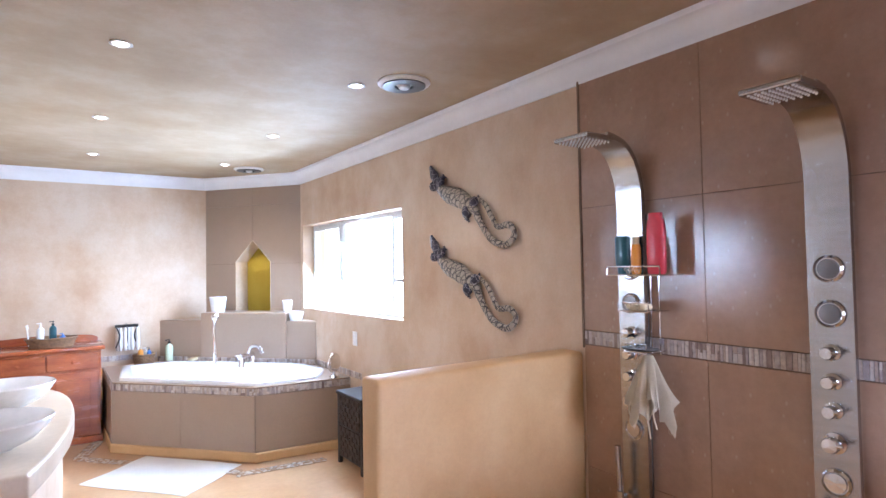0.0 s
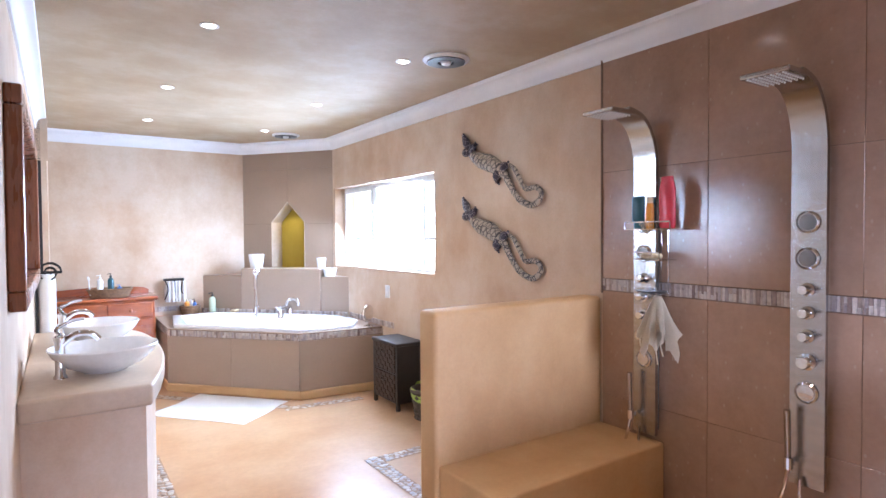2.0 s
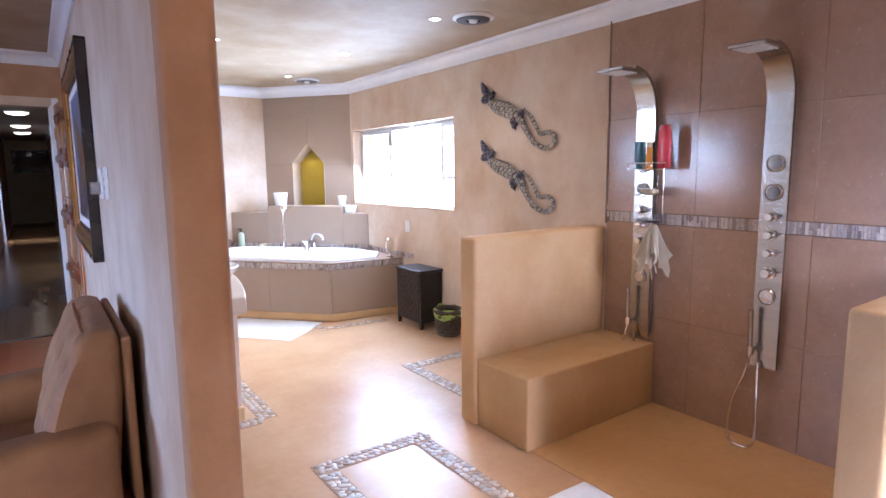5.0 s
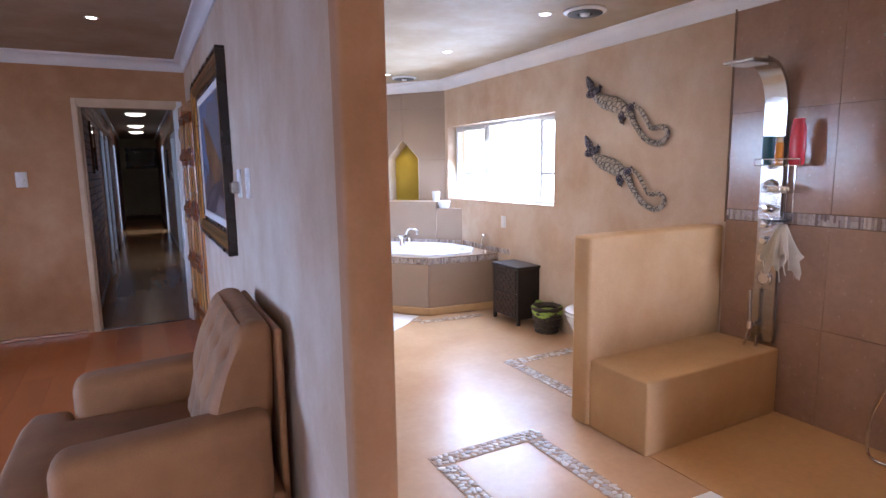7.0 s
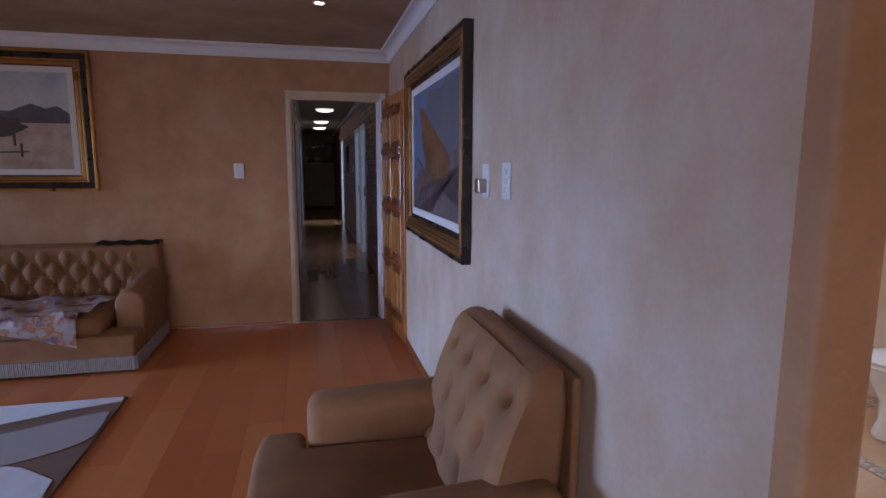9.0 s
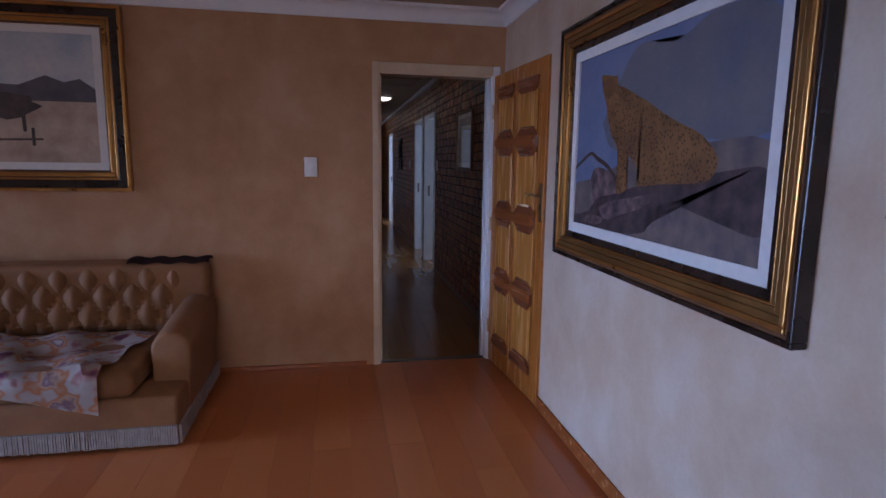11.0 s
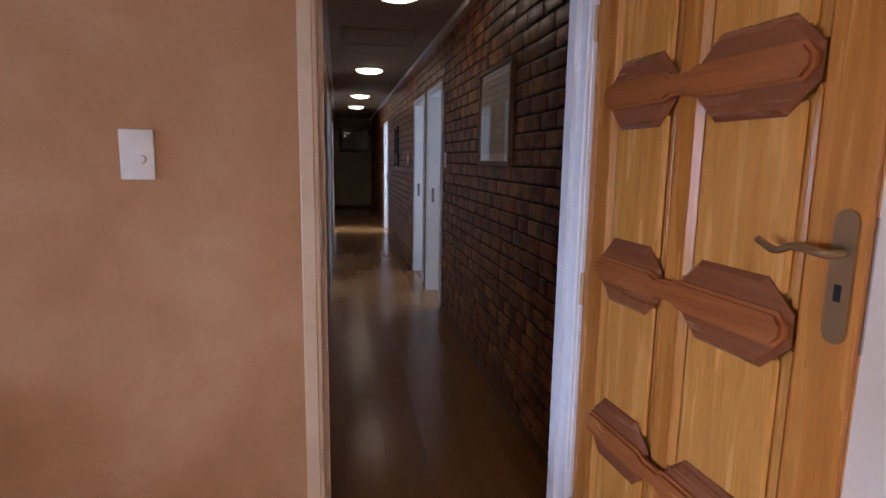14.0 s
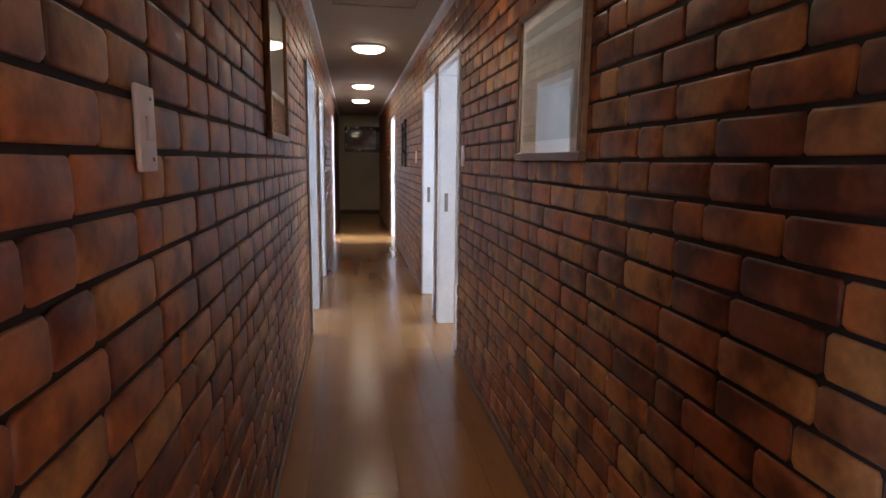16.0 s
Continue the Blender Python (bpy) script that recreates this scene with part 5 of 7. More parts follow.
# ceiling fittings
def downlight(x, y, top=CEIL):
    m = thing("downlight", pose(x, y, top), "small round white recessed downlight, lit", "ceiling light", "downlights")
    bm = B()
    lathe(bm, [(0.043, 0), (0.045, -0.004), (0.035, -0.006), (0.030, -0.002)], (0, 0, 0), 20)
    part("ring", bm, M_WHITE, m, smooth=True)
    bm = B()
    lathe(bm, [(0.028, -0.003), (0.025, -0.006), (0.002, -0.008)], (0, 0, 0), 16)
    part("bulb", bm, M_LAMP, m, "glowing bulb", True)


for _x, _y in BATH_DOWN + SHOWER_DOWN:
    downlight(_x, _y)
for _x, _y in SIT_DOWN:
    downlight(_x, _y, CEIL_SIT)


def ceiling_vent(x, y):
    m = thing("ceiling_vent", pose(x, y, CEIL), "round white ceiling vent with a dark ring", "vent", "ceiling vents")
    bm = B()
    lathe(bm, [(0.135, 0), (0.138, -0.008), (0.118, -0.02), (0.108, -0.012)], (0, 0, 0), 32)
    part("rim", bm, M_WHITE, m, smooth=True)
    bm = B()
    lathe(bm, [(0.112, -0.004), (0.112, -0.0225), (0.05, -0.024), (0.04, -0.006)], (0, 0, 0), 32)
    part("dark_ring", bm, M_BLACKPLASTIC, m, "black slotted ring", True)
    bm = B()
    lathe(bm, [(0.03, -0.006), (0.03, -0.028), (0.024, -0.034), (0.002, -0.034)], (0, 0, 0), 24)
    part("hub", bm, M_WHITE, m, smooth=True)


ceiling_vent(1.56, 2.68)
ceiling_vent(1.60, 5.62)

# ---------- sitting room things ----------


def tufted(bm, w, h, nx, nz, depth, thick, curve=0.0, roll=0.0):
    """A deep-buttoned panel in the x-z plane that bulges towards -y; nx by nz buttons in a diamond pattern. Returns the buttons' places."""
    cols, rows = nx * 8, nz * 8
    places = []
    grid = []
    for i in range(cols + 1):
        line = []
        for j in range(rows + 1):
            u, v = i / cols, j / rows
            p, q = u * nx * 2, v * nz * 2
            # diamond lattice: buttons where p and q are odd together or even together
            a, b = (p + q) / 2, (p - q) / 2
            f = abs(math.sin(math.pi * a)) * abs(math.sin(math.pi * b))
            edge = min(1, 10 * min(u, 1 - u, v, 1 - v))
            y = -thick - depth * (f ** 0.75) * edge - curve * math.sin(math.pi * u)
            if v > 0.85:
                y += roll * ((v - 0.85) / 0.15) ** 2
            line.append(bm.verts.new(((u - 0.5) * w, y * (0.35 + 0.65 * edge), v * h)))
        grid.append(line)
    for i in range(cols):
        for j in range(rows):
            bm.faces.new((grid[i][j], grid[i + 1][j], grid[i + 1][j + 1], grid[i][j + 1]))
    r = bmesh.ops.extrude_face_region(bm, geom=bm.faces[:])
    for v in r["geom"]:
        if isinstance(v, bmesh.types.BMVert):
            v.co.y = 0.0
    bmesh.ops.recalc_face_normals(bm, faces=bm.faces[:])
    for i in range(1, nx * 2):
        for j in range(1, nz * 2):
            if (i + j) % 2 == 0:
                places.append(((i / (nx * 2) - 0.5) * w, -thick - curve * math.sin(math.pi * i / (nx * 2)), j / (nz * 2) * h))
    return places


def soft_box(bm, x0, x1, y0, y1, z0, z1, r, puff=0.0):
    box(bm, x0, x1, y0, y1, z0, z1, r, 4)
    return bm


def rolled_arm(bm, x0, x1, y0, y1, z0, z1):
    """An upholstered arm along y, with a round roll on top."""
    n, r = 14, (x1 - x0) / 2
    cx = (x0 + x1) / 2
    prof = [(x0 + 0.015, z0)] + [(cx - r * math.cos(math.pi * k / n), z1 - r + r * math.sin(math.pi * k / n)) for k in range(n + 1)] + [(x1 - 0.015, z0)]
    f = prism(bm, [(x, y0, z) for x, z in prof], (0, y1 - y0, 0))
    ends = [e for e in bm.edges if abs(e.verts[0].co.y - e.verts[1].co.y) < 1e-5]
    bmesh.ops.bevel(bm, geom=ends, offset=0.02, segments=3, profile=0.5, affect="EDGES")
    return f


def buttons(parent, places, m):
    for p in places:
        bm = B()
        lathe(bm, [(0.014, 0), (0.012, -0.006), (0.002, -0.009)], p, 10, 1, 1, "y")
        ob = part("button", bm, M_VELVET, parent, smooth=True)
        ob.matrix_local = m


def pillow_back(bm, w, front, over, dips, depth, reach):
    """A padded chair back: a (y, z) profile swept over width w; the points from front on the way up to over carry
    button dips (u, v), u across from -1 to 1, v along the face from 0 to 1, with pleats running over the top."""
    prof = curve_points([(0, y, z) for y, z in front + over], 11)
    nf = (len(front) - 1) * 11
    cols = 80
    places, grid = [], []
    mid = Vector((0, sum(p.y for p in prof) / len(prof), sum(p.z for p in prof) / len(prof)))
    for i in range(cols + 1):
        u = -1 + 2 * i / cols
        squeeze = max(0.0, (abs(u) - 0.86) / 0.14)
        k = 1 - 0.30 * squeeze ** 2.4
        line = []
        for j, p in enumerate(prof):
            q = prof[min(j + 1, len(prof) - 1)] - prof[max(j - 1, 0)]
            n = Vector((0, -q.z, q.y)).normalized()
            v = j / nf
            d = 0.0
            if v < 1.5:
                for du, dv in dips:
                    a, b = (u - du) * w / 2, (v - dv) * reach
                    r2 = a * a + b * b
                    d += depth * (0.65 * math.exp(-r2 / 0.0006) + 0.35 * math.exp(-r2 / 0.0035))
                    if dv > 0.7 and v > dv:
                        d += 0.03 * math.exp(-a * a / 0.00025) * max(0.0, 1.5 - v)
            c = mid + (p - mid) * k + n * (0.012 * math.cos(math.pi * u / 2) * (1 if v < 1.2 else 0) - d)
            line.append(bm.verts.new((u * w / 2, c.y, c.z)))
        grid.append(line)
    for a, b in zip(grid, grid[1:]):
        for j in range(len(prof) - 1):
            bm.faces.new((a[j], b[j], b[j + 1], a[j + 1]))
        bm.faces.new((a[-1], b[-1], b[0], a[0]))
    bm.faces.new(grid[0])
    bm.faces.new(grid[-1][::-1])
    bmesh.ops.recalc_face_normals(bm, faces=bm.faces[:])
    for du, dv in dips:
        p = prof[int(round(dv * nf))]
        places.append((du * w / 2, p.y + 0.050, p.z - 0.022))
    return places


def armchair():
    # local frame: front towards -y
    m = thing("armchair", pose(-0.665, 2.13, 0, 0, 0, -90), "brown velvet armchair with a deep-buttoned back", "armchair")
    bm = B()
    soft_box(bm, -0.46, 0.46, -0.84, -0.03, 0.05, 0.30, 0.025)
    part("base", bm, M_VELVET, m, smooth=True)
    bm = B()
    slab(bm, [(-0.29, -0.22), (-0.29, -0.735), (-0.43, -0.745), (-0.445, -0.90), (-0.30, -0.925), (0.30, -0.925), (0.445, -0.90), (0.43, -0.745), (0.29, -0.735), (0.29, -0.22)], 0.29, 0.435, 0.035, 4)
    for v in bm.verts:
        if v.co.z > 0.36:
            v.co.z += 0.018 * math.cos(v.co.x * 3.2) * math.sin(min(1, max(0, (v.co.y + 0.93) / 0.7)) * math.pi)
    part("seat_cushion", bm, M_VELVET, m, "T-shaped velvet seat cushion", True)
    for s in (-1, 1):
        bm = B()
        x0, x1 = sorted((s * 0.295, s * 0.475))
        soft_box(bm, x0, x1, -0.735, -0.07, 0.055, 0.585, 0.055)
        for v in bm.verts:
            if v.co.z > 0.3:
                v.co.z += 0.03 * (v.co.y + 0.735) / 0.665
        part("arm", bm, M_VELVET, m, smooth=True)
    dips = [(u, 0.86) for u in (-0.72, -0.24, 0.24, 0.72)] + [(u, 0.60) for u in (-0.48, 0.0, 0.48)] + [(u, 0.34) for u in (-0.72, -0.24, 0.24, 0.72)]
    bm = B()
    pl = pillow_back(bm, 0.76, [(-0.30, 0.36), (-0.30, 0.45), (-0.265, 0.60), (-0.215, 0.76), (-0.17, 0.86)], [(-0.125, 0.905), (-0.07, 0.91), (-0.035, 0.87), (-0.035, 0.70), (-0.06, 0.42)], dips, 0.085, 0.55)
    back = part("backrest", bm, M_VELVET, m, "deep-buttoned velvet backrest", True)
    buttons(back, pl, Matrix.Identity(4))
    bm = B()
    soft_box(bm, -0.385, 0.385, -0.032, -0.004, 0.06, 0.885, 0.012)
    part("back_frame", bm, M_VELVET, m, "plain velvet outer back")
    for x in (-0.40, 0.40):
        for y in (-0.76, -0.08):
            bm = B()
            lathe(bm, [(0.02, 0), (0.026, 0.05)], (x, y, 0), 12)
            part("foot", bm, M_DARKWOOD, m, smooth=True)


armchair()


def sofa():
    w = 2.1
    m = thing("sofa", pose(-2.575 - w / 2, 5.63, 0), "long brown velvet sofa with a buttoned back and a pale fringe", "sofa")
    bm = B()
    soft_box(bm, -w / 2 + 0.02, w / 2 - 0.02, -0.98, -0.02, 0.10, 0.27, 0.02)
    part("base", bm, M_VELVET, m, smooth=True)
    bm = B()
    rnd = random.Random(8)
    n = int(w / 0.012)
    for k in range(n):
        x = -w / 2 + 0.02 + (w - 0.04) * k / n
        box(bm, x, x + 0.0095, -0.995 + rnd.uniform(-0.003, 0.003), -0.982, 0.02 + rnd.uniform(0, 0.006), 0.12)
    n = int(0.95 / 0.012)
    for k in range(n):
        y = -0.98 + 0.95 * k / n
        box(bm, w / 2 - 0.018, w / 2 - 0.006 + rnd.uniform(-0.003, 0.003), y, y + 0.0095, 0.02 + rnd.uniform(0, 0.006), 0.12)
    part("fringe", bm, M_FRINGE, m, "pale hanging fringe")
    seat_w = (w - 0.44) / 2
    for k in range(2):
        bm = B()
        x0 = -w / 2 + 0.22 + seat_w * k
        soft_box(bm, x0 + 0.003, x0 + seat_w - 0.003, -0.98, -0.20, 0.265, 0.40, 0.05)
        part("seat_cushion", bm, M_VELVET, m, smooth=True)
    for s in (-1, 1):
        bm = B()
        x0, x1 = sorted((s * (w / 2 - 0.20), s * w / 2))
        rolled_arm(bm, x0, x1, -0.76, -0.04, 0.11, 0.535)
        for v in bm.verts:
            if v.co.z > 0.3:
                v.co.z += 0.075 * max(0.0, (v.co.y + 0.76) / 0.72)
        part("arm", bm, M_VELVET, m, smooth=True)
    bm = B()
    soft_box(bm, -w / 2 + 0.03, w / 2 - 0.03, -0.14, 0.0, 0.25, 0.80, 0.04)
    part("back_frame", bm, M_VELVET, m, smooth=True)
    bm = B()
    pl = tufted(bm, w - 0.10, 0.46, 12, 2, 0.06, 0.05, 0.0, 0.06)
    back = part("backrest", bm, M_VELVET, m, "deep-buttoned backrest", True)
    back.matrix_local = pose(0, -0.12, 0.36, -9)
    buttons(back, pl, Matrix.Identity(4))
    for x in (-0.9, 0.9):
        for y in (-0.85, -0.12):
            bm = B()
            box(bm, x - 0.03, x + 0.03, y - 0.03, y + 0.03, 0, 0.10, 0.004)
            part("foot", bm, M_DARKWOOD, m)
    bm = B()
    prev = None
    for i in range(25):
        x = 0.55 + (w / 2 - 0.02 - 0.55) * i / 24
        zz = 0.006 * math.sin(i * 0.9) + 0.808
        ring = [bm.verts.new((x, y, zz + dz)) for y, dz in ((-0.13, -0.012), (-0.10, 0.012), (-0.02, 0.014), (0.005, -0.01))]
        if prev:
            for k in range(3):
                bm.faces.new((prev[k], prev[k + 1], ring[k + 1], ring[k]))
        prev = ring
    bmesh.ops.solidify(bm, geom=bm.faces[:], thickness=0.006)
    solid("back_cover", bm, M_MAROON, "dark maroon cloth laid along the sofa back", "cloth", pose(-2.575 - w / 2, 5.63, 0.0), "", True)
    # printed throw, crumpled on the seat and hanging over the front
    bm = B()
    nx, ny = 46, 34
    g = []
    for i in range(nx + 1):
        line = []
        for j in range(ny + 1):
            u, v = i / nx, j / ny
            x = -0.55 + 1.33 * u - 0.10 * v
            s = 0.30 + 0.82 * v - 0.22 * (1 - u) * v
            f = 0.016 * math.sin(11 * u + 5 * v) + 0.012 * math.sin(23 * u - 9 * v) + 0.012 * math.sin(17 * v + 6 * u)
            if s < 0.99:
                p = (x, -s, 0.425 + f)
            else:
                t = s - 0.99
                p = (x + 0.05 * t, -1.005 - 0.4 * abs(f) - 0.02, 0.42 - t * 1.6 + 0.3 * f)
            line.append(bm.verts.new(p))
        g.append(line)
    for i in range(nx):
        for j in range(ny):
            bm.faces.new((g[i][j], g[i + 1][j], g[i + 1][j + 1], g[i][j + 1]))
    bmesh.ops.solidify(bm, geom=bm.faces[:], thickness=0.005)
    solid("throw_blanket", bm, M_THROW, "crumpled throw printed in cream, orange and purple on the sofa", "blanket", pose(-2.575 - w / 2, 5.63, 0), "", True)


_m, _nt, _p = shader("printed_throw")
_v = coords(_nt)
_print = noise_of(_nt, _v, 7.5, 2, 0.45)
_nt.links.new(ramp(_nt, _print, [(0.30, (0.24, 0.08, 0.16)), (0.37, (0.55, 0.30, 0.28)), (0.42, (0.66, 0.60, 0.56)), (0.50, (0.62, 0.55, 0.52)), (0.54, (0.60, 0.24, 0.09)), (0.59, (0.64, 0.45, 0.32)), (0.63, (0.30, 0.16, 0.20)), (0.68, (0.66, 0.61, 0.58))]), _p.inputs["Base Color"])
_p.inputs["Roughness"].default_value = 0.9
M_THROW = _m
sofa()


# rug with a broad swirl
_b = B()
slab(_b, [(0, 0), (-2.3, 0), (-2.3, -1.7), (0, -1.7)], 0, 0.014, 0.004, 1)
rug = solid("rug", _b, plain("rug_brown", (0.16, 0.085, 0.05), 0.95), "cream and brown rug with broad swirls on the laminate", "rug", pose(-2.51, 4.16, 0.0))
for _pts, _n, _l in (([(-2.25, -0.02), (-0.02, -0.02), (-0.28, -0.16), (-0.62, -0.30), (-1.1, -0.42), (-1.7, -0.5), (-2.25, -0.5)], "pale_swirl", (0.60, 0.55, 0.53)),
                     ([(-2.25, -0.78), (-1.6, -0.66), (-1.0, -0.56), (-0.55, -0.44), (-0.10, -0.24), (-0.03, -0.30), (-0.05, -0.62), (-0.5, -0.85), (-1.2, -0.95), (-2.25, -1.0)], "brown_swirl", (0.21, 0.115, 0.07)),
                     ([(-0.04, -0.98), (-0.30, -0.80), (-0.62, -0.84), (-0.80, -1.05), (-0.7, -1.35), (-0.36, -1.45), (-0.04, -1.3)], "pale_disc", (0.55, 0.49, 0.47))):
    _b = B()
    _c = curve_points([(x, y, 0) for x, y in _pts + _pts[:1]], 4)[:-1]
    slab(_b, [(min(max(p.x, -2.28), -0.015), min(max(p.y, -1.68), -0.015)) for p in _c], 0.0142, 0.0185)
    part(_n, _b, surface("rug_" + _n, tuple(0.85 * v for v in _l), _l, 9, 0.95, fine=240, relief=0.8, sheen=0.3), rug)


# framed paintings; each faces local -y, its lower middle at the origin
def framed_painting(name, m, w, h, label, layers, moulding, liner=0.045):
    t = thing(name, m, label, "painting")
    steps = moulding
    for k, (a, b, d, mt) in enumerate(steps):
        for x0, x1, z0, z1 in ((-w / 2 + a, w / 2 - a, a, b), (-w / 2 + a, w / 2 - a, h - b, h - a), (-w / 2 + a, -w / 2 + b, b, h - b), (w / 2 - b, w / 2 - a, b, h - b)):
            bm = B()
            box(bm, x0, x1, -d, -0.001, z0, z1, min(0.004, 0.35 * (b - a)), 2)
            part("slip" if k == len(steps) - 1 else ("outer_moulding" if k == 0 else "moulding"), bm, mt, t)
    a, b = 0.13, 0.13 + liner
    for x0, x1, z0, z1 in ((-w / 2 + a, w / 2 - a, a, b), (-w / 2 + a, w / 2 - a, h - b, h - a), (-w / 2 + a, -w / 2 + b, b, h - b), (w / 2 - b, w / 2 - a, b, h - b)):
        bm = B()
        box(bm, x0, x1, -0.018, -0.001, z0, z1)
        part("mount", bm, M_LINER, t, "pale mount")
    x0, x1, z0, z1 = -w / 2 + b, w / 2 - b, b, h - b
    bm = B()
    box(bm, x0, x1, -0.010, -0.001, z0, z1)
    canvas = part("canvas", bm, layers[0][1], t)
    for k, (pts, mt, nm) in enumerate(layers[1:]):
        bm = B()
        q = [(x0 + (x1 - x0) * u, -0.0104 - 0.0004 * k, z0 + (z1 - z0) * v) for u, v in pts]
        f = bm.faces.new([bm.verts.new(p) for p in q])
        bmesh.ops.triangulate(bm, faces=[f])
        part(nm, bm, mt, canvas)
    return t


def blob(cx, cy, rx, ry, n=18, wob=0.12, seed=1):
    rnd = random.Random(seed)
    return [(min(1, max(0, cx + rx * (1 + rnd.uniform(-wob, wob)) * math.cos(2 * math.pi * k / n))), min(1, max(0, cy + ry * (1 + rnd.uniform(-wob, wob)) * math.sin(2 * math.pi * k / n)))) for k in range(n)]


P_SKY = surface("painted_sky", (0.10, 0.135, 0.25), (0.17, 0.20, 0.30), 2.5, 0.5, fine=40, relief=0.2)
P_SKY2 = surface("painted_pale_sky", (0.34, 0.38, 0.47), (0.60, 0.58, 0.56), 3.5, 0.5, fine=40, relief=0.2)
P_SAND = surface("painted_sand", (0.36, 0.24, 0.17), (0.54, 0.41, 0.31), 7, 0.5, fine=60, relief=0.2)
P_HILL = surface("painted_hills", (0.07, 0.06, 0.075), (0.13, 0.11, 0.12), 8, 0.5, fine=60, relief=0.2)
P_DARK = surface("painted_dark", (0.035, 0.025, 0.025), (0.10, 0.065, 0.05), 12, 0.5, fine=60, relief=0.2)
P_ROCK = surface("painted_rock", (0.02, 0.015, 0.02), (0.10, 0.065, 0.065), 16, 0.5, fine=70, relief=0.3)
P_HAZE = surface("painted_haze", (0.10, 0.11, 0.15), (0.17, 0.155, 0.16), 4, 0.5, fine=40, relief=0.2)
P_ROCK_PALE = surface("painted_pale_rock", (0.05, 0.035, 0.04), (0.20, 0.13, 0.125), 22, 0.5, fine=70, relief=0.3)
P_STONE = surface("painted_stone", (0.09, 0.075, 0.085), (0.20, 0.15, 0.13), 12, 0.5, fine=60, relief=0.2)
P_HIDE = surface("painted_hide", (0.10, 0.045, 0.018), (0.17, 0.085, 0.035), 9, 0.5, fine=60, relief=0.2)
_m, _nt, _p = shader("painted_spots")
_v = coords(_nt)
_vo = add(_nt, "ShaderNodeTexVoronoi", Scale=75.0)
_nt.links.new(_v, _vo.inputs["Vector"])
_spots = ramp(_nt, _vo.outputs["Distance"], [(0.25, (0.12, 0.09, 0.08)), (0.42, (1, 1, 1))])
_nt.links.new(blend(_nt, ramp(_nt, noise_of(_nt, _v, 5, 3), [(0.35, (0.11, 0.05, 0.02)), (0.7, (0.24, 0.115, 0.04))]), _spots, 0.8, "MULTIPLY"), _p.inputs["Base Color"])
_p.inputs["Roughness"].default_value = 0.5
P_SPOT = _m
framed_painting("landscape_painting", pose(-3.06 - 0.80, YD, 1.235), 1.60, 1.115, "oil painting of a dry plain in a gilt and black frame", [
    (None, P_SKY2),
    ([(0, 0), (1, 0), (1, 0.50), (0, 0.50)], P_SAND, "plain"),
    ([(0, 0.48), (1, 0.48), (1, 0.58), (0.93, 0.66), (0.86, 0.63), (0.78, 0.68), (0.66, 0.60), (0.4, 0.62), (0.2, 0.58), (0, 0.6)], P_HILL, "hill_range"),
    (blob(0.60, 0.44, 0.14, 0.10, 16, 0.15, 2), P_DARK, "dark_shape"),
    ([(0.66, 0.40), (0.68, 0.40), (0.68, 0.24), (0.665, 0.24)], P_DARK, "dark_stroke"),
    ([(0.52, 0.40), (0.55, 0.40), (0.53, 0.26), (0.515, 0.26)], P_DARK, "dark_stroke"),
    ([(0.45, 0.58), (0.47, 0.62), (0.53, 0.50), (0.50, 0.46)], P_DARK, "dark_stroke"),
    ([(0.15, 0.17), (0.75, 0.19), (0.75, 0.175), (0.15, 0.15)], P_DARK, "fence_rail"),
    ([(0.70, 0.27), (0.715, 0.27), (0.715, 0.13), (0.70, 0.13)], P_DARK, "fence_post"),
], [(0.0, 0.022, 0.045, M_GOLD), (0.022, 0.07, 0.035, M_BLACKFRAME), (0.07, 0.084, 0.036, M_GOLD), (0.084, 0.090, 0.030, M_BROWNFRAME), (0.090, 0.116, 0.033, M_GOLD), (0.116, 0.13, 0.022, M_BROWNFRAME)])


def smooth_outline(pts, n=5):
    c = curve_points([(u, v, 0) for u, v in pts + pts[:1]], n)[:-1]
    return [(min(1, max(0, p.x)), min(1, max(0, p.y))) for p in c]


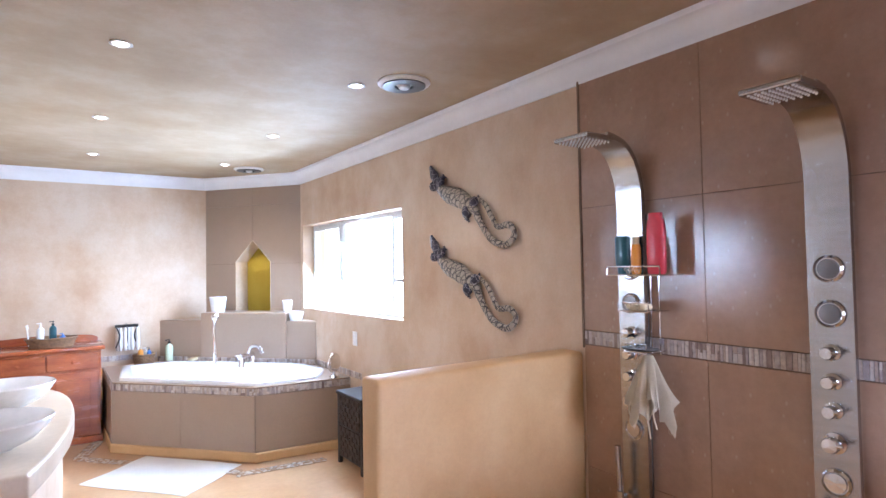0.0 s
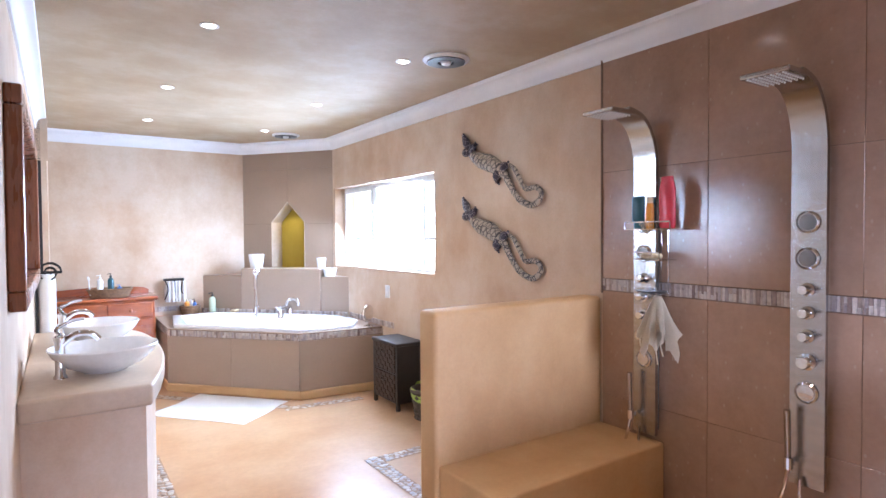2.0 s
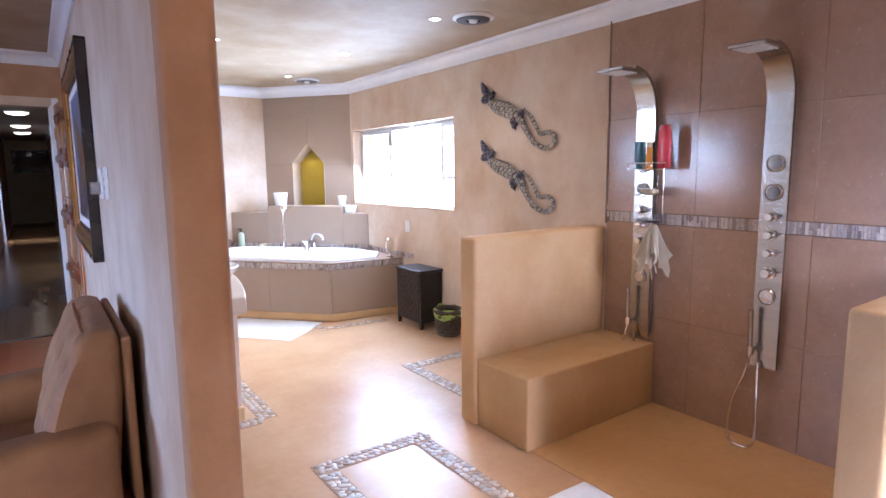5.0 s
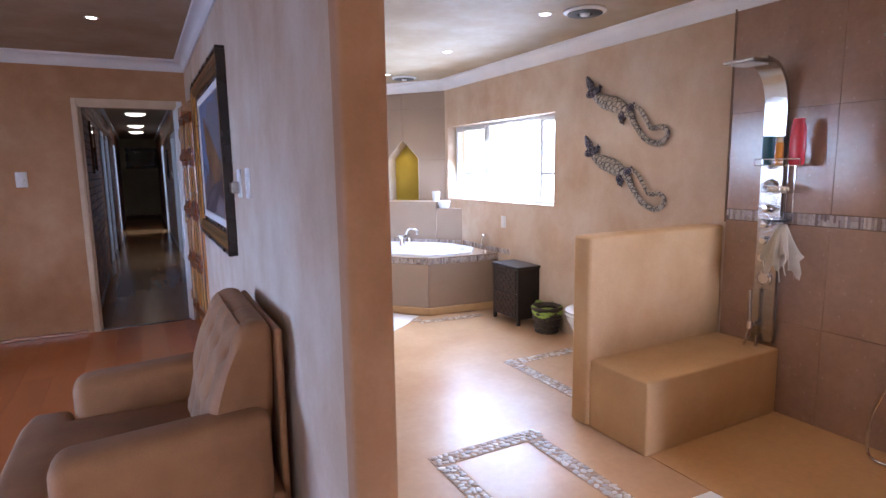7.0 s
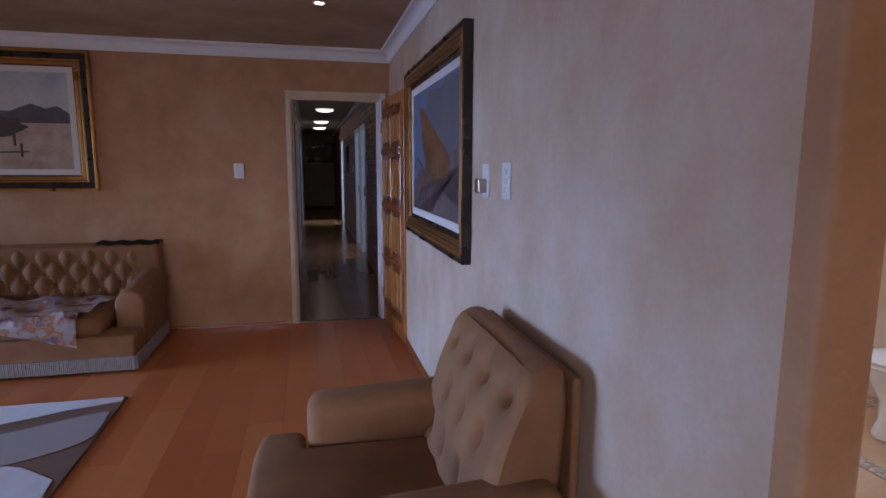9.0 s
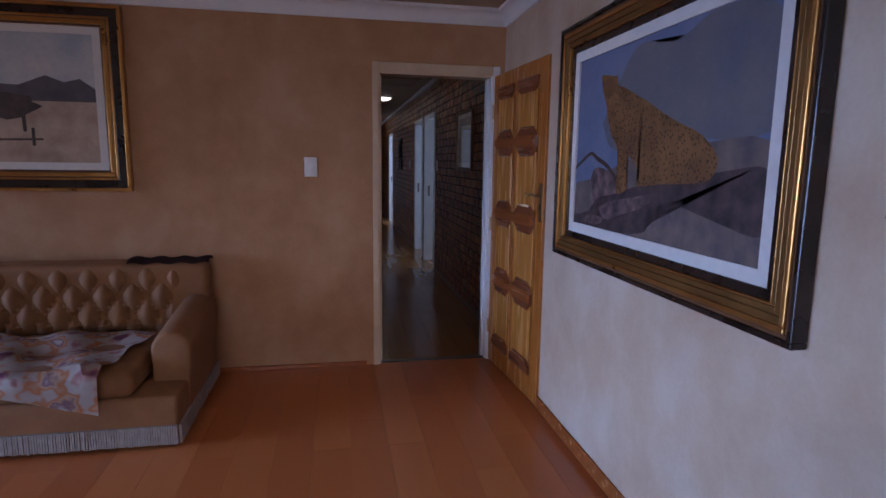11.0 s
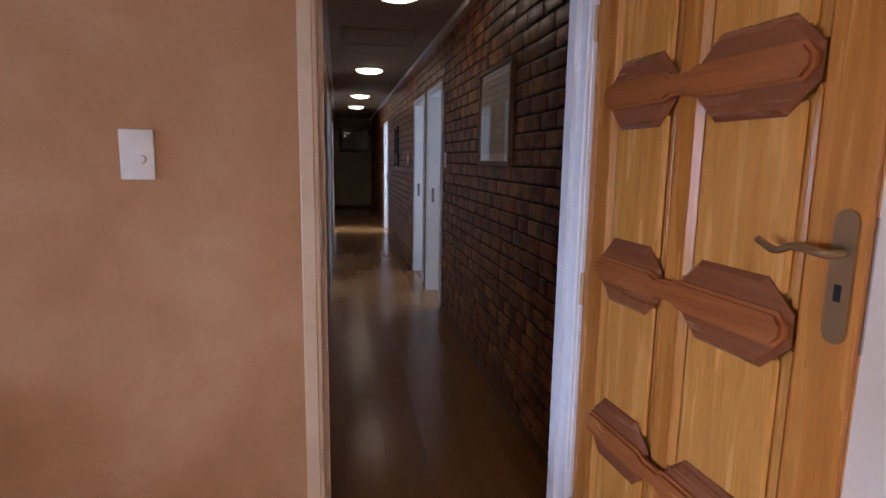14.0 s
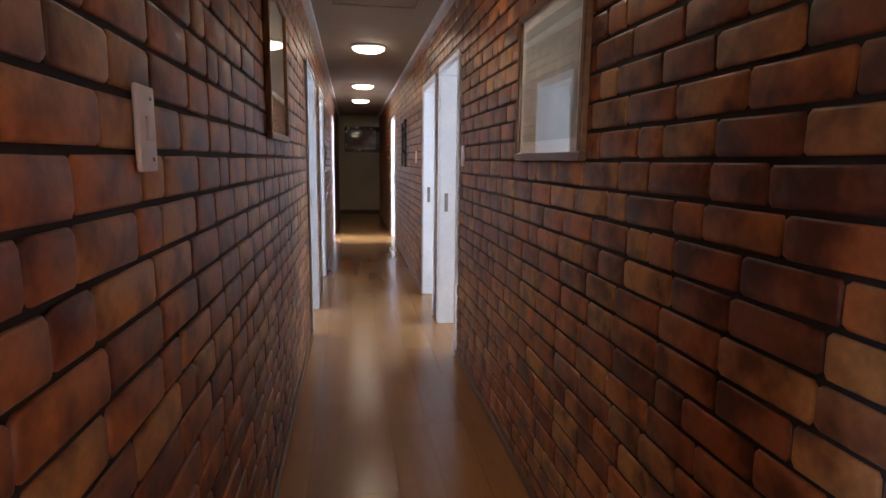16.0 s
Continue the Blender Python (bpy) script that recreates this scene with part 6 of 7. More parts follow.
framed_painting("wildlife_painting", pose(XS, 3.76, 0.985, 0, 0, -90), 1.61, 1.11, "large oil painting of rocky ground in a dark gilt frame", [
    (None, P_SKY),
    (smooth_outline([(0.20, 0.60), (0.30, 0.80), (0.42, 0.97), (0.62, 0.93), (0.80, 1.0), (1.0, 0.9), (1.0, 0.5), (0.6, 0.5), (0.3, 0.45)]), P_HAZE, "haze"),
    (smooth_outline([(0.0, 0.0), (0.0, 0.24), (0.10, 0.26), (0.20, 0.30), (0.40, 0.40), (0.60, 0.42), (1.0, 0.46), (1.0, 0.0)]), P_STONE, "pale_bank"),
    (smooth_outline([(0.16, 0.15), (0.133, 0.275), (0.167, 0.35), (0.255, 0.339), (0.316, 0.276), (0.33, 0.15)]), P_ROCK_PALE, "stone"),
    (smooth_outline([(0.0, 0.0), (0.0, 0.05), (0.08, 0.07), (0.146, 0.111), (0.201, 0.179), (0.30, 0.205), (0.40, 0.245), (0.51, 0.275), (0.62, 0.31), (0.76, 0.32), (0.9, 0.36), (1.0, 0.35), (1.0, 0.12), (0.8, 0.16), (0.62, 0.20), (0.545, 0.105), (0.50, 0.03), (0.3, 0.0)]), P_ROCK, "rocky_ground"),
    (smooth_outline([(0.20, 0.12), (0.30, 0.17), (0.42, 0.20), (0.56, 0.23), (0.50, 0.16), (0.36, 0.10), (0.26, 0.06)]), P_ROCK_PALE, "rock_face"),
    (smooth_outline([(0.06, 0.02), (0.14, 0.07), (0.24, 0.06), (0.20, 0.02)]), P_ROCK_PALE, "rock_face"),
    (smooth_outline([(0.0, 0.335), (0.065, 0.385), (0.127, 0.425), (0.176, 0.393), (0.253, 0.350), (0.31, 0.29), (0.335, 0.25), (0.325, 0.30), (0.262, 0.372), (0.18, 0.418), (0.127, 0.446), (0.06, 0.405), (0.0, 0.36)]), P_DARK, "branch"),
    (smooth_outline([(0.182, 0.864), (0.193, 0.875), (0.235, 0.865), (0.279, 0.850), (0.294, 0.855), (0.300, 0.80), (0.355, 0.772), (0.439, 0.715), (0.505, 0.672), (0.567, 0.622), (0.66, 0.56), (0.76, 0.50), (0.83, 0.40), (0.80, 0.31), (0.70, 0.29), (0.596, 0.282), (0.509, 0.267), (0.455, 0.272), (0.47, 0.33), (0.394, 0.418), (0.389, 0.308), (0.395, 0.239), (0.332, 0.213), (0.33, 0.291), (0.321, 0.458), (0.273, 0.533), (0.24, 0.65), (0.224, 0.713), (0.194, 0.793)], 3), P_SPOT, "spotted_shape"),
    (smooth_outline([(0.20, 0.83), (0.235, 0.85), (0.28, 0.83), (0.285, 0.78), (0.25, 0.74), (0.215, 0.76)]), P_HIDE, "brown_shape"),
], [(0.0, 0.018, 0.050, M_BLACKFRAME), (0.018, 0.032, 0.042, M_BROWNFRAME), (0.032, 0.050, 0.048, M_GOLD), (0.050, 0.074, 0.043, M_BRONZE), (0.074, 0.094, 0.039, M_BRONZE), (0.094, 0.100, 0.036, M_GOLD), (0.100, 0.130, 0.024, M_BLACKFRAME)])

# wall plates in the sitting room
_t = plate("thermostat", pose(-1.96, YD, 1.40, 0, 0, 0), 0.085, 0.13, "white plastic light switch with a small knob", "switch")
_b = B()
lathe(_b, [(0.012, -0.009), (0.011, -0.022), (0.002, -0.024)], (0.012, 0, -0.012), 14, 1, 1, "y")
part("knob", _b, M_PLASTICW, _t, smooth=True)
_t = plate("socket", pose(XS, 2.725, 1.385, 0, 0, -90), 0.085, 0.14, "white wall plate with a small adapter plugged in", "socket")
_b = B()
box(_b, -0.03, 0.025, -0.05, -0.009, -0.05, 0.01, 0.006)
part("adapter", _b, M_STEEL, _t, "small grey adapter")
_t = plate("light_switch", pose(XS, 2.475, 1.39, 0, 0, -90), 0.085, 0.14, "white triple light switch on the plaster wall", "switch")
for _z in (0.035, 0.0, -0.035):
    rocker(_t, 0, _z, 0.03, 0.022)


# skirtings
_b = B()
box(_b, XS - 0.014, XS, YEND + 0.12, YD, 0.0, 0.075, 0.004, 1)
box(_b, SX0, -1.60, YD - 0.014, YD, 0.0, 0.03, 0.004, 1)
structure("baseboard", _b, M_RAIL, "red-brown wooden skirting")


# door frame and the open door
def door_frame():
    t = thing("door_frame", pose(-1.115, YD, 0), "tan painted steel door frame", "door frame")
    t["kind"] = "structure"
    x0, x1, h, d = -0.415, 0.415, 2.055, DWT
    for nm, a in (("jamb", (x0, x0 + 0.032, -0.012, d + 0.006, 0, h)), ("jamb", (x1 - 0.032, x1, -0.012, d + 0.006, 0, h)), ("head", (x0 + 0.0322, x1 - 0.0322, -0.012, d + 0.006, h - 0.034, h))):
        bm = B()
        box(bm, *a, 0.004, 1)
        part(nm, bm, M_FRAME_CREAM if a[0] < 0.2 else M_WHITE, t)
    for nm, a in (("architrave", (x0 - 0.020, x0 + 0.02, -0.018, -0.0125, 0, h + 0.042)), ("architrave", (x1 - 0.02, x1 + 0.030, -0.018, -0.0125, 0, h + 0.042)), ("architrave", (x0 + 0.0205, x1 - 0.0205, -0.018, -0.0125, h - 0.02, h + 0.042))):
        bm = B()
        box(bm, *a, 0.003, 1)
        part(nm, bm, M_WHITE if a[0] > 0.2 else M_FRAME_CREAM, t)
    for a, b, mt in ((x0 + 0.032, x0 + 0.046, M_FRAME_CREAM), (x1 - 0.046, x1 - 0.032, M_WHITE)):
        bm = B()
        box(bm, a, b, 0.05, d, 0, h - 0.034)
        part("stop", bm, mt, t)
    bm = B()
    box(bm, x0 + 0.0325, x0 + 0.0345, -0.008, 0.028, 1.09, 1.25)
    part("strike_plate", bm, M_DULLMETAL, t, "dark strike plate")


door_frame()


def door_leaf():
    # local: hinge at the origin, leaf along +x, shown face towards -y
    t = thing("door_1", pose(-0.705, YD - 0.02, 0.012, 0, 0, -86), "open varnished pine door with carved reddish octagon rails", "door")
    t["kind"] = "structure"
    w, h, th = 0.868, 2.02, 0.042
    bm = B()
    box(bm, 0, w, 0.008, th - 0.008, 0, h)
    part("leaf", bm, M_PINE_PALE, t)
    cols = [(0.108, 0.385), (0.45, w - 0.108)]
    for y0, y1 in ((-0.004, 0.0079), (th - 0.0079, th + 0.004)):
        for a, b in ((0, 0.108), (0.385, 0.45), (w - 0.108, w)):
            bm = B()
            box(bm, a, b, y0, y1, 0, h, 0.003, 1)
            part("stile", bm, M_PINE, t)
        for a, b in cols:
            for z0, z1 in ((0, 0.16), (h - 0.10, h)):
                bm = B()
                box(bm, a + 0.001, b - 0.001, y0, y1, z0, z1, 0.003, 1)
                part("rail", bm, M_PINE, t)
    # raised fields between the octagon rails
    zs = [0.16, 0.63, 1.095, 1.56, h - 0.10]
    for a, b in cols:
        for z0, z1 in zip(zs, zs[1:]):
            bm = B()
            box(bm, a + 0.03, b - 0.03, -0.004, 0.0079, z0 + 0.06, z1 - 0.06, 0.006, 1)
            part("raised_panel", bm, M_PINE_PALE, t)
    for z in zs[1:4]:
        for a, b in cols:
            c, hw = (a + b) / 2, (b - a) / 2 - 0.002
            bm = B()
            prism(bm, [(c + u * hw, -0.006, z + v * 0.088) for u, v in ((-1, -0.35), (-0.58, -1), (0.58, -1), (1, -0.35), (1, 0.35), (0.58, 1), (-0.58, 1), (-1, 0.35))], (0, -0.014, 0))
            bmesh.ops.bevel(bm, geom=[e for e in bm.edges if e.verts[0].co.y < -0.015 and e.verts[1].co.y < -0.015], offset=0.011, segments=1, affect="EDGES")
            part("octagon_block", bm, M_OCTAGON, t, "reddish carved octagon")
            # moulding strips that bevel the panel's long edges
            for q in (a + 0.0005, b - 0.0205):
                for z0, z1 in ((z - 0.46 + 0.036, z - 0.036),) + (((z + 0.036, z + 0.375),) if z > 1.5 else ()):
                    bm = B()
                    flip = q > c
                    prism(bm, [(q + (0.02 if flip else 0.0), -0.0045, z0), (q + (0.0 if flip else 0.02), 0.004, z0), (q + (0.0 if flip else 0.02), 0.0079, z0), (q + (0.02 if flip else 0.0), 0.0079, z0)], (0, 0, z1 - z0))
                    part("bevel_strip", bm, M_PINE_PALE, t)
        bm = B()
        hz, lz = 0.034, 0.024
        prof = [(0.108, lz * 0.5)]
        for a, b in cols:
            prof += [(a + 0.02, hz), (b - 0.02, hz), (b + 0.004, lz)] if b < 0.5 else [(a - 0.004, lz), (a + 0.02, hz), (b - 0.02, hz), (b, lz * 0.5)]
        prism(bm, [(x, -0.019, z + q) for x, q in prof] + [(x, -0.019, z - q) for x, q in prof[::-1]], (0, -0.016, 0))
        bmesh.ops.bevel(bm, geom=[e for e in bm.edges if e.verts[0].co.y < -0.03 and e.verts[1].co.y < -0.03], offset=0.008, segments=2, affect="EDGES")
        part("cross_rail", bm, M_RAIL, t, "orange-brown cross rail")
    for z, s in ((h - 0.10, -1), (0.16, 1)):
        for a, b in cols:
            c, hw = (a + b) / 2, (b - a) / 2
            bm = B()
            prism(bm, [(c + u * hw, -0.005, z + v * 0.075 * s) for u, v in ((-1, -0.1), (1, -0.1), (1, 0.5), (0.62, 1), (-0.62, 1), (-1, 0.5))], (0, -0.014, 0))
            part("corner_block", bm, M_OCTAGON, t, "reddish carved block")
    bm = B()
    prism(bm, [(w - 0.034 + 0.021 * math.cos(radians(q)), -0.004, (1.30 if q < 180 else 1.12) + 0.021 * math.sin(radians(q))) for q in (0, 30, 60, 90, 120, 150, 179.9, 180, 210, 240, 270, 300, 330, 360)], (0, -0.006, 0))
    hp = part("lock_plate", bm, M_BRASS, t, "aged brass lock plate")
    bm = B()
    tube(bm, curve_points([(w - 0.034, -0.009, 1.25), (w - 0.034, -0.045, 1.25), (w - 0.085, -0.05, 1.255), (w - 0.125, -0.05, 1.242), (w - 0.165, -0.05, 1.256)], 5), [0.008] * 10 + [0.007] * 11, 8)
    part("handle", bm, M_BRASS, hp, "curved lever handle", True)
    bm = B()
    box(bm, w - 0.040, w - 0.028, -0.0115, -0.0101, 1.17, 1.198)
    part("keyhole", bm, M_IRON, hp, "dark keyhole")
    bm = B()
    tube(bm, curve_points([(w - 0.055, th + 0.004, 1.25), (w - 0.055, th + 0.022, 1.25), (w - 0.085, th + 0.025, 1.252), (w - 0.16, th + 0.025, 1.252)], 5), 0.008, 8)
    part("handle", bm, M_BRASS, t, "curved lever handle", True)
    bm = B()
    box(bm, w, w + 0.0025, 0.008, th - 0.008, 1.09, 1.31)
    part("latch_plate", bm, M_STEEL, t)
    for z in (0.25, 1.0, 1.78):
        bm = B()
        tube(bm, [(-0.004, -0.006, z - 0.05), (-0.004, -0.006, z + 0.05)], 0.007, 8)
        part("hinge", bm, M_BRASS, t)


door_leaf()

# ---------- hallway things ----------


def hall_lamp(y):
    m = thing("hall_ceiling_lamp", pose(-1.045, y, HCEIL), "round opal glass ceiling lamp, lit, in the hall", "ceiling light", "hall ceiling lamps")
    bm = B()
    lathe(bm, [(0.175, 0), (0.178, -0.018), (0.165, -0.022)], (0, 0, 0), 32)
    part("rim", bm, M_WHITE, m, smooth=True)
    bm = B()
    lathe(bm, [(0.163, -0.018), (0.155, -0.036), (0.11, -0.055), (0.05, -0.064), (0.002, -0.066)], (0, 0, 0), 32)
    part("diffuser", bm, M_HALLLAMP, m, "glowing opal diffuser", True)


for _y in (8.02, 11.4, 14.4, 16.6):
    hall_lamp(_y)


def hall_picture(m, w, h, label, art, frame_mat, fw=0.03, mount=0.045):
    t = thing("framed_print", m, label, "picture")
    for nm, a in (("frame_rail", (-w / 2, w / 2, -0.025, -0.001, 0, fw)), ("frame_rail", (-w / 2, w / 2, -0.025, -0.001, h - fw, h)), ("frame_stile", (-w / 2, -w / 2 + fw, -0.025, -0.001, fw, h - fw)), ("frame_stile", (w / 2 - fw, w / 2, -0.025, -0.001, fw, h - fw))):
        bm = B()
        box(bm, *a, 0.004, 1)
        part(nm, bm, frame_mat, t)
    bm = B()
    box(bm, -w / 2 + fw, w / 2 - fw, -0.008, -0.001, fw, h - fw)
    part("mount", bm, M_LINER, t)
    bm = B()
    k = fw + mount
    box(bm, -w / 2 + k, w / 2 - k, -0.010, -0.0085, k, h - k)
    part("print", bm, art, t)
    bm = B()
    box(bm, -w / 2 + fw, w / 2 - fw, -0.016, -0.014, fw, h - fw)
    g = part("glass", bm, M_GLASS, t)
    g.visible_shadow = False


P_PALE = surface("pale_print", (0.30, 0.33, 0.33), (0.48, 0.50, 0.47), 6, 0.6, fine=50, relief=0.0)
hall_picture(pose(HR, 7.42, 1.365, 0, 0, -90), 0.71, 0.59, "pale print under glass in a dark frame on the bricks", P_PALE, M_BROWNFRAME)
hall_picture(pose(HL, 8.03, 1.44, 0, 0, 90), 0.62, 0.62, "pale print under glass in a dark frame on the bricks", P_PALE, M_BROWNFRAME)
hall_picture(pose(HR, 13.2, 1.28, 0, 0, -90), 0.50, 0.62, "dark framed print on the brick wall", P_DARK, M_BLACKFRAME)
hall_picture(pose(-0.955, HEND, 1.56, 0, 0, 0), 0.90, 0.66, "landscape print in a wide dark frame on the end wall", P_HILL, M_BLACKFRAME, 0.09, 0.0)
_t = plate("light_switch", pose(HL, 6.37, 1.405, 0, 0, 90), 0.075, 0.135, "white light switch plate on the bricks")
for _z in (0.03, -0.03):
    _b = B()
    lathe(_b, [(0.004, -0.009), (0.003, -0.012)], (0.015, 0, _z * 1.6), 8, 1, 1, "y")
    part("screw", _b, M_STEEL, _t)
rocker(_t, 0.0, 0.0, 0.025, 0.04)
for _y, _z in ((9.03, 1.395), (11.75, 1.40)):
    _t = plate("light_switch", pose(HR, _y, _z, 0, 0, -90), 0.075, 0.135, "white light switch plate on the bricks")
    rocker(_t, 0, 0.02)
_b = B()
box(_b, -0.30, 0.30, -0.30, 0.30, -0.012, 0.0, 0.003)
_hatch = thing("ceiling_hatch", pose(-1.05, 9.5, HCEIL), "painted loft hatch in the hall ceiling", "hatch")
part("panel", _b, M_HALLCEIL, _hatch)
for _a in ((-0.34, 0.34, -0.34, -0.302, -0.02, 0), (-0.34, 0.34, 0.302, 0.34, -0.02, 0), (-0.34, -0.302, -0.3015, 0.3015, -0.02, 0), (0.302, 0.34, -0.3015, 0.3015, -0.02, 0)):
    _b = B()
    box(_b, *_a, 0.003)
    part("trim", _b, M_HALLCEIL, _hatch)


def hall_doorway(x, y0, y1, out, leaf):
    """White steel frame in an opening of a hall wall; out: +1 when the room lies towards +x."""
    t = thing("door_frame", pose(x, y0, 0), "white painted steel door frame in the brick wall", "door frame")
    t["kind"] = "structure"
    d, w, h = 0.125, y1 - y0, 2.06
    for nm, a, b in (("jamb", 0.0, 0.03), ("jamb", w - 0.03, w)):
        bm = B()
        x0, x1 = sorted((-0.012 * out, d * out))
        box(bm, x0, x1, a, b, 0, h, 0.003, 1)
        part(nm, bm, M_WHITE, t)
    bm = B()
    box(bm, x0, x1, 0.0302, w - 0.0302, h - 0.03, h, 0.003, 1)
    part("head", bm, M_WHITE, t)
    for a, b in ((-0.028, 0.012), (w - 0.012, w + 0.028)):
        bm = B()
        q0, q1 = sorted((-0.020 * out, -0.0125 * out))
        box(bm, q0, q1, a, b, 0, h + 0.028, 0.002, 1)
        part("architrave", bm, M_WHITE, t)
    bm = B()
    box(bm, q0, q1, 0.0125, w - 0.0125, h - 0.012, h + 0.028, 0.002, 1)
    part("architrave", bm, M_WHITE, t)
    bm = B()
    q0, q1 = sorted((0.03 * out, 0.058 * out))
    box(bm, q0, q1, w - 0.0325, w - 0.0305, 0.95, 1.10)
    part("strike_plate", bm, M_DULLMETAL, t, "dark strike plate")
    if leaf:
        dd = thing("door_2", pose(x + out * 0.13, y1 - 0.035, 0.01, 0, 0, 90 - out * leaf), "white painted flush door standing open", "door")
        dd["kind"] = "structure"
        bm = B()
        box(bm, -0.02, 0.02, -w + 0.07, 0.0, 0, 2.01, 0.003, 1)
        ob = part("leaf", bm, M_WHITE, dd)
        ob.matrix_local = pose(0, 0, 0, 0, 0, 0)


for _y0, _y1, _z0, _z1 in H_OPEN_R:
    hall_doorway(HR, _y0, _y1, 1, 0)
for _y0, _y1, _z0, _z1 in H_OPEN_L:
    hall_doorway(HL, _y0, _y1, -1, 0)


def skirt_runs(openings, y0, y1):
    at, runs = y0, []
    for a, b, _c, _d in openings:
        runs.append((at, a - 0.03))
        at = b + 0.03
    return runs + [(at, y1)]


_b = B()
for _a, _c in skirt_runs(H_OPEN_R, YD + DWT + 0.01, HEND):
    box(_b, HR - 0.014, HR - 0.001, _a, _c, 0, 0.045, 0.003, 1)
for _a, _c in skirt_runs(H_OPEN_L, YD + DWT + 0.01, HEND):
    box(_b, HL + 0.001, HL + 0.014, _a, _c, 0, 0.045, 0.003, 1)
box(_b, HL + 0.015, HR - 0.015, HEND - 0.015, HEND - 0.001, 0, 0.07, 0.003, 1)
structure("baseboard_hall", _b, M_BROWNFRAME, "brown wooden quarter-round skirting")
_b = B()
box(_b, HL + 0.0, HR, YD + 0.02, YD + 0.06, -0.002, 0.006, 0.002, 1)
structure("trim_threshold", _b, M_DULLMETAL, "metal threshold strip in the doorway")

# ---------- pieces: shower tiles, pebbles, planks, bricks ----------


def piece(name, me, m, parent):
    ob = new(name, me)
    ob.parent = parent
    ob.matrix_basis = m
    return ob


def piece_mesh(name, bm, material):
    me = bpy.data.meshes.new(name)
    bm.to_mesh(me)
    bm.free()
    me.materials.append(material)
    return me


# polished wall tiles, 0.6 m square with fine joints, a border of sticks between two rows
_b = B()
box(_b, XE - 0.0045, XE + 0.001, SY0, 1.975, 0, CEIL)
tile_bed = part("tile_bed", _b, M_GROUT, wall_east)
for _z0, _z1 in ((0.0, 0.545), (0.545, 1.104), (1.172, 1.738), (1.738, 2.338), (2.338, CEIL)):
    _b = B()
    box(_b, -0.0065, 0.0, -0.299, 0.299, 0.001, _z1 - _z0 - 0.001, 0.001, 1)
    _me = piece_mesh("tile", _b, M_TILE)
    for _k in range(7):
        piece("tile", _me, pose(XE - 0.0045, 1.975 - 0.3 - 0.6 * _k, _z0), tile_bed)
_b = B()
stick_band(_b, (XE - 0.0045, 1.972), (XE - 0.0045, -1.5), 1.108, 1.168, (-1, 0), 0.008, 0.0145)
tagged(part("mosaic_border", _b, M_MOSAIC, tile_bed, "stick mosaic border in browns and greys"), "", "", "", "stuff")
_b = B()
box(_b, XE - 0.016, XE - 0.001, 1.972, 1.984, 1.09, CEIL - 0.1, 0.002)
part("tile_edge", _b, M_GROUT, wall_east)

# pebble borders set in the screed
BORDERS = [((0.11, 2.80), (0.11, 3.95), 0.11), ((-0.45, 2.80), (0.052, 2.80), 0.10), ((0.085, 2.07), (0.725, 2.07), 0.10), ((0.675, 2.018), (0.675, 0.55), 0.10), ((0.135, 2.018), (0.135, 0.9), 0.10),
           ((1.26, 2.16), (1.26, 3.11), 0.10), ((1.312, 3.06), (2.05, 3.06), 0.10), ((0.24, 5.55), (0.40, 6.0), 0.10), ((0.24, 5.55), (1.19, 4.46), 0.10), ((1.15, 4.42), (1.80, 4.34), 0.10)]
_rnd = random.Random(12)
_shapes = []
for _k in range(8):
    _b = B()
    _n = 9
    _ph, _e = _rnd.uniform(0, 6), _rnd.uniform(0.7, 1.0)
    lathe(_b, [(0.9, 0.0), (1.0, 0.22), (0.72, 0.42), (0.05, 0.5)], (0, 0, 0), _n, 1.0, _e)
    for _v in _b.verts:
        _a = math.atan2(_v.co.y, _v.co.x)
        _v.co.x *= 1 + 0.12 * math.sin(2 * _a + _ph)
        _v.co.y *= 1 + 0.12 * math.sin(3 * _a + _ph)
    for _f in _b.faces:
        _f.smooth = True
    _shapes.append(piece_mesh("pebble", _b, M_PEBBLE))
_near, _rest = [], []
for _i, ((_x0, _y0), (_x1, _y1), _w) in enumerate(BORDERS):
    _a, _c = Vector((_x0, _y0)), Vector((_x1, _y1))
    _d = (_c - _a).normalized()
    _o = Vector((-_d.y, _d.x))
    _L = (_c - _a).length
    _b = B()
    slab(_b, [tuple(_a + _o * _w / 2), tuple(_a - _o * _w / 2), tuple(_c - _o * _w / 2), tuple(_c + _o * _w / 2)], 0.0005 + 0.0002 * _i, 0.0025 + 0.0002 * _i)
    _bed = structure("trim_pebble_border", _b, M_PEBBLEBED, "border of river pebbles set in the screed")
    _s = 0.02
    while _s < _L:
        for _t in (-0.30, 0.0, 0.30):
            _p = _a + _d * (_s + _rnd.uniform(-0.008, 0.008) + (0.017 if _t == 0 else 0)) + _o * (_t * _w + _rnd.uniform(-0.005, 0.005))
            _r = _rnd.uniform(0.013, 0.0195)
            _item = (_bed, Matrix.LocRotScale((_p.x, _p.y, 0.002), Euler((0, 0, _rnd.uniform(0, 6.28))), (_r * 1.15, _r, _r * 0.55)), _rnd.choice(_shapes))
            (_near if _i in (1, 2, 3) or (_i == 0 and _p.y < 3.2) or (_i == 5) else _rest).append(_item)
        _s += 0.034
for _bed, _m4, _me in _near[:300]:
    _ob = new("pebble", _me)
    _ob.parent = _bed
    _ob.matrix_basis = _m4
_vv, _ff = [], []
for _bed, _m4, _me in _near[300:] + _rest:
    _base = len(_vv)
    _vv += [tuple(_m4 @ v.co) for v in _me.vertices]
    _ff += [tuple(_base + i for i in p.vertices) for p in _me.polygons]
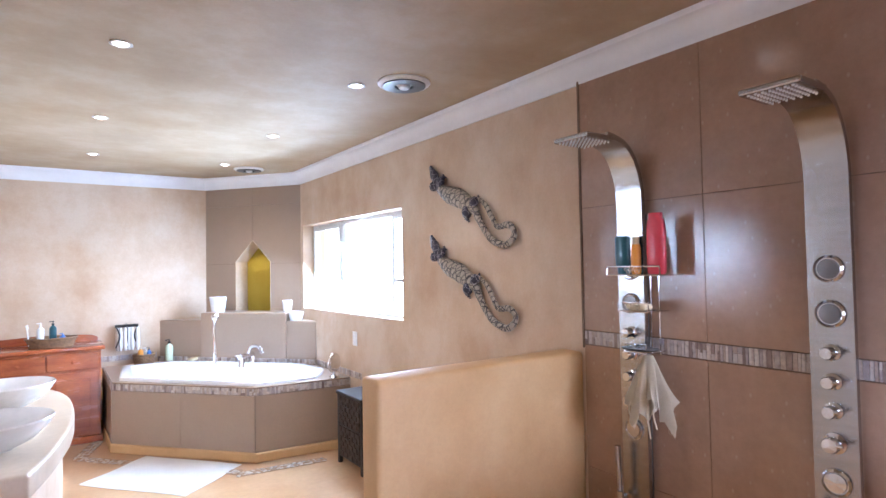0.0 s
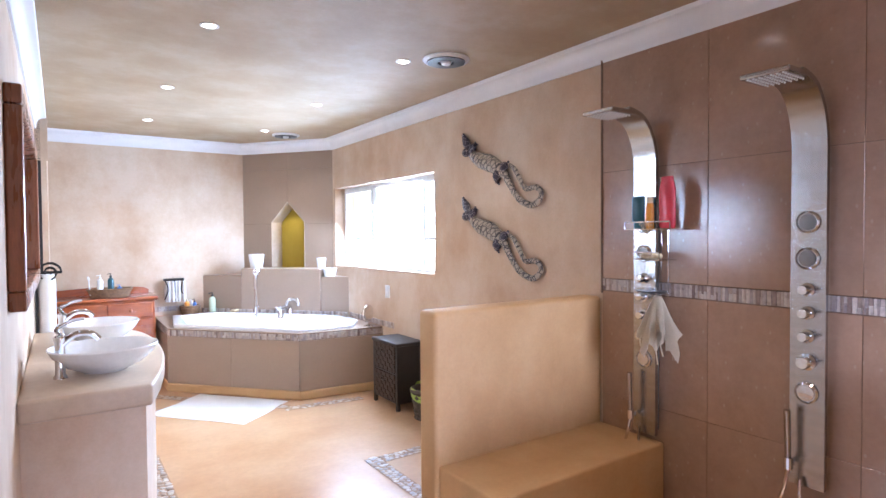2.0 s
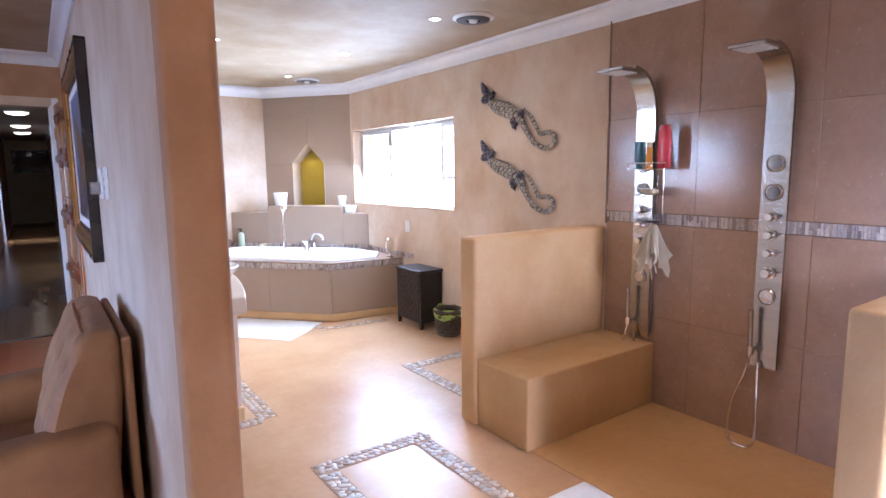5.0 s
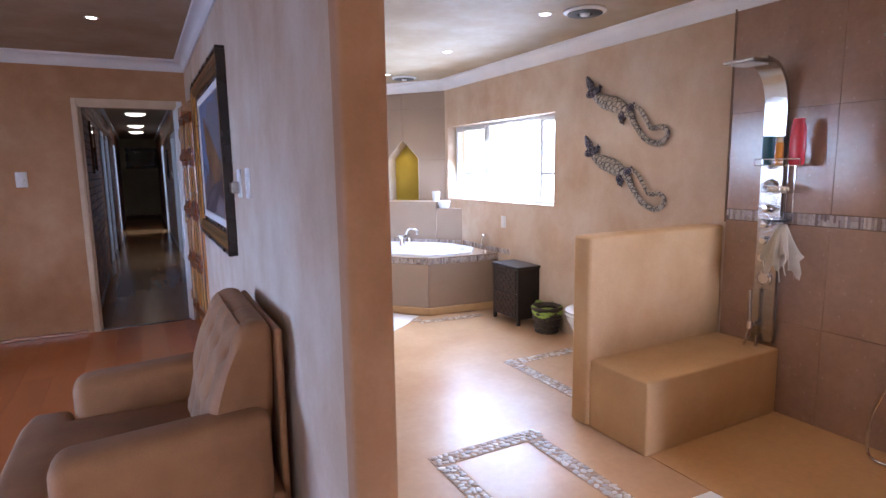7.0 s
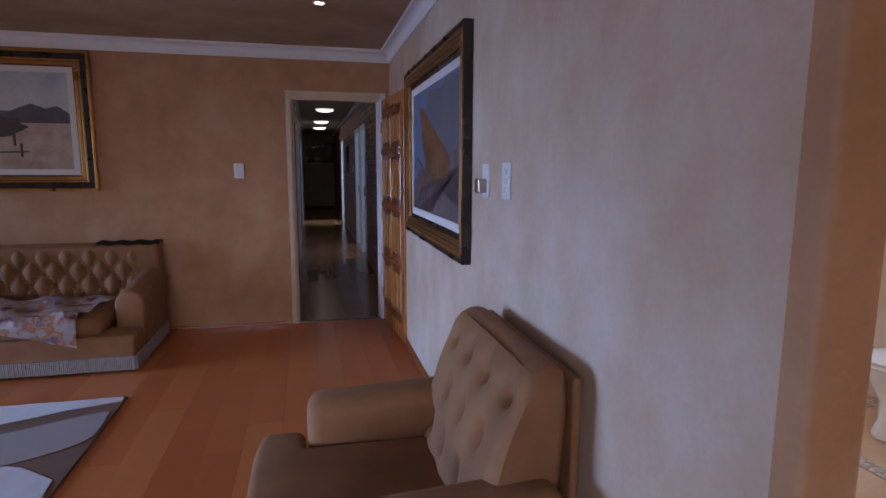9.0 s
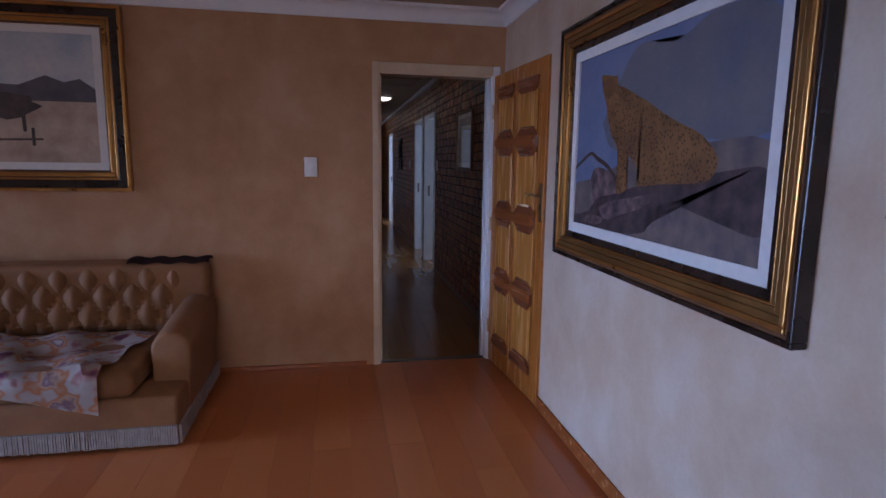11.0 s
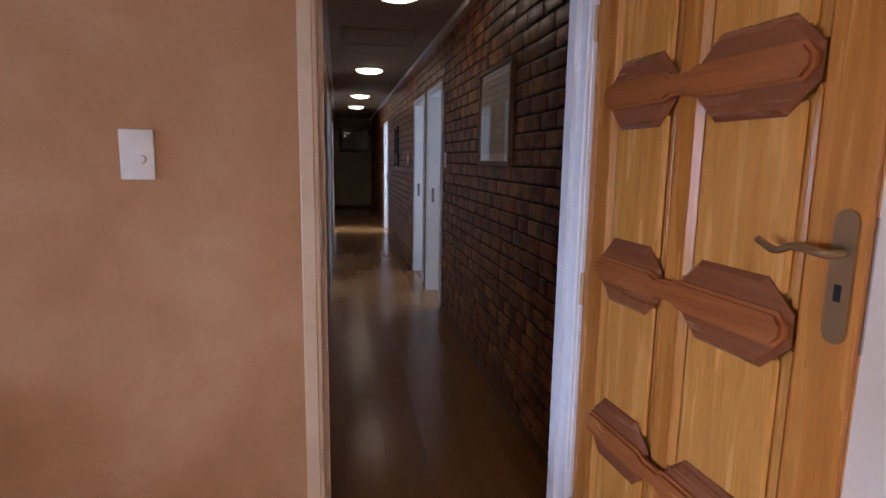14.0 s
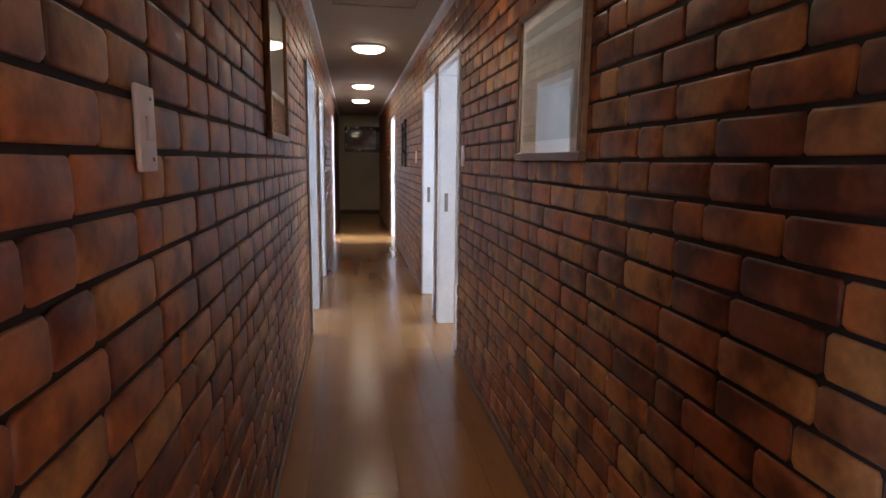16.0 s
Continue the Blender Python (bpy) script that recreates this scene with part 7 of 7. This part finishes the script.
_me = bpy.data.meshes.new("pebbles")
_me.from_pydata(_vv, [], _ff)
_me.materials.append(M_PEBBLE)
for _p in _me.polygons:
    _p.use_smooth = True
tagged(new("pebbles", _me), "small river pebbles set in the floor borders", "pebbles", "", "stuff")

# laminate planks: thin boards with tiny gaps
def planks(parent, x0, x1, y0, y1, material, seed, pw=0.19, pl=1.2):
    rnd = random.Random(seed)
    cache = {}
    n = int(math.ceil((x1 - x0) / pw))
    for i in range(n):
        a, b = x0 + i * pw, min(x0 + (i + 1) * pw, x1)
        y = y0 - rnd.choice([0.0, 0.3, 0.6, 0.9])
        while y < y1:
            c, d = max(y, y0), min(y + pl, y1)
            if d - c > 0.01:
                key = (round(b - a, 3), round(d - c, 3))
                if key not in cache:
                    bm = B()
                    box(bm, 0.0005, key[0] - 0.0005, 0.0005, key[1] - 0.0005, -0.008, 0.0)
                    cache[key] = piece_mesh("plank", bm, material)
                piece("plank", cache[key], pose(a, c, 0.0), parent)
            y += pl


planks(floor_sitting, -4.4, XS + 0.02, -1.2, YD + 0.02, M_LAMINATE, 5)
planks(floor_hall, HL - 0.06, HR + 0.06, YD + 0.06, HEND, M_LAMINATE_HALL, 6)


# clinker bricks of mixed lengths with worn corners, proud of dark recessed joints
def brick_shape(rnd, L, H, D, fx=1.0):
    """One brick: face outline with cut corners, a soft arris, sides running back into the joint."""
    def ring(x, cut, back):
        pts = []
        for sy, sz, order in ((-1, 0, 0), (1, 0, 1), (1, 1, 0), (-1, 1, 1)):
            cy = sy * (L / 2 - back)
            cz = back if sz == 0 else H - back
            a = (x, cy, cz + (cut if sz == 0 else -cut))
            b = (x, cy - sy * cut, cz)
            pts += [a, b] if order == 0 else [b, a]
        return pts
    jit = [(rnd.uniform(-0.0025, 0.0025), rnd.uniform(-0.0015, 0.0015)) for _ in range(8)]
    bm = B()
    rings = []
    for x, cut, back in ((D, 0.008, 0.0), (0.004, 0.008, 0.0), (0.0012, 0.0085, 0.0022), (0.0, 0.011, 0.006)):
        rings.append([bm.verts.new((p[0], p[1] + j[0], p[2] + j[1])) for p, j in zip(ring(x, cut, back), jit)])
    f = []
    for p, q in zip(rings, rings[1:]):
        f += [bm.faces.new((p[i], p[(i + 1) % 8], q[(i + 1) % 8], q[i])) for i in range(8)]
    f.append(bm.faces.new(rings[-1]))
    bmesh.ops.recalc_face_normals(bm, faces=f)
    for g in f:
        if g.calc_center_median().x > 0.02:
            g.normal_flip()
        g.smooth = True
    return bm


def bricks(parent, x, out, openings, y0, y1, near0, near1):
    rnd = random.Random(int(abs(x) * 100))
    H, G, D, J = 0.0745, 0.011, 0.012, 0.0045
    sizes = (0.222, 0.222, 0.222, 0.222, 0.222, 0.236, 0.198, 0.107, 0.16)
    shapes = {w: [piece_mesh("brick", brick_shape(rnd, w, H, D), M_BRICK) for _k in range(3)] for w in set(sizes)}
    for w in sorted(shapes):
        for me in shapes[w]:
            for p in me.polygons:
                p.use_smooth = True
    vv, ff, made = [], [], 0
    for r in range(int(HCEIL / (H + G)) + 1):
        z = 0.006 + r * (H + G)
        if z + H > HCEIL:
            break
        y = y0 - (0.115 if r % 2 else 0.0) - rnd.uniform(0, 0.04)
        while y < y1:
            w = rnd.choice(sizes)
            spans = [(max(y, y0), min(y + w, y1))]
            for a, b, c, d in openings:
                if z + H < d:
                    spans = [q for s, e in spans for q in ((s, min(e, a - 0.002)), (max(s, b + 0.002), e)) if q[1] - q[0] > 0.02]
            for s, e in spans:
                if e - s < 0.02:
                    continue
                me = shapes[w][rnd.randrange(3)]
                m = Matrix.Translation((x + rnd.uniform(-0.0015, 0.0015), (s + e) / 2, z + rnd.uniform(-0.001, 0.001))) @ pose(0, 0, 0, rnd.uniform(-0.5, 0.5), 0, 180 if out < 0 else 0)
                sc = (e - s) / w
                if sc > 0.99 and near0 < s < near1 and 0.45 < z < 2.0 and made < 300:
                    piece("brick", me, m, parent)
                    made += 1
                else:
                    base = len(vv)
                    mm = m @ Matrix.Diagonal((1, sc, 1, 1))
                    vv += [tuple(mm @ v.co) for v in me.vertices]
                    ff += [tuple(base + i for i in p.vertices) for p in me.polygons]
            y += w + J
    me = bpy.data.meshes.new("bricks")
    me.from_pydata(vv, [], ff)
    me.materials.append(M_BRICK)
    for p in me.polygons:
        p.use_smooth = True
    ob = new("bricks", me)
    ob.parent = parent
    tagged(ob, "", "", "", "stuff")


bricks(wall_hall_east, HR, 1, H_OPEN_R, YD + DWT + 0.005, HEND, 5.9, 9.2)
bricks(wall_hall_west, HL, -1, H_OPEN_L, YD + DWT + 0.005, HEND, 5.9, 9.3)
